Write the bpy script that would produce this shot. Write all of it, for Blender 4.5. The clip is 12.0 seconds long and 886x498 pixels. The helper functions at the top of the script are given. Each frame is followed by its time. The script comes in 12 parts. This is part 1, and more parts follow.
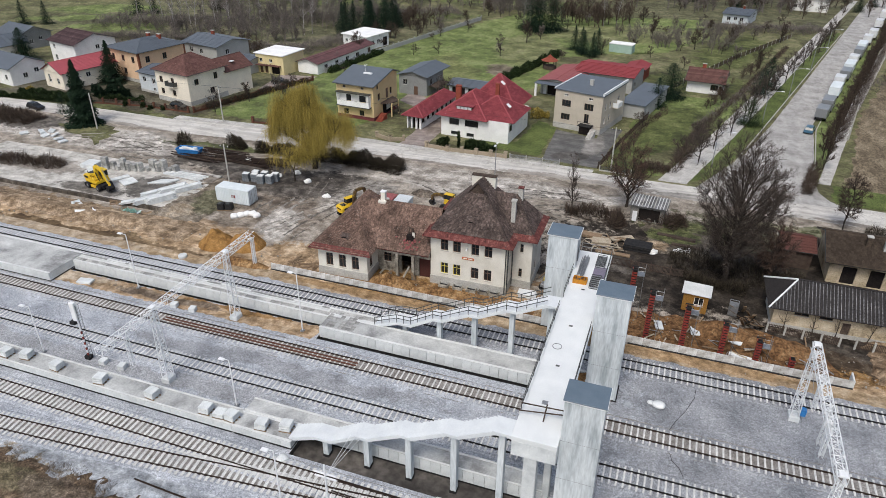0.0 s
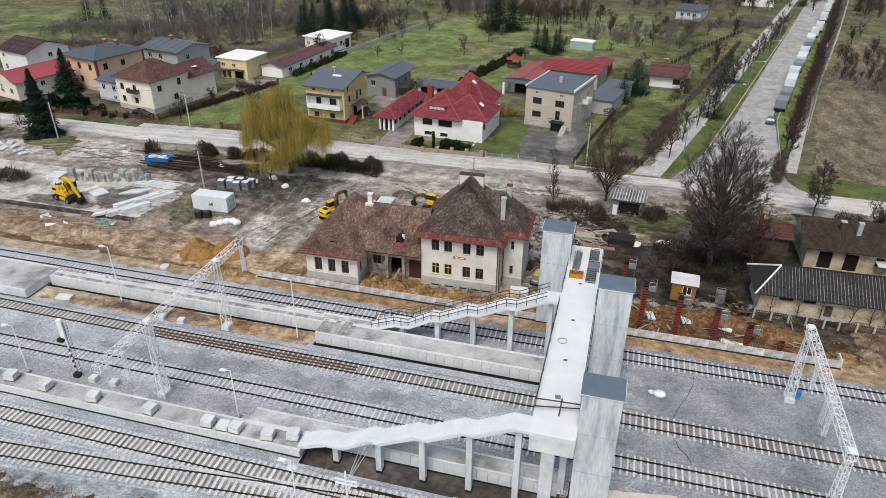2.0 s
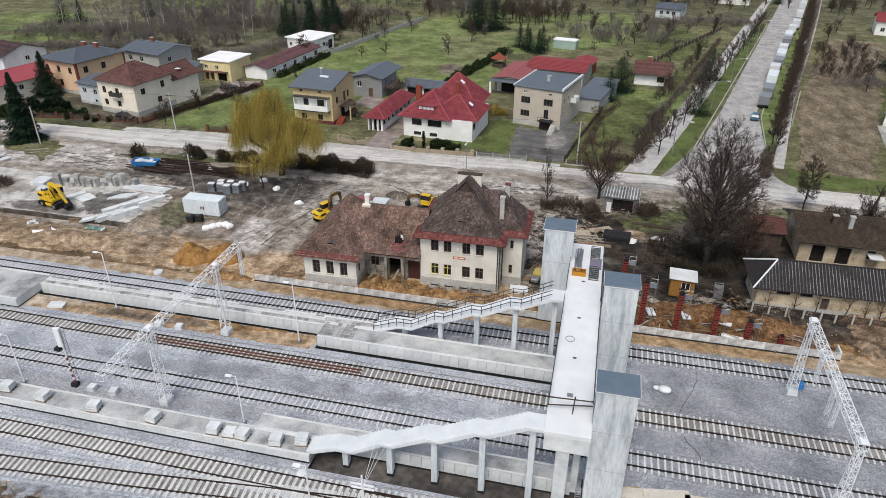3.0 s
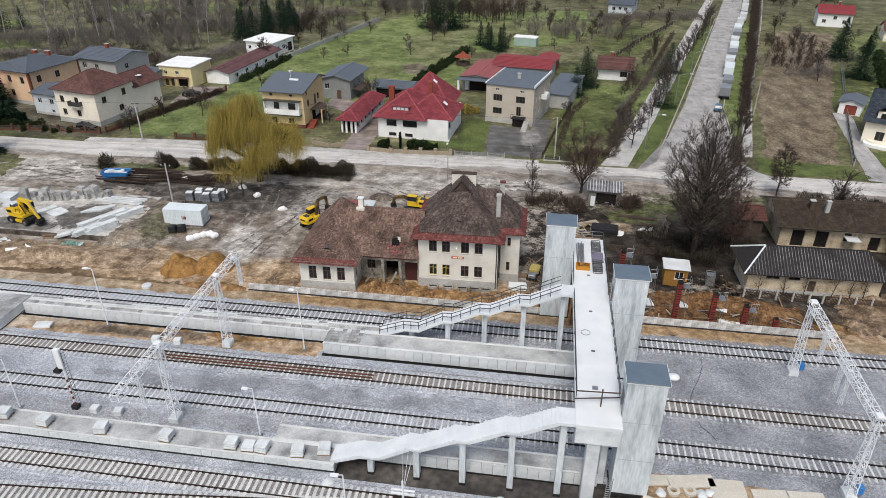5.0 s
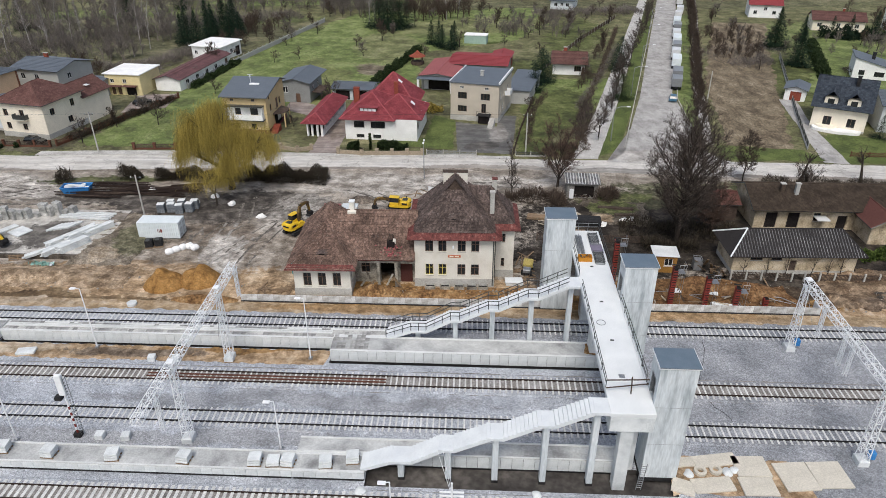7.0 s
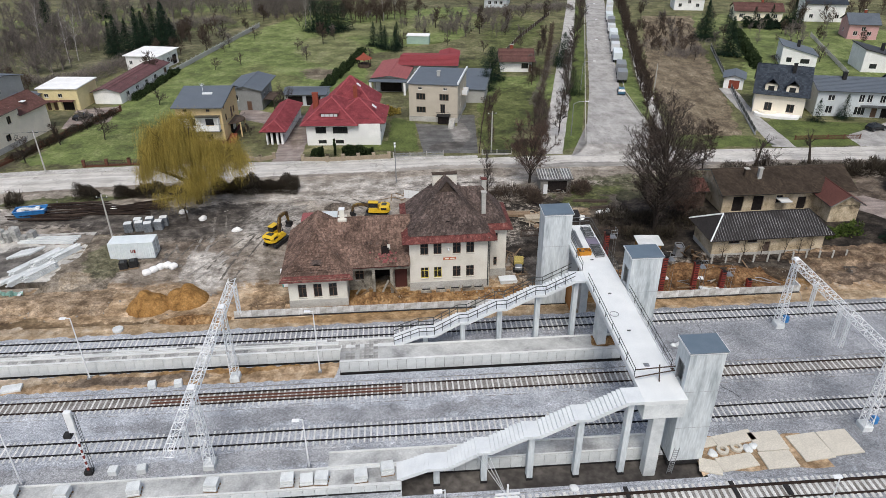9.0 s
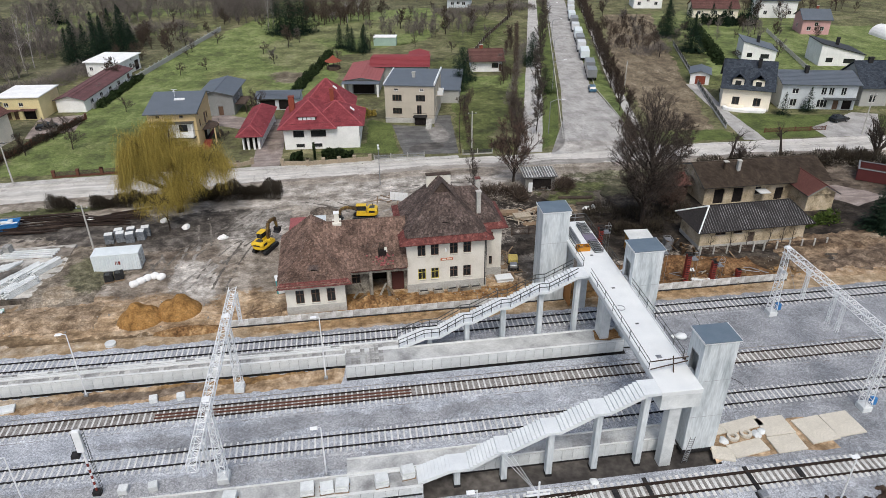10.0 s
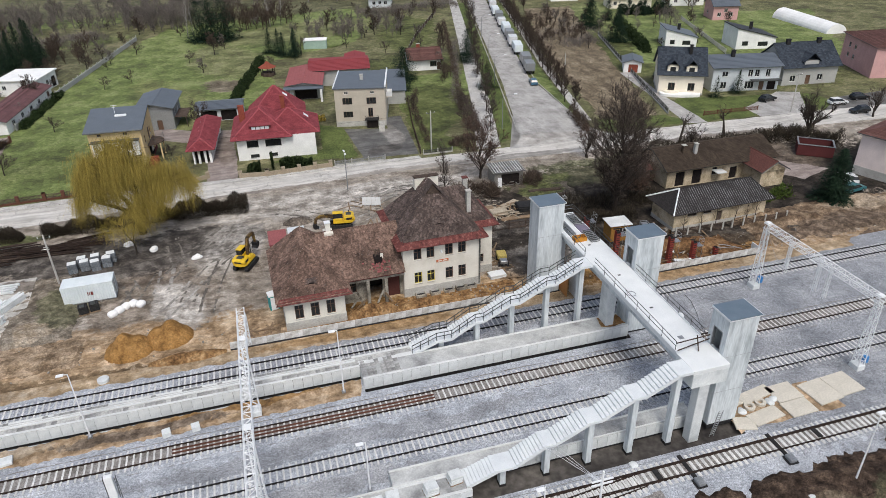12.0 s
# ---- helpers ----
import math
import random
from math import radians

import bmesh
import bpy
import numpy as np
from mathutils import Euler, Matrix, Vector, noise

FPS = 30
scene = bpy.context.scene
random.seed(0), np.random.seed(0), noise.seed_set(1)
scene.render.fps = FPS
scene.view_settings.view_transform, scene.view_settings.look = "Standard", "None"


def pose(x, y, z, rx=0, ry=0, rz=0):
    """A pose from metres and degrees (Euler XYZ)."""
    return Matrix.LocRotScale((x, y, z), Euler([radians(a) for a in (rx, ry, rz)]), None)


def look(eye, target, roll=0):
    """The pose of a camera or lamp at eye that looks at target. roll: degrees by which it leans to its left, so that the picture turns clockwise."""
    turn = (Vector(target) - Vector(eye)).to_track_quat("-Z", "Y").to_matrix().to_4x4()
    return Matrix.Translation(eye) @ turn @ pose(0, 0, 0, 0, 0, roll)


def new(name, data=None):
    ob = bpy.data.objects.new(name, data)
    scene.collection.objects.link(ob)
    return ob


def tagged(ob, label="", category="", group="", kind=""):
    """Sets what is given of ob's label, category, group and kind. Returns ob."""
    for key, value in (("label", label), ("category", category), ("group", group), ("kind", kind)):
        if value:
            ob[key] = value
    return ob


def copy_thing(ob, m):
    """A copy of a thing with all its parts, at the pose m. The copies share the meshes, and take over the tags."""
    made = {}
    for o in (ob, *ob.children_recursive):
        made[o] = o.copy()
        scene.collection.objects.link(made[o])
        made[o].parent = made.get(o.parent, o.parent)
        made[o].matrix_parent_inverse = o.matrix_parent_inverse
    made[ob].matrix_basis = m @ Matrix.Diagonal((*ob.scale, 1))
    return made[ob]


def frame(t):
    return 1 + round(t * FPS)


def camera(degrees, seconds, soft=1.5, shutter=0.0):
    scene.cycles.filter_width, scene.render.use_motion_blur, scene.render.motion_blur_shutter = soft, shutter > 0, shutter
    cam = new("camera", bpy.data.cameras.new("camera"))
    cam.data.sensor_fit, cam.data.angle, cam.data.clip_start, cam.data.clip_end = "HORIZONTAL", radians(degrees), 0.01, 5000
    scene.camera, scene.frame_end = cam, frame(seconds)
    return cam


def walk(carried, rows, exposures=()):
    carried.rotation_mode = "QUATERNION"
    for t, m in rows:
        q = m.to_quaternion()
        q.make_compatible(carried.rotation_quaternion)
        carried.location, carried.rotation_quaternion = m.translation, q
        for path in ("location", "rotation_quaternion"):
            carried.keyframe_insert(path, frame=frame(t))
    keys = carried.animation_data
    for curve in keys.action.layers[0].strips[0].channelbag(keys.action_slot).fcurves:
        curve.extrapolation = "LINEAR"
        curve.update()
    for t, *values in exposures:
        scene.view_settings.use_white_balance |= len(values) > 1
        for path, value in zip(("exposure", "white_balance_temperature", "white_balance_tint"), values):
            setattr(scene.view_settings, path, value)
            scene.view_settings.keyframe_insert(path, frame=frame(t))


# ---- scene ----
cam = camera(65.8, 12.0, soft=0.7)
PATH = [
    (0, (26.924, -61.886, 47.661), (26.342, -60.243, 46.681), 0.4),
    (0.5, (26.007, -62.19, 47.51), (25.461, -60.533, 46.532), 0.3),
    (1, (25.041, -62.462, 47.496), (24.528, -60.794, 46.519), 0.2),
    (1.5, (23.896, -62.767, 47.471), (23.408, -61.092, 46.493), 0.2),
    (2, (22.825, -63.108, 47.521), (22.362, -61.426, 46.543), 0.2),
    (2.5, (21.663, -63.304, 47.497), (21.227, -61.615, 46.518), 0.2),
    (3, (20.235, -63.486, 47.333), (19.832, -61.788, 46.356), 0.2),
    (5, (14.404, -64.448, 47.363), (14.141, -62.723, 46.384), 0.0),
    (5.5, (12.737, -64.665, 47.311), (12.515, -62.935, 46.332), 0.0),
    (6, (10.964, -64.789, 47.247), (10.786, -63.054, 46.267), -0.0),
    (6.5, (9.14, -64.907, 47.083), (9.008, -63.168, 46.105), -0.1),
    (7, (7.247, -64.881, 47.17), (7.161, -63.139, 46.19), -0.2),
    (9, (-0.884, -64.483, 47.496), (-0.765, -62.745, 46.514), -0.5),
    (9.5, (-3.227, -64.14, 47.479), (-3.049, -62.407, 46.498), -0.5),
    (10, (-5.575, -63.825, 47.374), (-5.337, -62.098, 46.394), -0.5),
    (10.5, (-7.911, -63.311, 47.212), (-7.614, -61.592, 46.233), -0.8),
    (11, (-10.115, -62.709, 47.289), (-9.761, -61.002, 46.308), -1.0),
    (11.5, (-12.438, -62.052, 47.359), (-12.027, -60.359, 46.377), -1.1),
    (12, (-14.895, -61.327, 47.692), (-14.422, -59.653, 46.704), -1.2),
]
walk(cam, [(t, look(eye, target, roll)) for t, eye, target, roll in PATH])

# ---------------------------------------------------------------- light
world = bpy.data.worlds.new("world")
scene.world = world
world.use_nodes = True
wn, wl = world.node_tree.nodes, world.node_tree.links
sky = wn.new("ShaderNodeTexSky")
sky.sky_type = "NISHITA"
sky.sun_disc = False
sky.sun_elevation, sky.sun_rotation = radians(56), radians(184)
sky.air_density, sky.dust_density, sky.ozone_density = 1.0, 3.0, 1.0
cloud = wn.new("ShaderNodeHueSaturation")
cloud.inputs["Saturation"].default_value = 0.8
wl.new(sky.outputs[0], cloud.inputs["Color"])
wl.new(cloud.outputs[0], wn["Background"].inputs[0])
wn["Background"].inputs[1].default_value = 0.106
sun = new("sun", bpy.data.lights.new("sun", "SUN"))
sun.data.energy, sun.data.angle, sun.data.color = 1.5, radians(22), (1.0, 0.97, 0.92)
sun.matrix_world = look((-4, -60, 95), (0, 0, 0))
scene.view_settings.exposure = 0.43


# ---------------------------------------------------------------- materials
def material(name, colours, scale=1.0, rough=0.85, bump=0.0, bump_scale=20.0, metal=0.0, fine=0.25, stretch=(1, 1, 1), rand=0.0, detail=6.0):
    """Two scales of mottling between the colours, a fine grain, a relief, and a change from piece to piece."""
    m = bpy.data.materials.new(name)
    m.use_nodes = True
    n, l = m.node_tree.nodes, m.node_tree.links
    b = n["Principled BSDF"]
    b.inputs["Roughness"].default_value, b.inputs["Metallic"].default_value = rough, metal
    b.inputs["Specular IOR Level"].default_value = 0.5 if rough < 0.65 else 0.15
    co, mp = n.new("ShaderNodeTexCoord"), n.new("ShaderNodeMapping")
    mp.inputs["Scale"].default_value = stretch
    l.new(co.outputs["Object"], mp.inputs["Vector"])
    big = n.new("ShaderNodeTexNoise")
    big.inputs["Scale"].default_value, big.inputs["Detail"].default_value = scale, detail
    big.inputs["Roughness"].default_value = 0.6
    l.new(mp.outputs[0], big.inputs["Vector"])
    ramp = n.new("ShaderNodeValToRGB")
    e = ramp.color_ramp.elements
    k = len(colours)
    for i, c in enumerate(colours):
        at = 0.32 + 0.36 * i / max(1, k - 1)
        el = e[i] if i < 2 else e.new(at)
        el.position, el.color = at, (*c, 1)
    l.new(big.outputs["Fac"], ramp.inputs["Fac"])
    small = n.new("ShaderNodeTexNoise")
    small.inputs["Scale"].default_value, small.inputs["Detail"].default_value = bump_scale, 4
    l.new(mp.outputs[0], small.inputs["Vector"])
    span = n.new("ShaderNodeMapRange")
    span.inputs["From Min"].default_value, span.inputs["From Max"].default_value = 0.34, 0.66
    span.inputs["To Min"].default_value, span.inputs["To Max"].default_value = 1 - fine, 1 + fine
    l.new(small.outputs["Fac"], span.inputs["Value"])
    mul = n.new("ShaderNodeMix")
    mul.data_type, mul.blend_type = "RGBA", "MULTIPLY"
    mul.inputs["Factor"].default_value = 1.0
    l.new(ramp.outputs["Color"], mul.inputs["A"])
    l.new(span.outputs[0], mul.inputs["B"])
    last = mul.outputs["Result"]
    if rand:
        info, hs, rr = n.new("ShaderNodeObjectInfo"), n.new("ShaderNodeHueSaturation"), n.new("ShaderNodeMapRange")
        rr.inputs["To Min"].default_value, rr.inputs["To Max"].default_value = 1 - rand, 1 + rand
        l.new(info.outputs["Random"], rr.inputs["Value"])
        l.new(rr.outputs[0], hs.inputs["Value"])
        l.new(last, hs.inputs["Color"])
        last = hs.outputs["Color"]
    l.new(last, b.inputs["Base Color"])
    if bump:
        bp = n.new("ShaderNodeBump")
        bp.inputs["Strength"].default_value, bp.inputs["Distance"].default_value = bump, 0.05
        l.new(small.outputs["Fac"], bp.inputs["Height"])
        l.new(bp.outputs[0], b.inputs["Normal"])
    return m


def foliage(name, dark, light, rough=0.8):
    """Leaves or twigs: a change of tone from clump to clump."""
    m = bpy.data.materials.new(name)
    m.use_nodes = True
    n, l = m.node_tree.nodes, m.node_tree.links
    b = n["Principled BSDF"]
    b.inputs["Roughness"].default_value = rough
    b.inputs["Specular IOR Level"].default_value = 0.1
    g, mx = n.new("ShaderNodeNewGeometry"), n.new("ShaderNodeMix")
    mx.data_type = "RGBA"
    mx.inputs["A"].default_value, mx.inputs["B"].default_value = (*dark, 1), (*light, 1)
    l.new(g.outputs["Random Per Island"], mx.inputs["Factor"])
    l.new(mx.outputs["Result"], b.inputs["Base Color"])
    return m


def zoned(name, base, zones, wobble=5.0, scale=0.3, fine=0.3, streak=0.25, along=(0.12, 0.9, 1), grit=5.0, even=False, stones=0.0, cracks=0.0):
    """Ground cover whose soils change from place to place: zones as (x, y, half length, half width, turn, colours, amount)."""
    m = bpy.data.materials.new(name)
    m.use_nodes = True
    n, l = m.node_tree.nodes, m.node_tree.links
    b = n["Principled BSDF"]
    b.inputs["Roughness"].default_value = 0.95
    b.inputs["Specular IOR Level"].default_value = 0.15
    co = n.new("ShaderNodeTexCoord")

    def noise(sc, detail, vec, rough=0.6):
        t = n.new("ShaderNodeTexNoise")
        t.inputs["Scale"].default_value, t.inputs["Detail"].default_value = sc, detail
        t.inputs["Roughness"].default_value = rough
        l.new(vec, t.inputs["Vector"])
        return t

    def vmath(op, a, bb):
        v = n.new("ShaderNodeVectorMath")
        v.operation = op
        for i, q in enumerate((a, bb)):
            if isinstance(q, tuple):
                v.inputs[i].default_value = q
            elif q is not None:
                l.new(q, v.inputs[i])
        return v

    def spread(src, lo, hi, to_lo, to_hi, smooth=False):
        r = n.new("ShaderNodeMapRange")
        if smooth:
            r.interpolation_type = "SMOOTHSTEP"
        for k, q in (("From Min", lo), ("From Max", hi), ("To Min", to_lo), ("To Max", to_hi)):
            r.inputs[k].default_value = q
        l.new(src, r.inputs["Value"])
        return r.outputs[0]

    pos = co.outputs["Object"]
    warp = noise(0.14, 4, pos)
    off = vmath("MULTIPLY", vmath("SUBTRACT", warp.outputs["Color"], (0.5, 0.5, 0.5)).outputs[0], (wobble * 2, wobble * 2, 0))
    bent = vmath("ADD", pos, off.outputs[0]).outputs[0]
    mid = noise(scale, 9, pos, 0.55 if even else 0.72)
    edge = spread(noise(0.8, 10, pos, 0.8).outputs["Fac"], 0.2, 0.8, -0.5, 0.5)

    def ramp_of(colours):
        r = n.new("ShaderNodeValToRGB")
        e = r.color_ramp.elements
        for i, c in enumerate(colours):
            at = (0.3 + 0.4 * i / max(1, len(colours) - 1)) if even else (0.39 + 0.22 * i / max(1, len(colours) - 1))
            el = e[i] if i < 2 else e.new(at)
            el.position, el.color = at, (*c, 1)
        l.new(mid.outputs["Fac"], r.inputs["Fac"])
        return r.outputs["Color"]

    last = ramp_of(base)
    for x, y, rx, ry, turn, colours, amount in zones:
        mp = n.new("ShaderNodeMapping")
        mp.vector_type = "TEXTURE"
        mp.inputs["Location"].default_value = (x, y, 0)
        mp.inputs["Rotation"].default_value = (0, 0, radians(turn))
        mp.inputs["Scale"].default_value = (rx, ry, 10000)
        l.new(bent, mp.inputs["Vector"])
        ln = n.new("ShaderNodeVectorMath")
        ln.operation = "LENGTH"
        l.new(mp.outputs[0], ln.inputs[0])
        add = n.new("ShaderNodeMath")
        add.operation = "ADD"
        l.new(ln.outputs["Value"], add.inputs[0])
        l.new(edge, add.inputs[1])
        mx = n.new("ShaderNodeMix")
        mx.data_type = "RGBA"
        l.new(spread(add.outputs[0], 1.12, 0.9, 0.0, amount, True), mx.inputs["Factor"])
        l.new(last, mx.inputs["A"])
        l.new(ramp_of(colours), mx.inputs["B"])
        last = mx.outputs["Result"]
    grain = noise(grit, 7, pos, 0.78)
    mp = n.new("ShaderNodeMapping")
    mp.inputs["Scale"].default_value = along
    l.new(bent, mp.inputs["Vector"])
    lines = noise(1.0, 5, mp.outputs[0], 0.65)
    blots = noise(0.9, 7, pos, 0.75)
    for src, amt in ((grain, fine), (lines, streak), (blots, 0.06 if even else fine * 0.9)):
        mul = n.new("ShaderNodeMix")
        mul.data_type, mul.blend_type = "RGBA", "MULTIPLY"
        mul.inputs["Factor"].default_value = 1.0
        l.new(last, mul.inputs["A"])
        l.new(spread(src.outputs["Fac"], 0.34, 0.66, 1 - amt, 1 + amt), mul.inputs["B"])
        last = mul.outputs["Result"]
    if stones:
        for sc, amt in ((11.0, stones), (5.0, stones * 0.4)):
            vo, sep = n.new("ShaderNodeTexVoronoi"), n.new("ShaderNodeSeparateColor")
            vo.inputs["Scale"].default_value = sc
            l.new(pos, vo.inputs["Vector"])
            l.new(vo.outputs["Color"], sep.inputs[0])
            mul = n.new("ShaderNodeMix")
            mul.data_type, mul.blend_type = "RGBA", "MULTIPLY"
            mul.inputs["Factor"].default_value = 1.0
            l.new(last, mul.inputs["A"])
            l.new(spread(sep.outputs[0], 0.0, 1.0, 1 - amt, 1 + amt), mul.inputs["B"])
            last = mul.outputs["Result"]
    if cracks:
        jag = vmath("MULTIPLY", vmath("SUBTRACT", noise(0.7, 5, pos, 0.7).outputs["Color"], (0.5, 0.5, 0.5)).outputs[0], (2.6, 2.6, 0))
        vo = n.new("ShaderNodeTexVoronoi")
        vo.feature = "DISTANCE_TO_EDGE"
        vo.inputs["Scale"].default_value = cracks
        l.new(vmath("ADD", pos, jag.outputs[0]).outputs[0], vo.inputs["Vector"])
        line = spread(vo.outputs["Distance"], 0.0, 0.05, 1.0, 0.0)
        worn = n.new("ShaderNodeMath")
        worn.operation = "MULTIPLY"
        l.new(line, worn.inputs[0])
        l.new(spread(noise(0.25, 4, pos).outputs["Fac"], 0.44, 0.62, 0.0, 0.5), worn.inputs[1])
        mx = n.new("ShaderNodeMix")
        mx.data_type = "RGBA"
        l.new(worn.outputs[0], mx.inputs["Factor"])
        l.new(last, mx.inputs["A"])
        mx.inputs["B"].default_value = (0.1, 0.095, 0.088, 1)
        last = mx.outputs["Result"]
    l.new(last, b.inputs["Base Color"])
    bp = n.new("ShaderNodeBump")
    bp.inputs["Strength"].default_value, bp.inputs["Distance"].default_value = 0.6, 0.12
    l.new(grain.outputs["Fac"], bp.inputs["Height"])
    l.new(bp.outputs[0], b.inputs["Normal"])
    return m


M = {}
SAND = [(0.19, 0.128, 0.074), (0.35, 0.247, 0.152), (0.52, 0.4, 0.275)]
PALE_SAND = [(0.28, 0.22, 0.15), (0.4, 0.33, 0.25), (0.5, 0.43, 0.34)]
ORANGE = [(0.12, 0.07, 0.03), (0.24, 0.135, 0.05), (0.33, 0.2, 0.085)]
MUD = [(0.035, 0.031, 0.028), (0.075, 0.066, 0.058), (0.15, 0.135, 0.12)]
BROWN_MUD = [(0.075, 0.057, 0.043), (0.145, 0.114, 0.088), (0.235, 0.193, 0.153)]
PALE = [(0.22, 0.197, 0.172), (0.4, 0.37, 0.332), (0.6, 0.565, 0.52)]
BLACK_SOIL = [(0.015, 0.0125, 0.0105), (0.034, 0.028, 0.023), (0.075, 0.062, 0.049)]
GREEN = [(0.045, 0.05, 0.022), (0.085, 0.1, 0.035), (0.14, 0.15, 0.06)]
MEADOW = [(0.088, 0.106, 0.043), (0.146, 0.184, 0.061), (0.21, 0.238, 0.1)]
SCRUB = [(0.066, 0.066, 0.04), (0.11, 0.108, 0.062), (0.17, 0.157, 0.1)]
DRY = [(0.1, 0.08, 0.055), (0.18, 0.14, 0.095), (0.27, 0.225, 0.16)]
def tiles(name, dark, mid, light, rough=0.85, speck=1.15, patchy=0.2, lichen=0.0):
    """Roof tiles: each one its own tone, under broad patches of lichen and soot."""
    m = material(name, [tuple((1 - patchy) * v for v in mid), mid, tuple((1 + patchy) * v for v in mid)], 0.5, rough, 0.2, 6, fine=0.2 + patchy * 0.4)
    n, l = m.node_tree.nodes, m.node_tree.links
    g, r, mul = n.new("ShaderNodeNewGeometry"), n.new("ShaderNodeValToRGB"), n.new("ShaderNodeMix")
    e = r.color_ramp.elements
    for i, c in enumerate((dark, mid, mid, light, tuple(speck * v for v in light))):
        el = e[i] if i < 2 else e.new(0.5)
        el.position, el.color = (0.0, 0.35, 0.7, 0.94, 1.0)[i], (*[v / max(mm, 1e-4) for v, mm in zip(c, mid)], 1)
    l.new(g.outputs["Random Per Island"], r.inputs["Fac"])
    b = n["Principled BSDF"]
    old = b.inputs["Base Color"].links[0].from_socket
    mul.data_type, mul.blend_type = "RGBA", "MULTIPLY"
    mul.inputs["Factor"].default_value = 1.0
    l.new(old, mul.inputs["A"])
    l.new(r.outputs["Color"], mul.inputs["B"])
    last = mul.outputs["Result"]
    if lichen:
        co, spots, cut, mx = n.new("ShaderNodeTexCoord"), n.new("ShaderNodeTexNoise"), n.new("ShaderNodeMapRange"), n.new("ShaderNodeMix")
        spots.inputs["Scale"].default_value, spots.inputs["Detail"].default_value, spots.inputs["Roughness"].default_value = 2.2, 6, 0.75
        cut.inputs["From Min"].default_value, cut.inputs["From Max"].default_value, cut.inputs["To Max"].default_value = 0.58, 0.68, lichen
        l.new(co.outputs["Object"], spots.inputs["Vector"])
        l.new(spots.outputs["Fac"], cut.inputs["Value"])
        mx.data_type = "RGBA"
        l.new(cut.outputs[0], mx.inputs["Factor"])
        l.new(last, mx.inputs["A"])
        mx.inputs["B"].default_value = (0.3, 0.27, 0.25, 1)
        last = mx.outputs["Result"]
    l.new(last, b.inputs["Base Color"])
    return m


M["earth"] = material("earth", [(0.06, 0.05, 0.042), (0.12, 0.1, 0.082), (0.2, 0.17, 0.14)], 0.4, 0.95, 0.5, 3, fine=0.4)
M["soil"] = zoned("soil", [(0.24, 0.258, 0.278), (0.335, 0.355, 0.378), (0.43, 0.45, 0.47)], [(-42, -40, 29, 8.6, 3, [(0.1, 0.075, 0.045), (0.19, 0.145, 0.09), (0.3, 0.245, 0.17)], 1.0), (-36, -36, 12, 2.5, 4, SCRUB, 0.5), (48, -39, 40, 9.5, 0, SCRUB, 1.0), (8, -24.6, 16, 3.6, 0, BLACK_SOIL, 1.0)], wobble=2.5, scale=0.5, fine=0.4)
M["garden_grass"] = zoned("garden_grass", MEADOW, [(-30, 100, 8, 34, 18, [(0.13, 0.13, 0.06), (0.18, 0.185, 0.075), (0.24, 0.23, 0.11)], 0.6), (-20, 150, 10, 22, 10, DRY, 0.35), (5, 185, 30, 14, 20, DRY, 0.35), (-50, 75, 14, 10, 0, GREEN, 0.4), (-21, 121, 5, 6, 0, BROWN_MUD, 0.9), (24, 80, 7, 26, -14, GREEN, 0.95), (27, 66, 4, 8, 0, BROWN_MUD, 0.4)], scale=0.14, fine=0.25, streak=0.2, along=(0.9, 0.2, 1), grit=2.5, stones=0.1)
M["rough_grass"] = zoned("rough_grass", [(0.08, 0.076, 0.044), (0.132, 0.133, 0.063), (0.2, 0.185, 0.105)], [(-125, 160, 75, 45, 15, SCRUB, 0.8), (20, 270, 190, 50, 0, SCRUB, 0.8), (-85, 186, 34, 9, 20, MEADOW, 0.8), (-130, 205, 40, 10, 10, MEADOW, 0.8), (-60, 235, 50, 9, 5, MEADOW, 0.8), (-190, 156, 9, 20, -62, MEADOW, 1.0), (-157, 130, 8, 12, -60, MEADOW, 1.0), (-130, 160, 6, 9, -55, MEADOW, 0.9), (-118, 57, 15, 4.5, 5, MUD, 0.7), (-180, 140, 26, 5, 30, MEADOW, 1.0), (-165, 131, 14, 5, 40, MEADOW, 1.0), (-105, 66, 34, 11, -12, [(0.05, 0.042, 0.032), (0.085, 0.075, 0.055), (0.13, 0.118, 0.09)], 0.9), (110, 110, 30, 40, 0, GREEN, 0.9), (125, 165, 35, 30, 0, MEADOW, 0.7), (33, 90, 7, 30, -15, GREEN, 0.8), (30, 128, 14, 10, 0, GREEN, 0.8), (-70, 78, 14, 18, 0, SCRUB, 0.7), (-10, 85, 12, 9, 0, SCRUB, 0.6), (40, 170, 10, 28, -15, GREEN, 0.9), (-110, 52, 45, 4, 2, GREEN, 0.7)], scale=0.14, fine=0.4, wobble=8)
M["dry_grass"] = material("dry_grass", [(0.09, 0.072, 0.05), (0.17, 0.135, 0.09), (0.27, 0.225, 0.16)], 0.3, 0.95, 0.5, 2.5, fine=0.4, stretch=(1.3, 0.6, 1))
M["lawn"] = material("lawn", [(0.06, 0.075, 0.027), (0.09, 0.115, 0.036), (0.13, 0.155, 0.052)], 0.3, 0.95, 0.3, 4.0, fine=0.4)
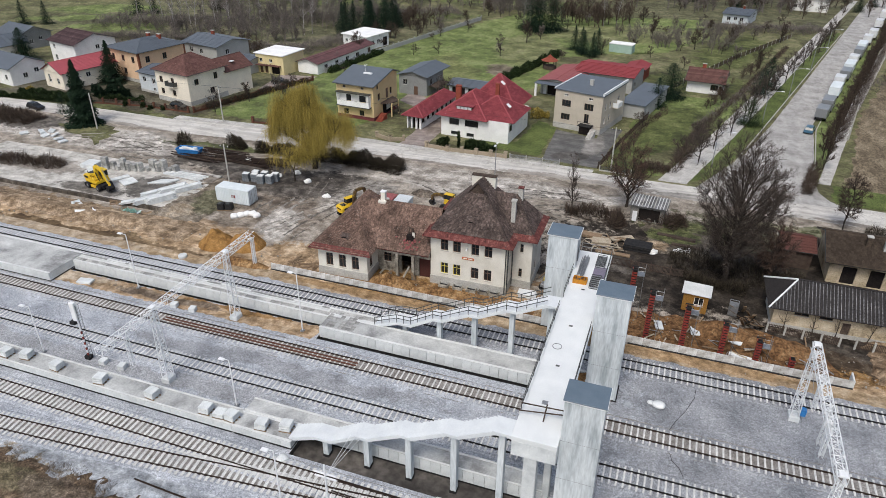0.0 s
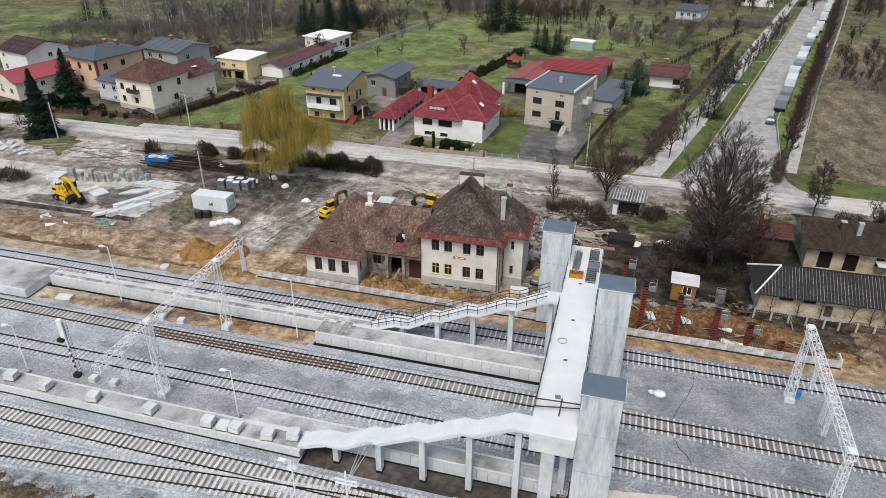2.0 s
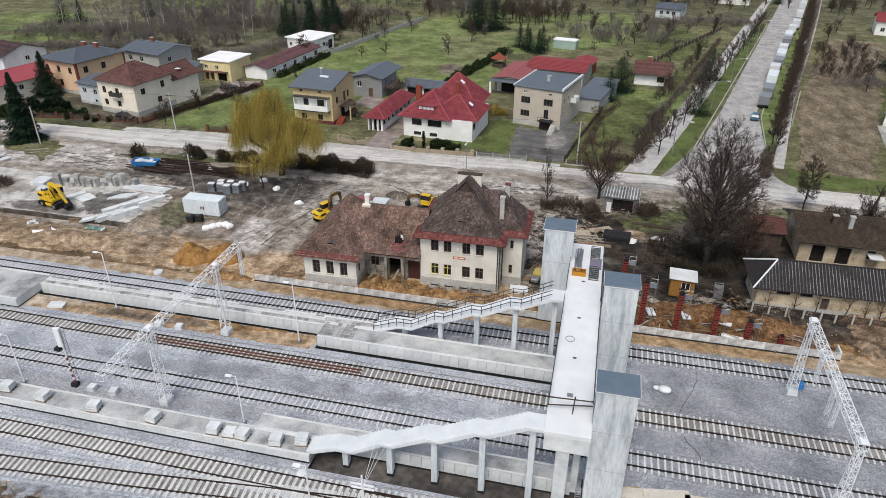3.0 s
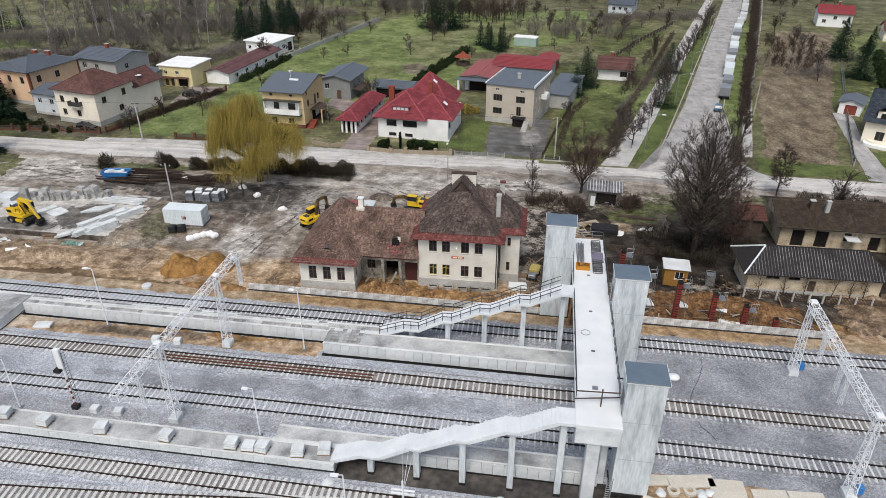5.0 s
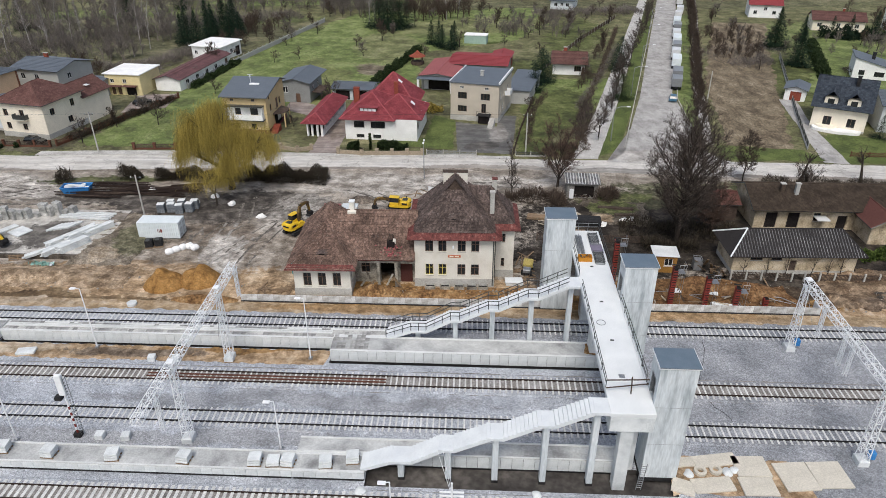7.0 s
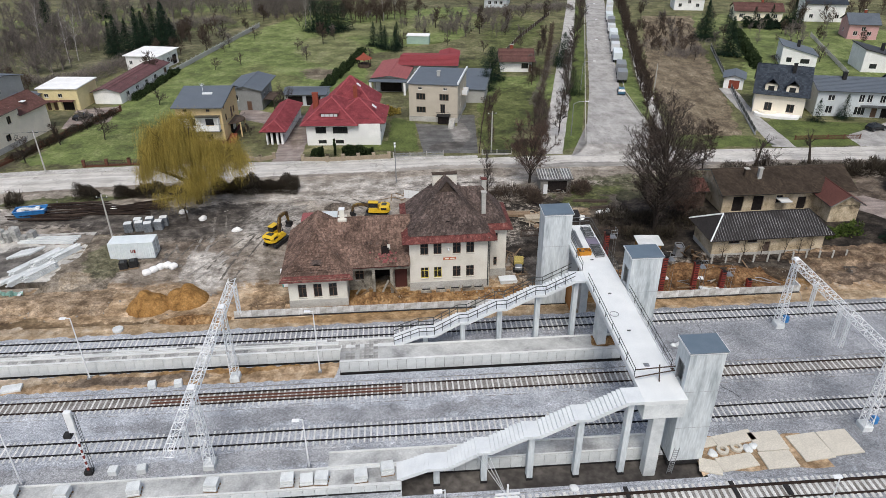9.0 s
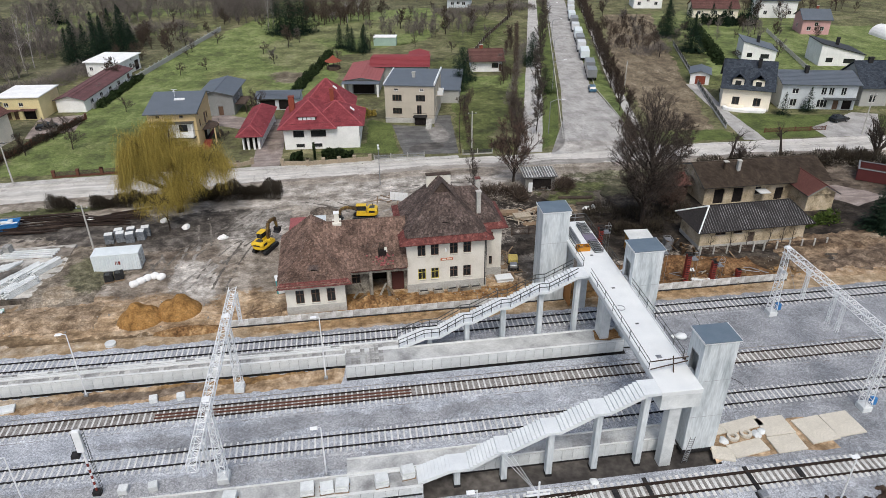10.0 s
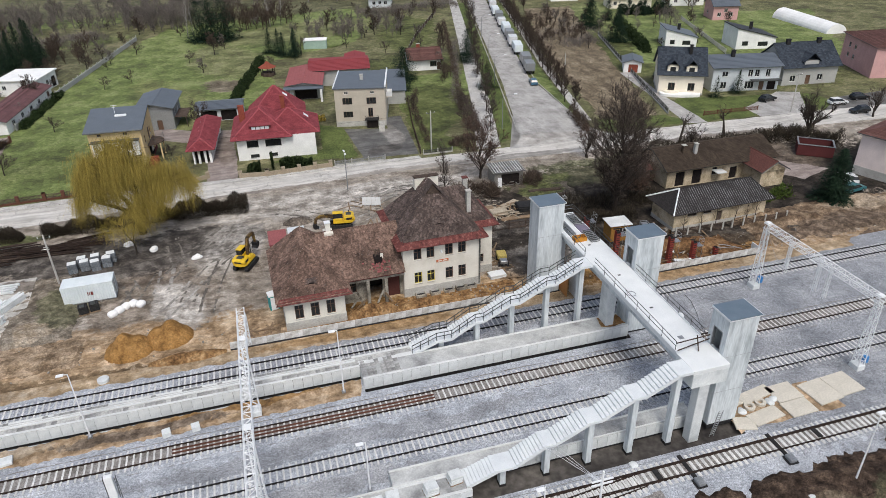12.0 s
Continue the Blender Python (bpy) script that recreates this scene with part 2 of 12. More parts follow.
M["road"] = zoned("road", [(0.44, 0.418, 0.385), (0.53, 0.507, 0.47), (0.6, 0.577, 0.54)], [(-78, 45.5, 14, 1.0, -4, BROWN_MUD, 0.55), (-20, 48.6, 22, 0.7, 2, BROWN_MUD, 0.7), (12, 50.2, 14, 1.6, 0, BROWN_MUD, 0.55), (34, 49.5, 10, 1.4, 0, MUD, 0.5), (70, 47.6, 22, 0.9, -3, BROWN_MUD, 0.7), (-40, 51.6, 40, 0.5, 1, [(0.5, 0.485, 0.46), (0.54, 0.525, 0.5), (0.57, 0.555, 0.53)], 0.6)], wobble=1.5, scale=0.3, fine=0.14, streak=0.2, along=(0.06, 1.1, 1), even=True, cracks=0.4)
M["side_road"] = zoned("side_road", [(0.28, 0.27, 0.255), (0.375, 0.362, 0.345), (0.46, 0.448, 0.428)], [(40, 57, 8, 3, 0, PALE, 0.5)], wobble=1.5, scale=0.3, fine=0.16, streak=0.14, along=(0.9, 0.25, 1), even=True, cracks=0.6)
M["asphalt"] = zoned("asphalt", [(0.085, 0.083, 0.08), (0.125, 0.122, 0.117), (0.17, 0.165, 0.158)], [(9, 62, 4, 2, 20, MUD, 0.6), (12, 70, 2, 6, 0, PALE, 0.35)], wobble=1.5, scale=0.4, fine=0.2, even=True, cracks=0.4)
M["brick_paving"] = zoned("brick_paving", [(0.2, 0.165, 0.15), (0.27, 0.225, 0.205), (0.33, 0.285, 0.26)], [(-21, 72, 2, 8, 0, BROWN_MUD, 0.5)], wobble=1.0, scale=0.5, fine=0.15, even=True, stones=0.12)
M["footpath"] = material("footpath", [(0.34, 0.325, 0.3), (0.54, 0.525, 0.5)], 0.5, 0.9, 0.1, 4.0, fine=0.2)
M["yard"] = zoned("yard", [(0.165, 0.14, 0.113), (0.275, 0.24, 0.2), (0.385, 0.343, 0.294)], [
    (-25, 3.5, 100, 9.0, 0, SAND, 1.0), (-40, 4.0, 24, 1.6, 0, PALE_SAND, 0.8), (-4, 6.8, 8, 3.2, 0, ORANGE, 1.0), (35, 8.0, 19, 3.6, 3, ORANGE, 1.0),
    (-52, 5.0, 24, 0.8, 0, [(0.06, 0.04, 0.024), (0.12, 0.08, 0.043), (0.2, 0.14, 0.08)], 0.95), (-41, 20.5, 4, 3.2, 20, SCRUB, 0.9), (-47, 35.5, 22, 3.6, -2, MUD, 0.95), (-27, 33, 11, 5.5, 0, MUD, 0.95), (-31, 19, 8, 8, 0, BROWN_MUD, 0.55), (-14, 17, 6, 9, 0, BROWN_MUD, 0.35), (-38, 27, 14, 6, -5, BROWN_MUD, 0.5), (-36, 31, 14, 3.5, 0, MUD, 0.85),
    (-58, 19.0, 17, 5.0, 0, PALE, 0.95), (-82, 38, 28, 5.5, 2, PALE, 0.95), (-38, 10, 13, 4.5, 0, SAND, 0.75), (-35, 28.5, 6, 2.0, 0, MUD, 0.7), (-27.5, 17, 2.6, 6, 15, PALE, 0.95), (-21, 30, 4.5, 8, -15, PALE, 0.6), (-10, 42, 17, 5, 0, PALE, 0.7), (8, 44, 14, 3.0, 0, PALE, 0.9),
    (56, 28, 44, 15, 0, BLACK_SOIL, 1.0), (30, 22, 10, 9, 0, BLACK_SOIL, 0.9), (72, 34, 11, 7, 0, BROWN_MUD, 0.75), (70, 38, 6, 3, 0, SCRUB, 0.7), (38, 38, 8, 4, 0, SCRUB, 0.7), (20, 17, 6, 9, 0, MUD, 0.9), (24, 18.6, 13, 2.6, 0, BLACK_SOIL, 0.95), (58, 11.5, 22, 3.2, 0, BLACK_SOIL, 0.9), (30, 38, 7, 3.0, 0, GREEN, 0.8), (-108, 40.5, 15, 4.0, 3, MUD, 0.85), (-57, 42.3, 11, 1.6, 2, GREEN, 0.9), (55, 43, 26, 1.8, 0, GREEN, 0.6)],
    wobble=3.5, scale=0.4, fine=0.24, streak=0.26, along=(0.12, 0.9, 1), grit=3.0, stones=0.16)
M["dark_yard"] = material("dark_yard", [(0.04, 0.036, 0.034), (0.075, 0.068, 0.062), (0.15, 0.135, 0.12)], 0.2, 0.9, 0.5, 1.5, fine=0.3)
M["sand"] = zoned("sand", SAND, [(-45, -5, 6, 1.2, 0, PALE_SAND, 0.9), (-30, -5.6, 8, 0.8, 0, BROWN_MUD, 0.9), (-20, -4.5, 8, 0.7, 0, ORANGE, 0.9)], wobble=2, scale=0.6, fine=0.25)
M["rut"] = material("rut", [(0.075, 0.067, 0.058), (0.14, 0.126, 0.11), (0.22, 0.2, 0.177)], 0.8, 0.95, 0.5, 4, fine=0.4)
M["pale_rut"] = material("pale_rut", [(0.16, 0.147, 0.13), (0.27, 0.252, 0.228), (0.42, 0.4, 0.37)], 0.8, 0.95, 0.5, 4, fine=0.35)
M["red_soil"] = material("red_soil", [(0.05, 0.026, 0.013), (0.115, 0.061, 0.028), (0.18, 0.1, 0.047), (0.27, 0.17, 0.09)], 0.9, 0.95, 0.8, 4, fine=0.4)
M["sand_pile"] = material("sand_pile", [(0.15, 0.08, 0.027), (0.27, 0.145, 0.048), (0.36, 0.205, 0.078)], 0.9, 0.95, 0.5, 5, fine=0.25)
M["old_paving"] = zoned("old_paving", [(0.33, 0.315, 0.285), (0.48, 0.46, 0.425), (0.58, 0.56, 0.52)], [(-54.5, 20.5, 4.2, 4.0, -20, MUD, 0.85), (-63, 16.5, 7, 1.8, 0, MUD, 0.8), (-49, 26.5, 6, 1.5, 0, BROWN_MUD, 0.8), (-80, 22, 10, 3, 0, BROWN_MUD, 0.6)], wobble=1.5, scale=0.5, fine=0.16, streak=0.15)
M["heap_sand"] = material("heap_sand", [(0.07, 0.036, 0.016), (0.16, 0.088, 0.038), (0.25, 0.146, 0.066), (0.36, 0.24, 0.125)], 0.9, 0.95, 0.8, 4, fine=0.4)
BALLAST = [(0.275, 0.293, 0.322), (0.375, 0.395, 0.428), (0.47, 0.49, 0.523)]
M["ballast"] = zoned("ballast", BALLAST, [(75, -6, 52, 34, 0, [(0.17, 0.178, 0.191), (0.25, 0.258, 0.274), (0.34, 0.346, 0.364)], 0.85), (-12, -12.6, 20, 1.3, 0, [(0.17, 0.175, 0.183), (0.25, 0.255, 0.266), (0.33, 0.335, 0.350)], 0.7), (-2, 0.5, 24, 3.2, 0, [(0.16, 0.165, 0.178), (0.24, 0.245, 0.261), (0.33, 0.335, 0.355)], 0.7), (-30, -18.5, 30, 1.2, 0, [(0.2, 0.2, 0.199), (0.29, 0.29, 0.293), (0.37, 0.37, 0.376)], 0.6)], wobble=3, scale=0.25, fine=0.35, streak=0.06, grit=9.0, even=True, stones=0.3)
M["brown_ballast"] = zoned("brown_ballast", [(0.17, 0.155, 0.14), (0.25, 0.235, 0.22), (0.32, 0.31, 0.3)], [], scale=0.4, fine=0.35, streak=0.1, grit=9.0, even=True, stones=0.3)
M["sleeper"] = material("sleeper", [(0.5, 0.5, 0.49), (0.66, 0.66, 0.64)], 1.0, 0.8, 0.1, 20, rand=0.12)
M["rust_rail"] = material("rust_rail", [(0.022, 0.016, 0.013), (0.045, 0.03, 0.024)], 2.0, 0.85, 0.1, 30)
M["dark_rail"] = material("dark_rail", [(0.012, 0.012, 0.013), (0.026, 0.024, 0.024)], 2.0, 0.7, 0.0, 30)
M["red_rail"] = material("red_rail", [(0.085, 0.038, 0.027), (0.14, 0.065, 0.046)], 2.0, 0.8, 0.1, 30)
M["dark_bank"] = zoned("dark_bank", [(0.022, 0.015, 0.011), (0.05, 0.034, 0.025), (0.1, 0.07, 0.05)], [(34, -34, 7, 2.5, 20, SCRUB, 0.6), (26, -33, 3, 1.5, 0, DRY, 0.6)], wobble=2, scale=0.8, fine=0.4, streak=0.1, stones=0.3)
M["brown_bank"] = zoned("brown_bank", [(0.06, 0.042, 0.028), (0.14, 0.1, 0.066), (0.24, 0.18, 0.12)], [(-30, -35, 12, 1.6, 6, SCRUB, 0.6), (-19, -34, 4, 1.4, 0, BROWN_MUD, 0.7), (-45, -37, 16, 2, 4, PALE_SAND, 0.6)], wobble=2, scale=0.7, fine=0.4, streak=0.15, stones=0.3)
M["ramp_soil"] = zoned("ramp_soil", [(0.1, 0.082, 0.062), (0.19, 0.16, 0.125), (0.3, 0.26, 0.21)], [(-42, 20, 2.4, 5, 10, SCRUB, 0.85), (-44, 15, 2, 2, 0, PALE_SAND, 0.7)], wobble=2, scale=0.7, fine=0.35, stones=0.25)
M["moss_soil"] = zoned("moss_soil", [(0.05, 0.042, 0.033), (0.095, 0.08, 0.062), (0.17, 0.145, 0.115)], [(29, 34, 3.5, 2.5, 10, GREEN, 0.85), (32, 37, 3, 1.2, 0, GREEN, 0.7), (27, 30, 2, 1.5, 0, SAND, 0.5)], wobble=2, scale=0.7, fine=0.35, stones=0.25)
M["edge_sand"] = zoned("edge_sand", [(0.24, 0.17, 0.1), (0.35, 0.26, 0.165), (0.46, 0.365, 0.255)], [(-70, 4, 30, 1.0, 0, PALE_SAND, 0.6), (32, 4, 12, 0.9, 0, ORANGE, 0.5), (-6, 4, 12, 0.8, 0, ORANGE, 0.6)], wobble=1.0, scale=0.6, fine=0.2, streak=0.2, stones=0.15)
M["dug_earth"] = zoned("dug_earth", [(0.085, 0.056, 0.036), (0.17, 0.12, 0.078), (0.29, 0.215, 0.145)], [(-66, 10.5, 40, 5, 0, [(0.15, 0.105, 0.065), (0.28, 0.205, 0.135), (0.42, 0.325, 0.23)], 0.8), (66, 8, 12, 3, 5, [(0.06, 0.045, 0.034), (0.12, 0.09, 0.067), (0.2, 0.155, 0.12)], 0.7), (78, 13, 10, 2, 0, PALE_SAND, 0.5)], wobble=2, scale=0.6, fine=0.35, streak=0.25, stones=0.25)
M["paver_grey"] = material("paver_grey", [(0.2, 0.2, 0.195), (0.3, 0.3, 0.29), (0.4, 0.395, 0.38)], 0.25, 0.85, 0.2, 8, fine=0.2, rand=0.3)
M["concrete"] = material("concrete", [(0.36, 0.4, 0.42), (0.52, 0.56, 0.58), (0.6, 0.64, 0.655), (0.67, 0.7, 0.71)], 0.8, 0.8, 0.15, 5.0, stretch=(1.4, 1.4, 0.22), fine=0.11)
M["new_concrete"] = material("new_concrete", [(0.5, 0.525, 0.53), (0.62, 0.645, 0.645), (0.7, 0.72, 0.715)], 0.7, 0.8, 0.1, 14, fine=0.09, rand=0.07)
M["dirty_panel"] = material("dirty_panel", [(0.2, 0.185, 0.165), (0.42, 0.41, 0.39), (0.58, 0.58, 0.57), (0.68, 0.685, 0.68)], 0.9, 0.85, 0.1, 10, fine=0.16, rand=0.14)
M["rim_concrete"] = material("rim_concrete", [(0.55, 0.565, 0.56), (0.7, 0.71, 0.7)], 0.5, 0.8, 0.1, 10, fine=0.08)
M["white_deck"] = material("white_deck", [(0.66, 0.685, 0.69), (0.75, 0.77, 0.77)], 0.5, 0.6, 0.05, 10, fine=0.05)
M["stair_white"] = material("stair_white", [(0.6, 0.63, 0.65), (0.7, 0.73, 0.74)], 0.7, 0.7, 0.05, 10, fine=0.05)
M["platform_top"] = material("platform_top", [(0.22, 0.222, 0.222), (0.38, 0.386, 0.382), (0.47, 0.478, 0.47), (0.57, 0.58, 0.566)], 0.35, 0.85, 0.1, 6, fine=0.12)
M["paving"] = material("paving", [(0.3, 0.3, 0.29), (0.45, 0.45, 0.43), (0.58, 0.57, 0.55)], 0.8, 0.85, 0.2, 8, fine=0.2, rand=0.15)
M["lift_roof"] = material("lift_roof", [(0.1, 0.14, 0.18), (0.13, 0.17, 0.21)], 0.8, 0.45, 0.03, 10, fine=0.06)
M["white_paint"] = material("white_paint", [(0.72, 0.74, 0.75), (0.82, 0.83, 0.84)], 2, 0.5, 0.0, 20, fine=0.05)
M["dark_metal"] = material("dark_metal", [(0.05, 0.055, 0.055), (0.09, 0.095, 0.09)], 2, 0.5, 0.0, 20, metal=0.5)
M["grey_metal"] = material("grey_metal", [(0.25, 0.26, 0.27), (0.36, 0.37, 0.38)], 2, 0.45, 0.0, 20, metal=0.6)
M["plaster"] = material("plaster", [(0.58, 0.55, 0.48), (0.68, 0.65, 0.58), (0.73, 0.71, 0.64)], 0.35, 0.9, 0.1, 8, fine=0.06)
M["plinth"] = material("plinth", [(0.36, 0.35, 0.32), (0.5, 0.49, 0.46)], 0.5, 0.9, 0.2, 8, fine=0.15)
M["old_tile"] = tiles("old_tile", (0.068, 0.052, 0.046), (0.073, 0.055, 0.049), (0.08, 0.06, 0.053), speck=1.7, patchy=0.45, lichen=0.5)
M["wing_tile"] = tiles("wing_tile", (0.112, 0.074, 0.058), (0.12, 0.079, 0.062), (0.129, 0.085, 0.067), speck=1.6, patchy=0.5, lichen=0.35)
M["old_block"] = material("old_block", [(0.22, 0.22, 0.21), (0.36, 0.36, 0.345), (0.5, 0.49, 0.47)], 1.2, 0.9, 0.3, 8, fine=0.25, rand=0.25)
M["dark_paver"] = material("dark_paver", [(0.12, 0.135, 0.15), (0.2, 0.215, 0.23)], 1.2, 0.8, 0.3, 6, fine=0.35, rand=0.15)
# stains, with the shade inside the porch also put into the colour
M["stained_plaster"] = material("stained_plaster", [(0.1, 0.085, 0.07), (0.26, 0.24, 0.2), (0.45, 0.42, 0.36)], 0.7, 0.9, 0.2, 6, fine=0.25)
M["stained_wall"] = material("stained_wall", [(0.035, 0.029, 0.024), (0.08, 0.068, 0.055), (0.17, 0.15, 0.125)], 0.7, 0.9, 0.2, 6, fine=0.3, stretch=(1, 1, 0.4))
M["red_trim"] = material("red_trim", [(0.07, 0.026, 0.023), (0.12, 0.04, 0.035), (0.155, 0.052, 0.045), (0.24, 0.12, 0.105)], 2.2, 0.75, 0.1, 10, fine=0.3, stretch=(1, 1, 0.4))
M["glass"] = material("glass", [(0.012, 0.014, 0.016), (0.03, 0.033, 0.036)], 1.5, 0.12, 0, 10, fine=0.1)
# near-black fill that stands for the shade inside openings and porches
M["dark_opening"] = material("dark_opening", [(0.012, 0.01, 0.01), (0.025, 0.02, 0.018)], 1.0, 0.9, 0.2, 6)
M["window_white"] = material("window_white", [(0.68, 0.68, 0.66), (0.78, 0.78, 0.76)], 3, 0.5, 0, 20, fine=0.05)
M["window_yellow"] = material("window_yellow", [(0.5, 0.42, 0.07), (0.62, 0.52, 0.1)], 3, 0.6, 0, 20)
M["window_brown"] = material("window_brown", [(0.09, 0.05, 0.03), (0.14, 0.08, 0.05)], 3, 0.6, 0, 20)
M["machine_yellow"] = material("machine_yellow", [(0.62, 0.4, 0.015), (0.74, 0.5, 0.03)], 2, 0.45, 0, 20, fine=0.1)
M["arm_brown"] = material("arm_brown", [(0.05, 0.034, 0.022), (0.1, 0.065, 0.035), (0.26, 0.17, 0.04)], 1.6, 0.7, 0.1, 12, fine=0.25)
M["black"] = material("black", [(0.015, 0.015, 0.016), (0.035, 0.034, 0.034)], 3, 0.7, 0.1, 20)
M["container"] = material("container", [(0.62, 0.68, 0.7), (0.72, 0.77, 0.79)], 0.8, 0.5, 0, 10, fine=0.05)
M["blue_paint"] = material("blue_paint", [(0.02, 0.16, 0.42), (0.04, 0.22, 0.52)], 2, 0.5, 0, 10)
M["red_paint"] = material("red_paint", [(0.12, 0.018, 0.013), (0.26, 0.034, 0.022)], 2, 0.6, 0, 10, fine=0.25)
M["pale_board"] = material("pale_board", [(0.3, 0.25, 0.18), (0.48, 0.42, 0.33)], 1.5, 0.85, 0.2, 12, stretch=(1, 6, 1), rand=0.25)
M["wood"] = material("wood", [(0.16, 0.11, 0.07), (0.28, 0.2, 0.13)], 1.5, 0.85, 0.2, 12, stretch=(1, 6, 1), rand=0.2)
M["dark_wood"] = material("dark_wood", [(0.05, 0.035, 0.028), (0.1, 0.075, 0.06)], 1.5, 0.9, 0.2, 12, rand=0.2)
M["bark"] = material("bark", [(0.028, 0.022, 0.018), (0.065, 0.054, 0.045)], 2, 0.95, 0.4, 10, stretch=(1, 1, 0.3))
M["pale_bark"] = material("pale_bark", [(0.2, 0.18, 0.17), (0.45, 0.43, 0.41)], 2, 0.9, 0.3, 10)
M["twig"] = foliage("twig", (0.034, 0.027, 0.023), (0.13, 0.104, 0.089))
M["brown_twig"] = foliage("brown_twig", (0.04, 0.03, 0.024), (0.12, 0.09, 0.07))
M["red_twig"] = foliage("red_twig", (0.045, 0.029, 0.023), (0.155, 0.103, 0.081))
# distance haze is put into this colour, paler than the other twigs
M["far_twig"] = foliage("far_twig", (0.095, 0.083, 0.075), (0.235, 0.205, 0.185))
M["willow_leaf"] = foliage("willow_leaf", (0.13, 0.1, 0.022), (0.5, 0.39, 0.1))
M["needle"] = foliage("needle", (0.006, 0.014, 0.009), (0.022, 0.042, 0.022))
M["hedge_leaf"] = foliage("hedge_leaf", (0.012, 0.022, 0.01), (0.04, 0.06, 0.022))
M["green_leaf"] = foliage("green_leaf", (0.03, 0.05, 0.012), (0.1, 0.14, 0.035))
M["bush_twig"] = foliage("bush_twig", (0.022, 0.018, 0.013), (0.08, 0.066, 0.048))


# ---------------------------------------------------------------- building blocks
def part(name, bm, mat, parent=None, label="", smooth=False):
    me = bpy.data.meshes.new(name)
    bm.normal_update()
    bm.to_mesh(me)
    bm.free()
    for mm in mat if isinstance(mat, (list, tuple)) else (mat,):
        me.materials.append(M[mm] if isinstance(mm, str) else mm)
    if smooth:
        for p in me.polygons:
            p.use_smooth = True
    ob = new(name, me)
    if parent is not None:
        ob.parent = parent
    if label:
        ob["label"] = label
    return ob


def part_lists(name, verts, faces, mat, parent=None, label=""):
    me = bpy.data.meshes.new(name)
    me.from_pydata(verts, [], faces)
    me.materials.append(M[mat])
    ob = new(name, me)
    if parent is not None:
        ob.parent = parent
    if label:
        ob["label"] = label
    return ob


def thing(name, label, category, m=None, group="", kind=""):
    ob = new(name)
    ob.empty_display_size = 0.2
    if m is not None:
        ob.matrix_basis = m
    return tagged(ob, label, category, group, kind)


def box(bm, x0, y0, z0, x1, y1, z1, mi=0):
    vs = [bm.verts.new(p) for p in ((x0, y0, z0), (x1, y0, z0), (x1, y1, z0), (x0, y1, z0), (x0, y0, z1), (x1, y0, z1), (x1, y1, z1), (x0, y1, z1))]
    for f in ((3, 2, 1, 0), (4, 5, 6, 7), (0, 1, 5, 4), (1, 2, 6, 5), (2, 3, 7, 6), (3, 0, 4, 7)):
        bm.faces.new([vs[i] for i in f]).material_index = mi
    return vs


def boxes(*rows):
    bm = bmesh.new()
    for r in rows:
        box(bm, *r)
    return bm


def bevelled(bm, w=0.02, seg=1):
    bmesh.ops.bevel(bm, geom=list(bm.edges), offset=w, segments=seg, affect="EDGES", profile=0.5)
    return bm


def tube(bm, a, b, r, r2=None, n=6, mi=0):
    a, b = Vector(a), Vector(b)
    r2 = r if r2 is None else r2
    d = (b - a)
    if d.length < 1e-5:
        return
    q = d.to_track_quat("Z", "Y")
    ra = [bm.verts.new(a + q @ Vector((r * math.cos(2 * math.pi * i / n), r * math.sin(2 * math.pi * i / n), 0))) for i in range(n)]
    rb = [bm.verts.new(b + q @ Vector((r2 * math.cos(2 * math.pi * i / n), r2 * math.sin(2 * math.pi * i / n), 0))) for i in range(n)]
    for i in range(n):
        bm.faces.new((ra[i], ra[(i + 1) % n], rb[(i + 1) % n], rb[i])).material_index = mi
    bm.faces.new(ra[::-1]).material_index = mi
    bm.faces.new(rb).material_index = mi


def tubes(rows, r, n=5):
    bm = bmesh.new()
    for a, b in rows:
        tube(bm, a, b, r, n=n)
    return bm


def prism(bm, pts, axis, lo, hi, mi=0):
    """A flat outline, given as pairs, drawn out along an axis."""
    def at(p, v):
        return {"x": (v, p[0], p[1]), "y": (p[0], v, p[1]), "z": (p[0], p[1], v)}[axis]
    a = [bm.verts.new(at(p, lo)) for p in pts]
    b = [bm.verts.new(at(p, hi)) for p in pts]
    k = len(pts)
    for i in range(k):
        bm.faces.new((a[i], a[(i + 1) % k], b[(i + 1) % k], b[i])).material_index = mi
    bm.faces.new(a[::-1]).material_index = mi
    bm.faces.new(b).material_index = mi
    bmesh.ops.recalc_face_normals(bm, faces=bm.faces[:])


def gz(y):
    """The height of the ground, which falls gently behind the station."""
    return -0.014 * max(0.0, min(y, 330.0) - 12.0)


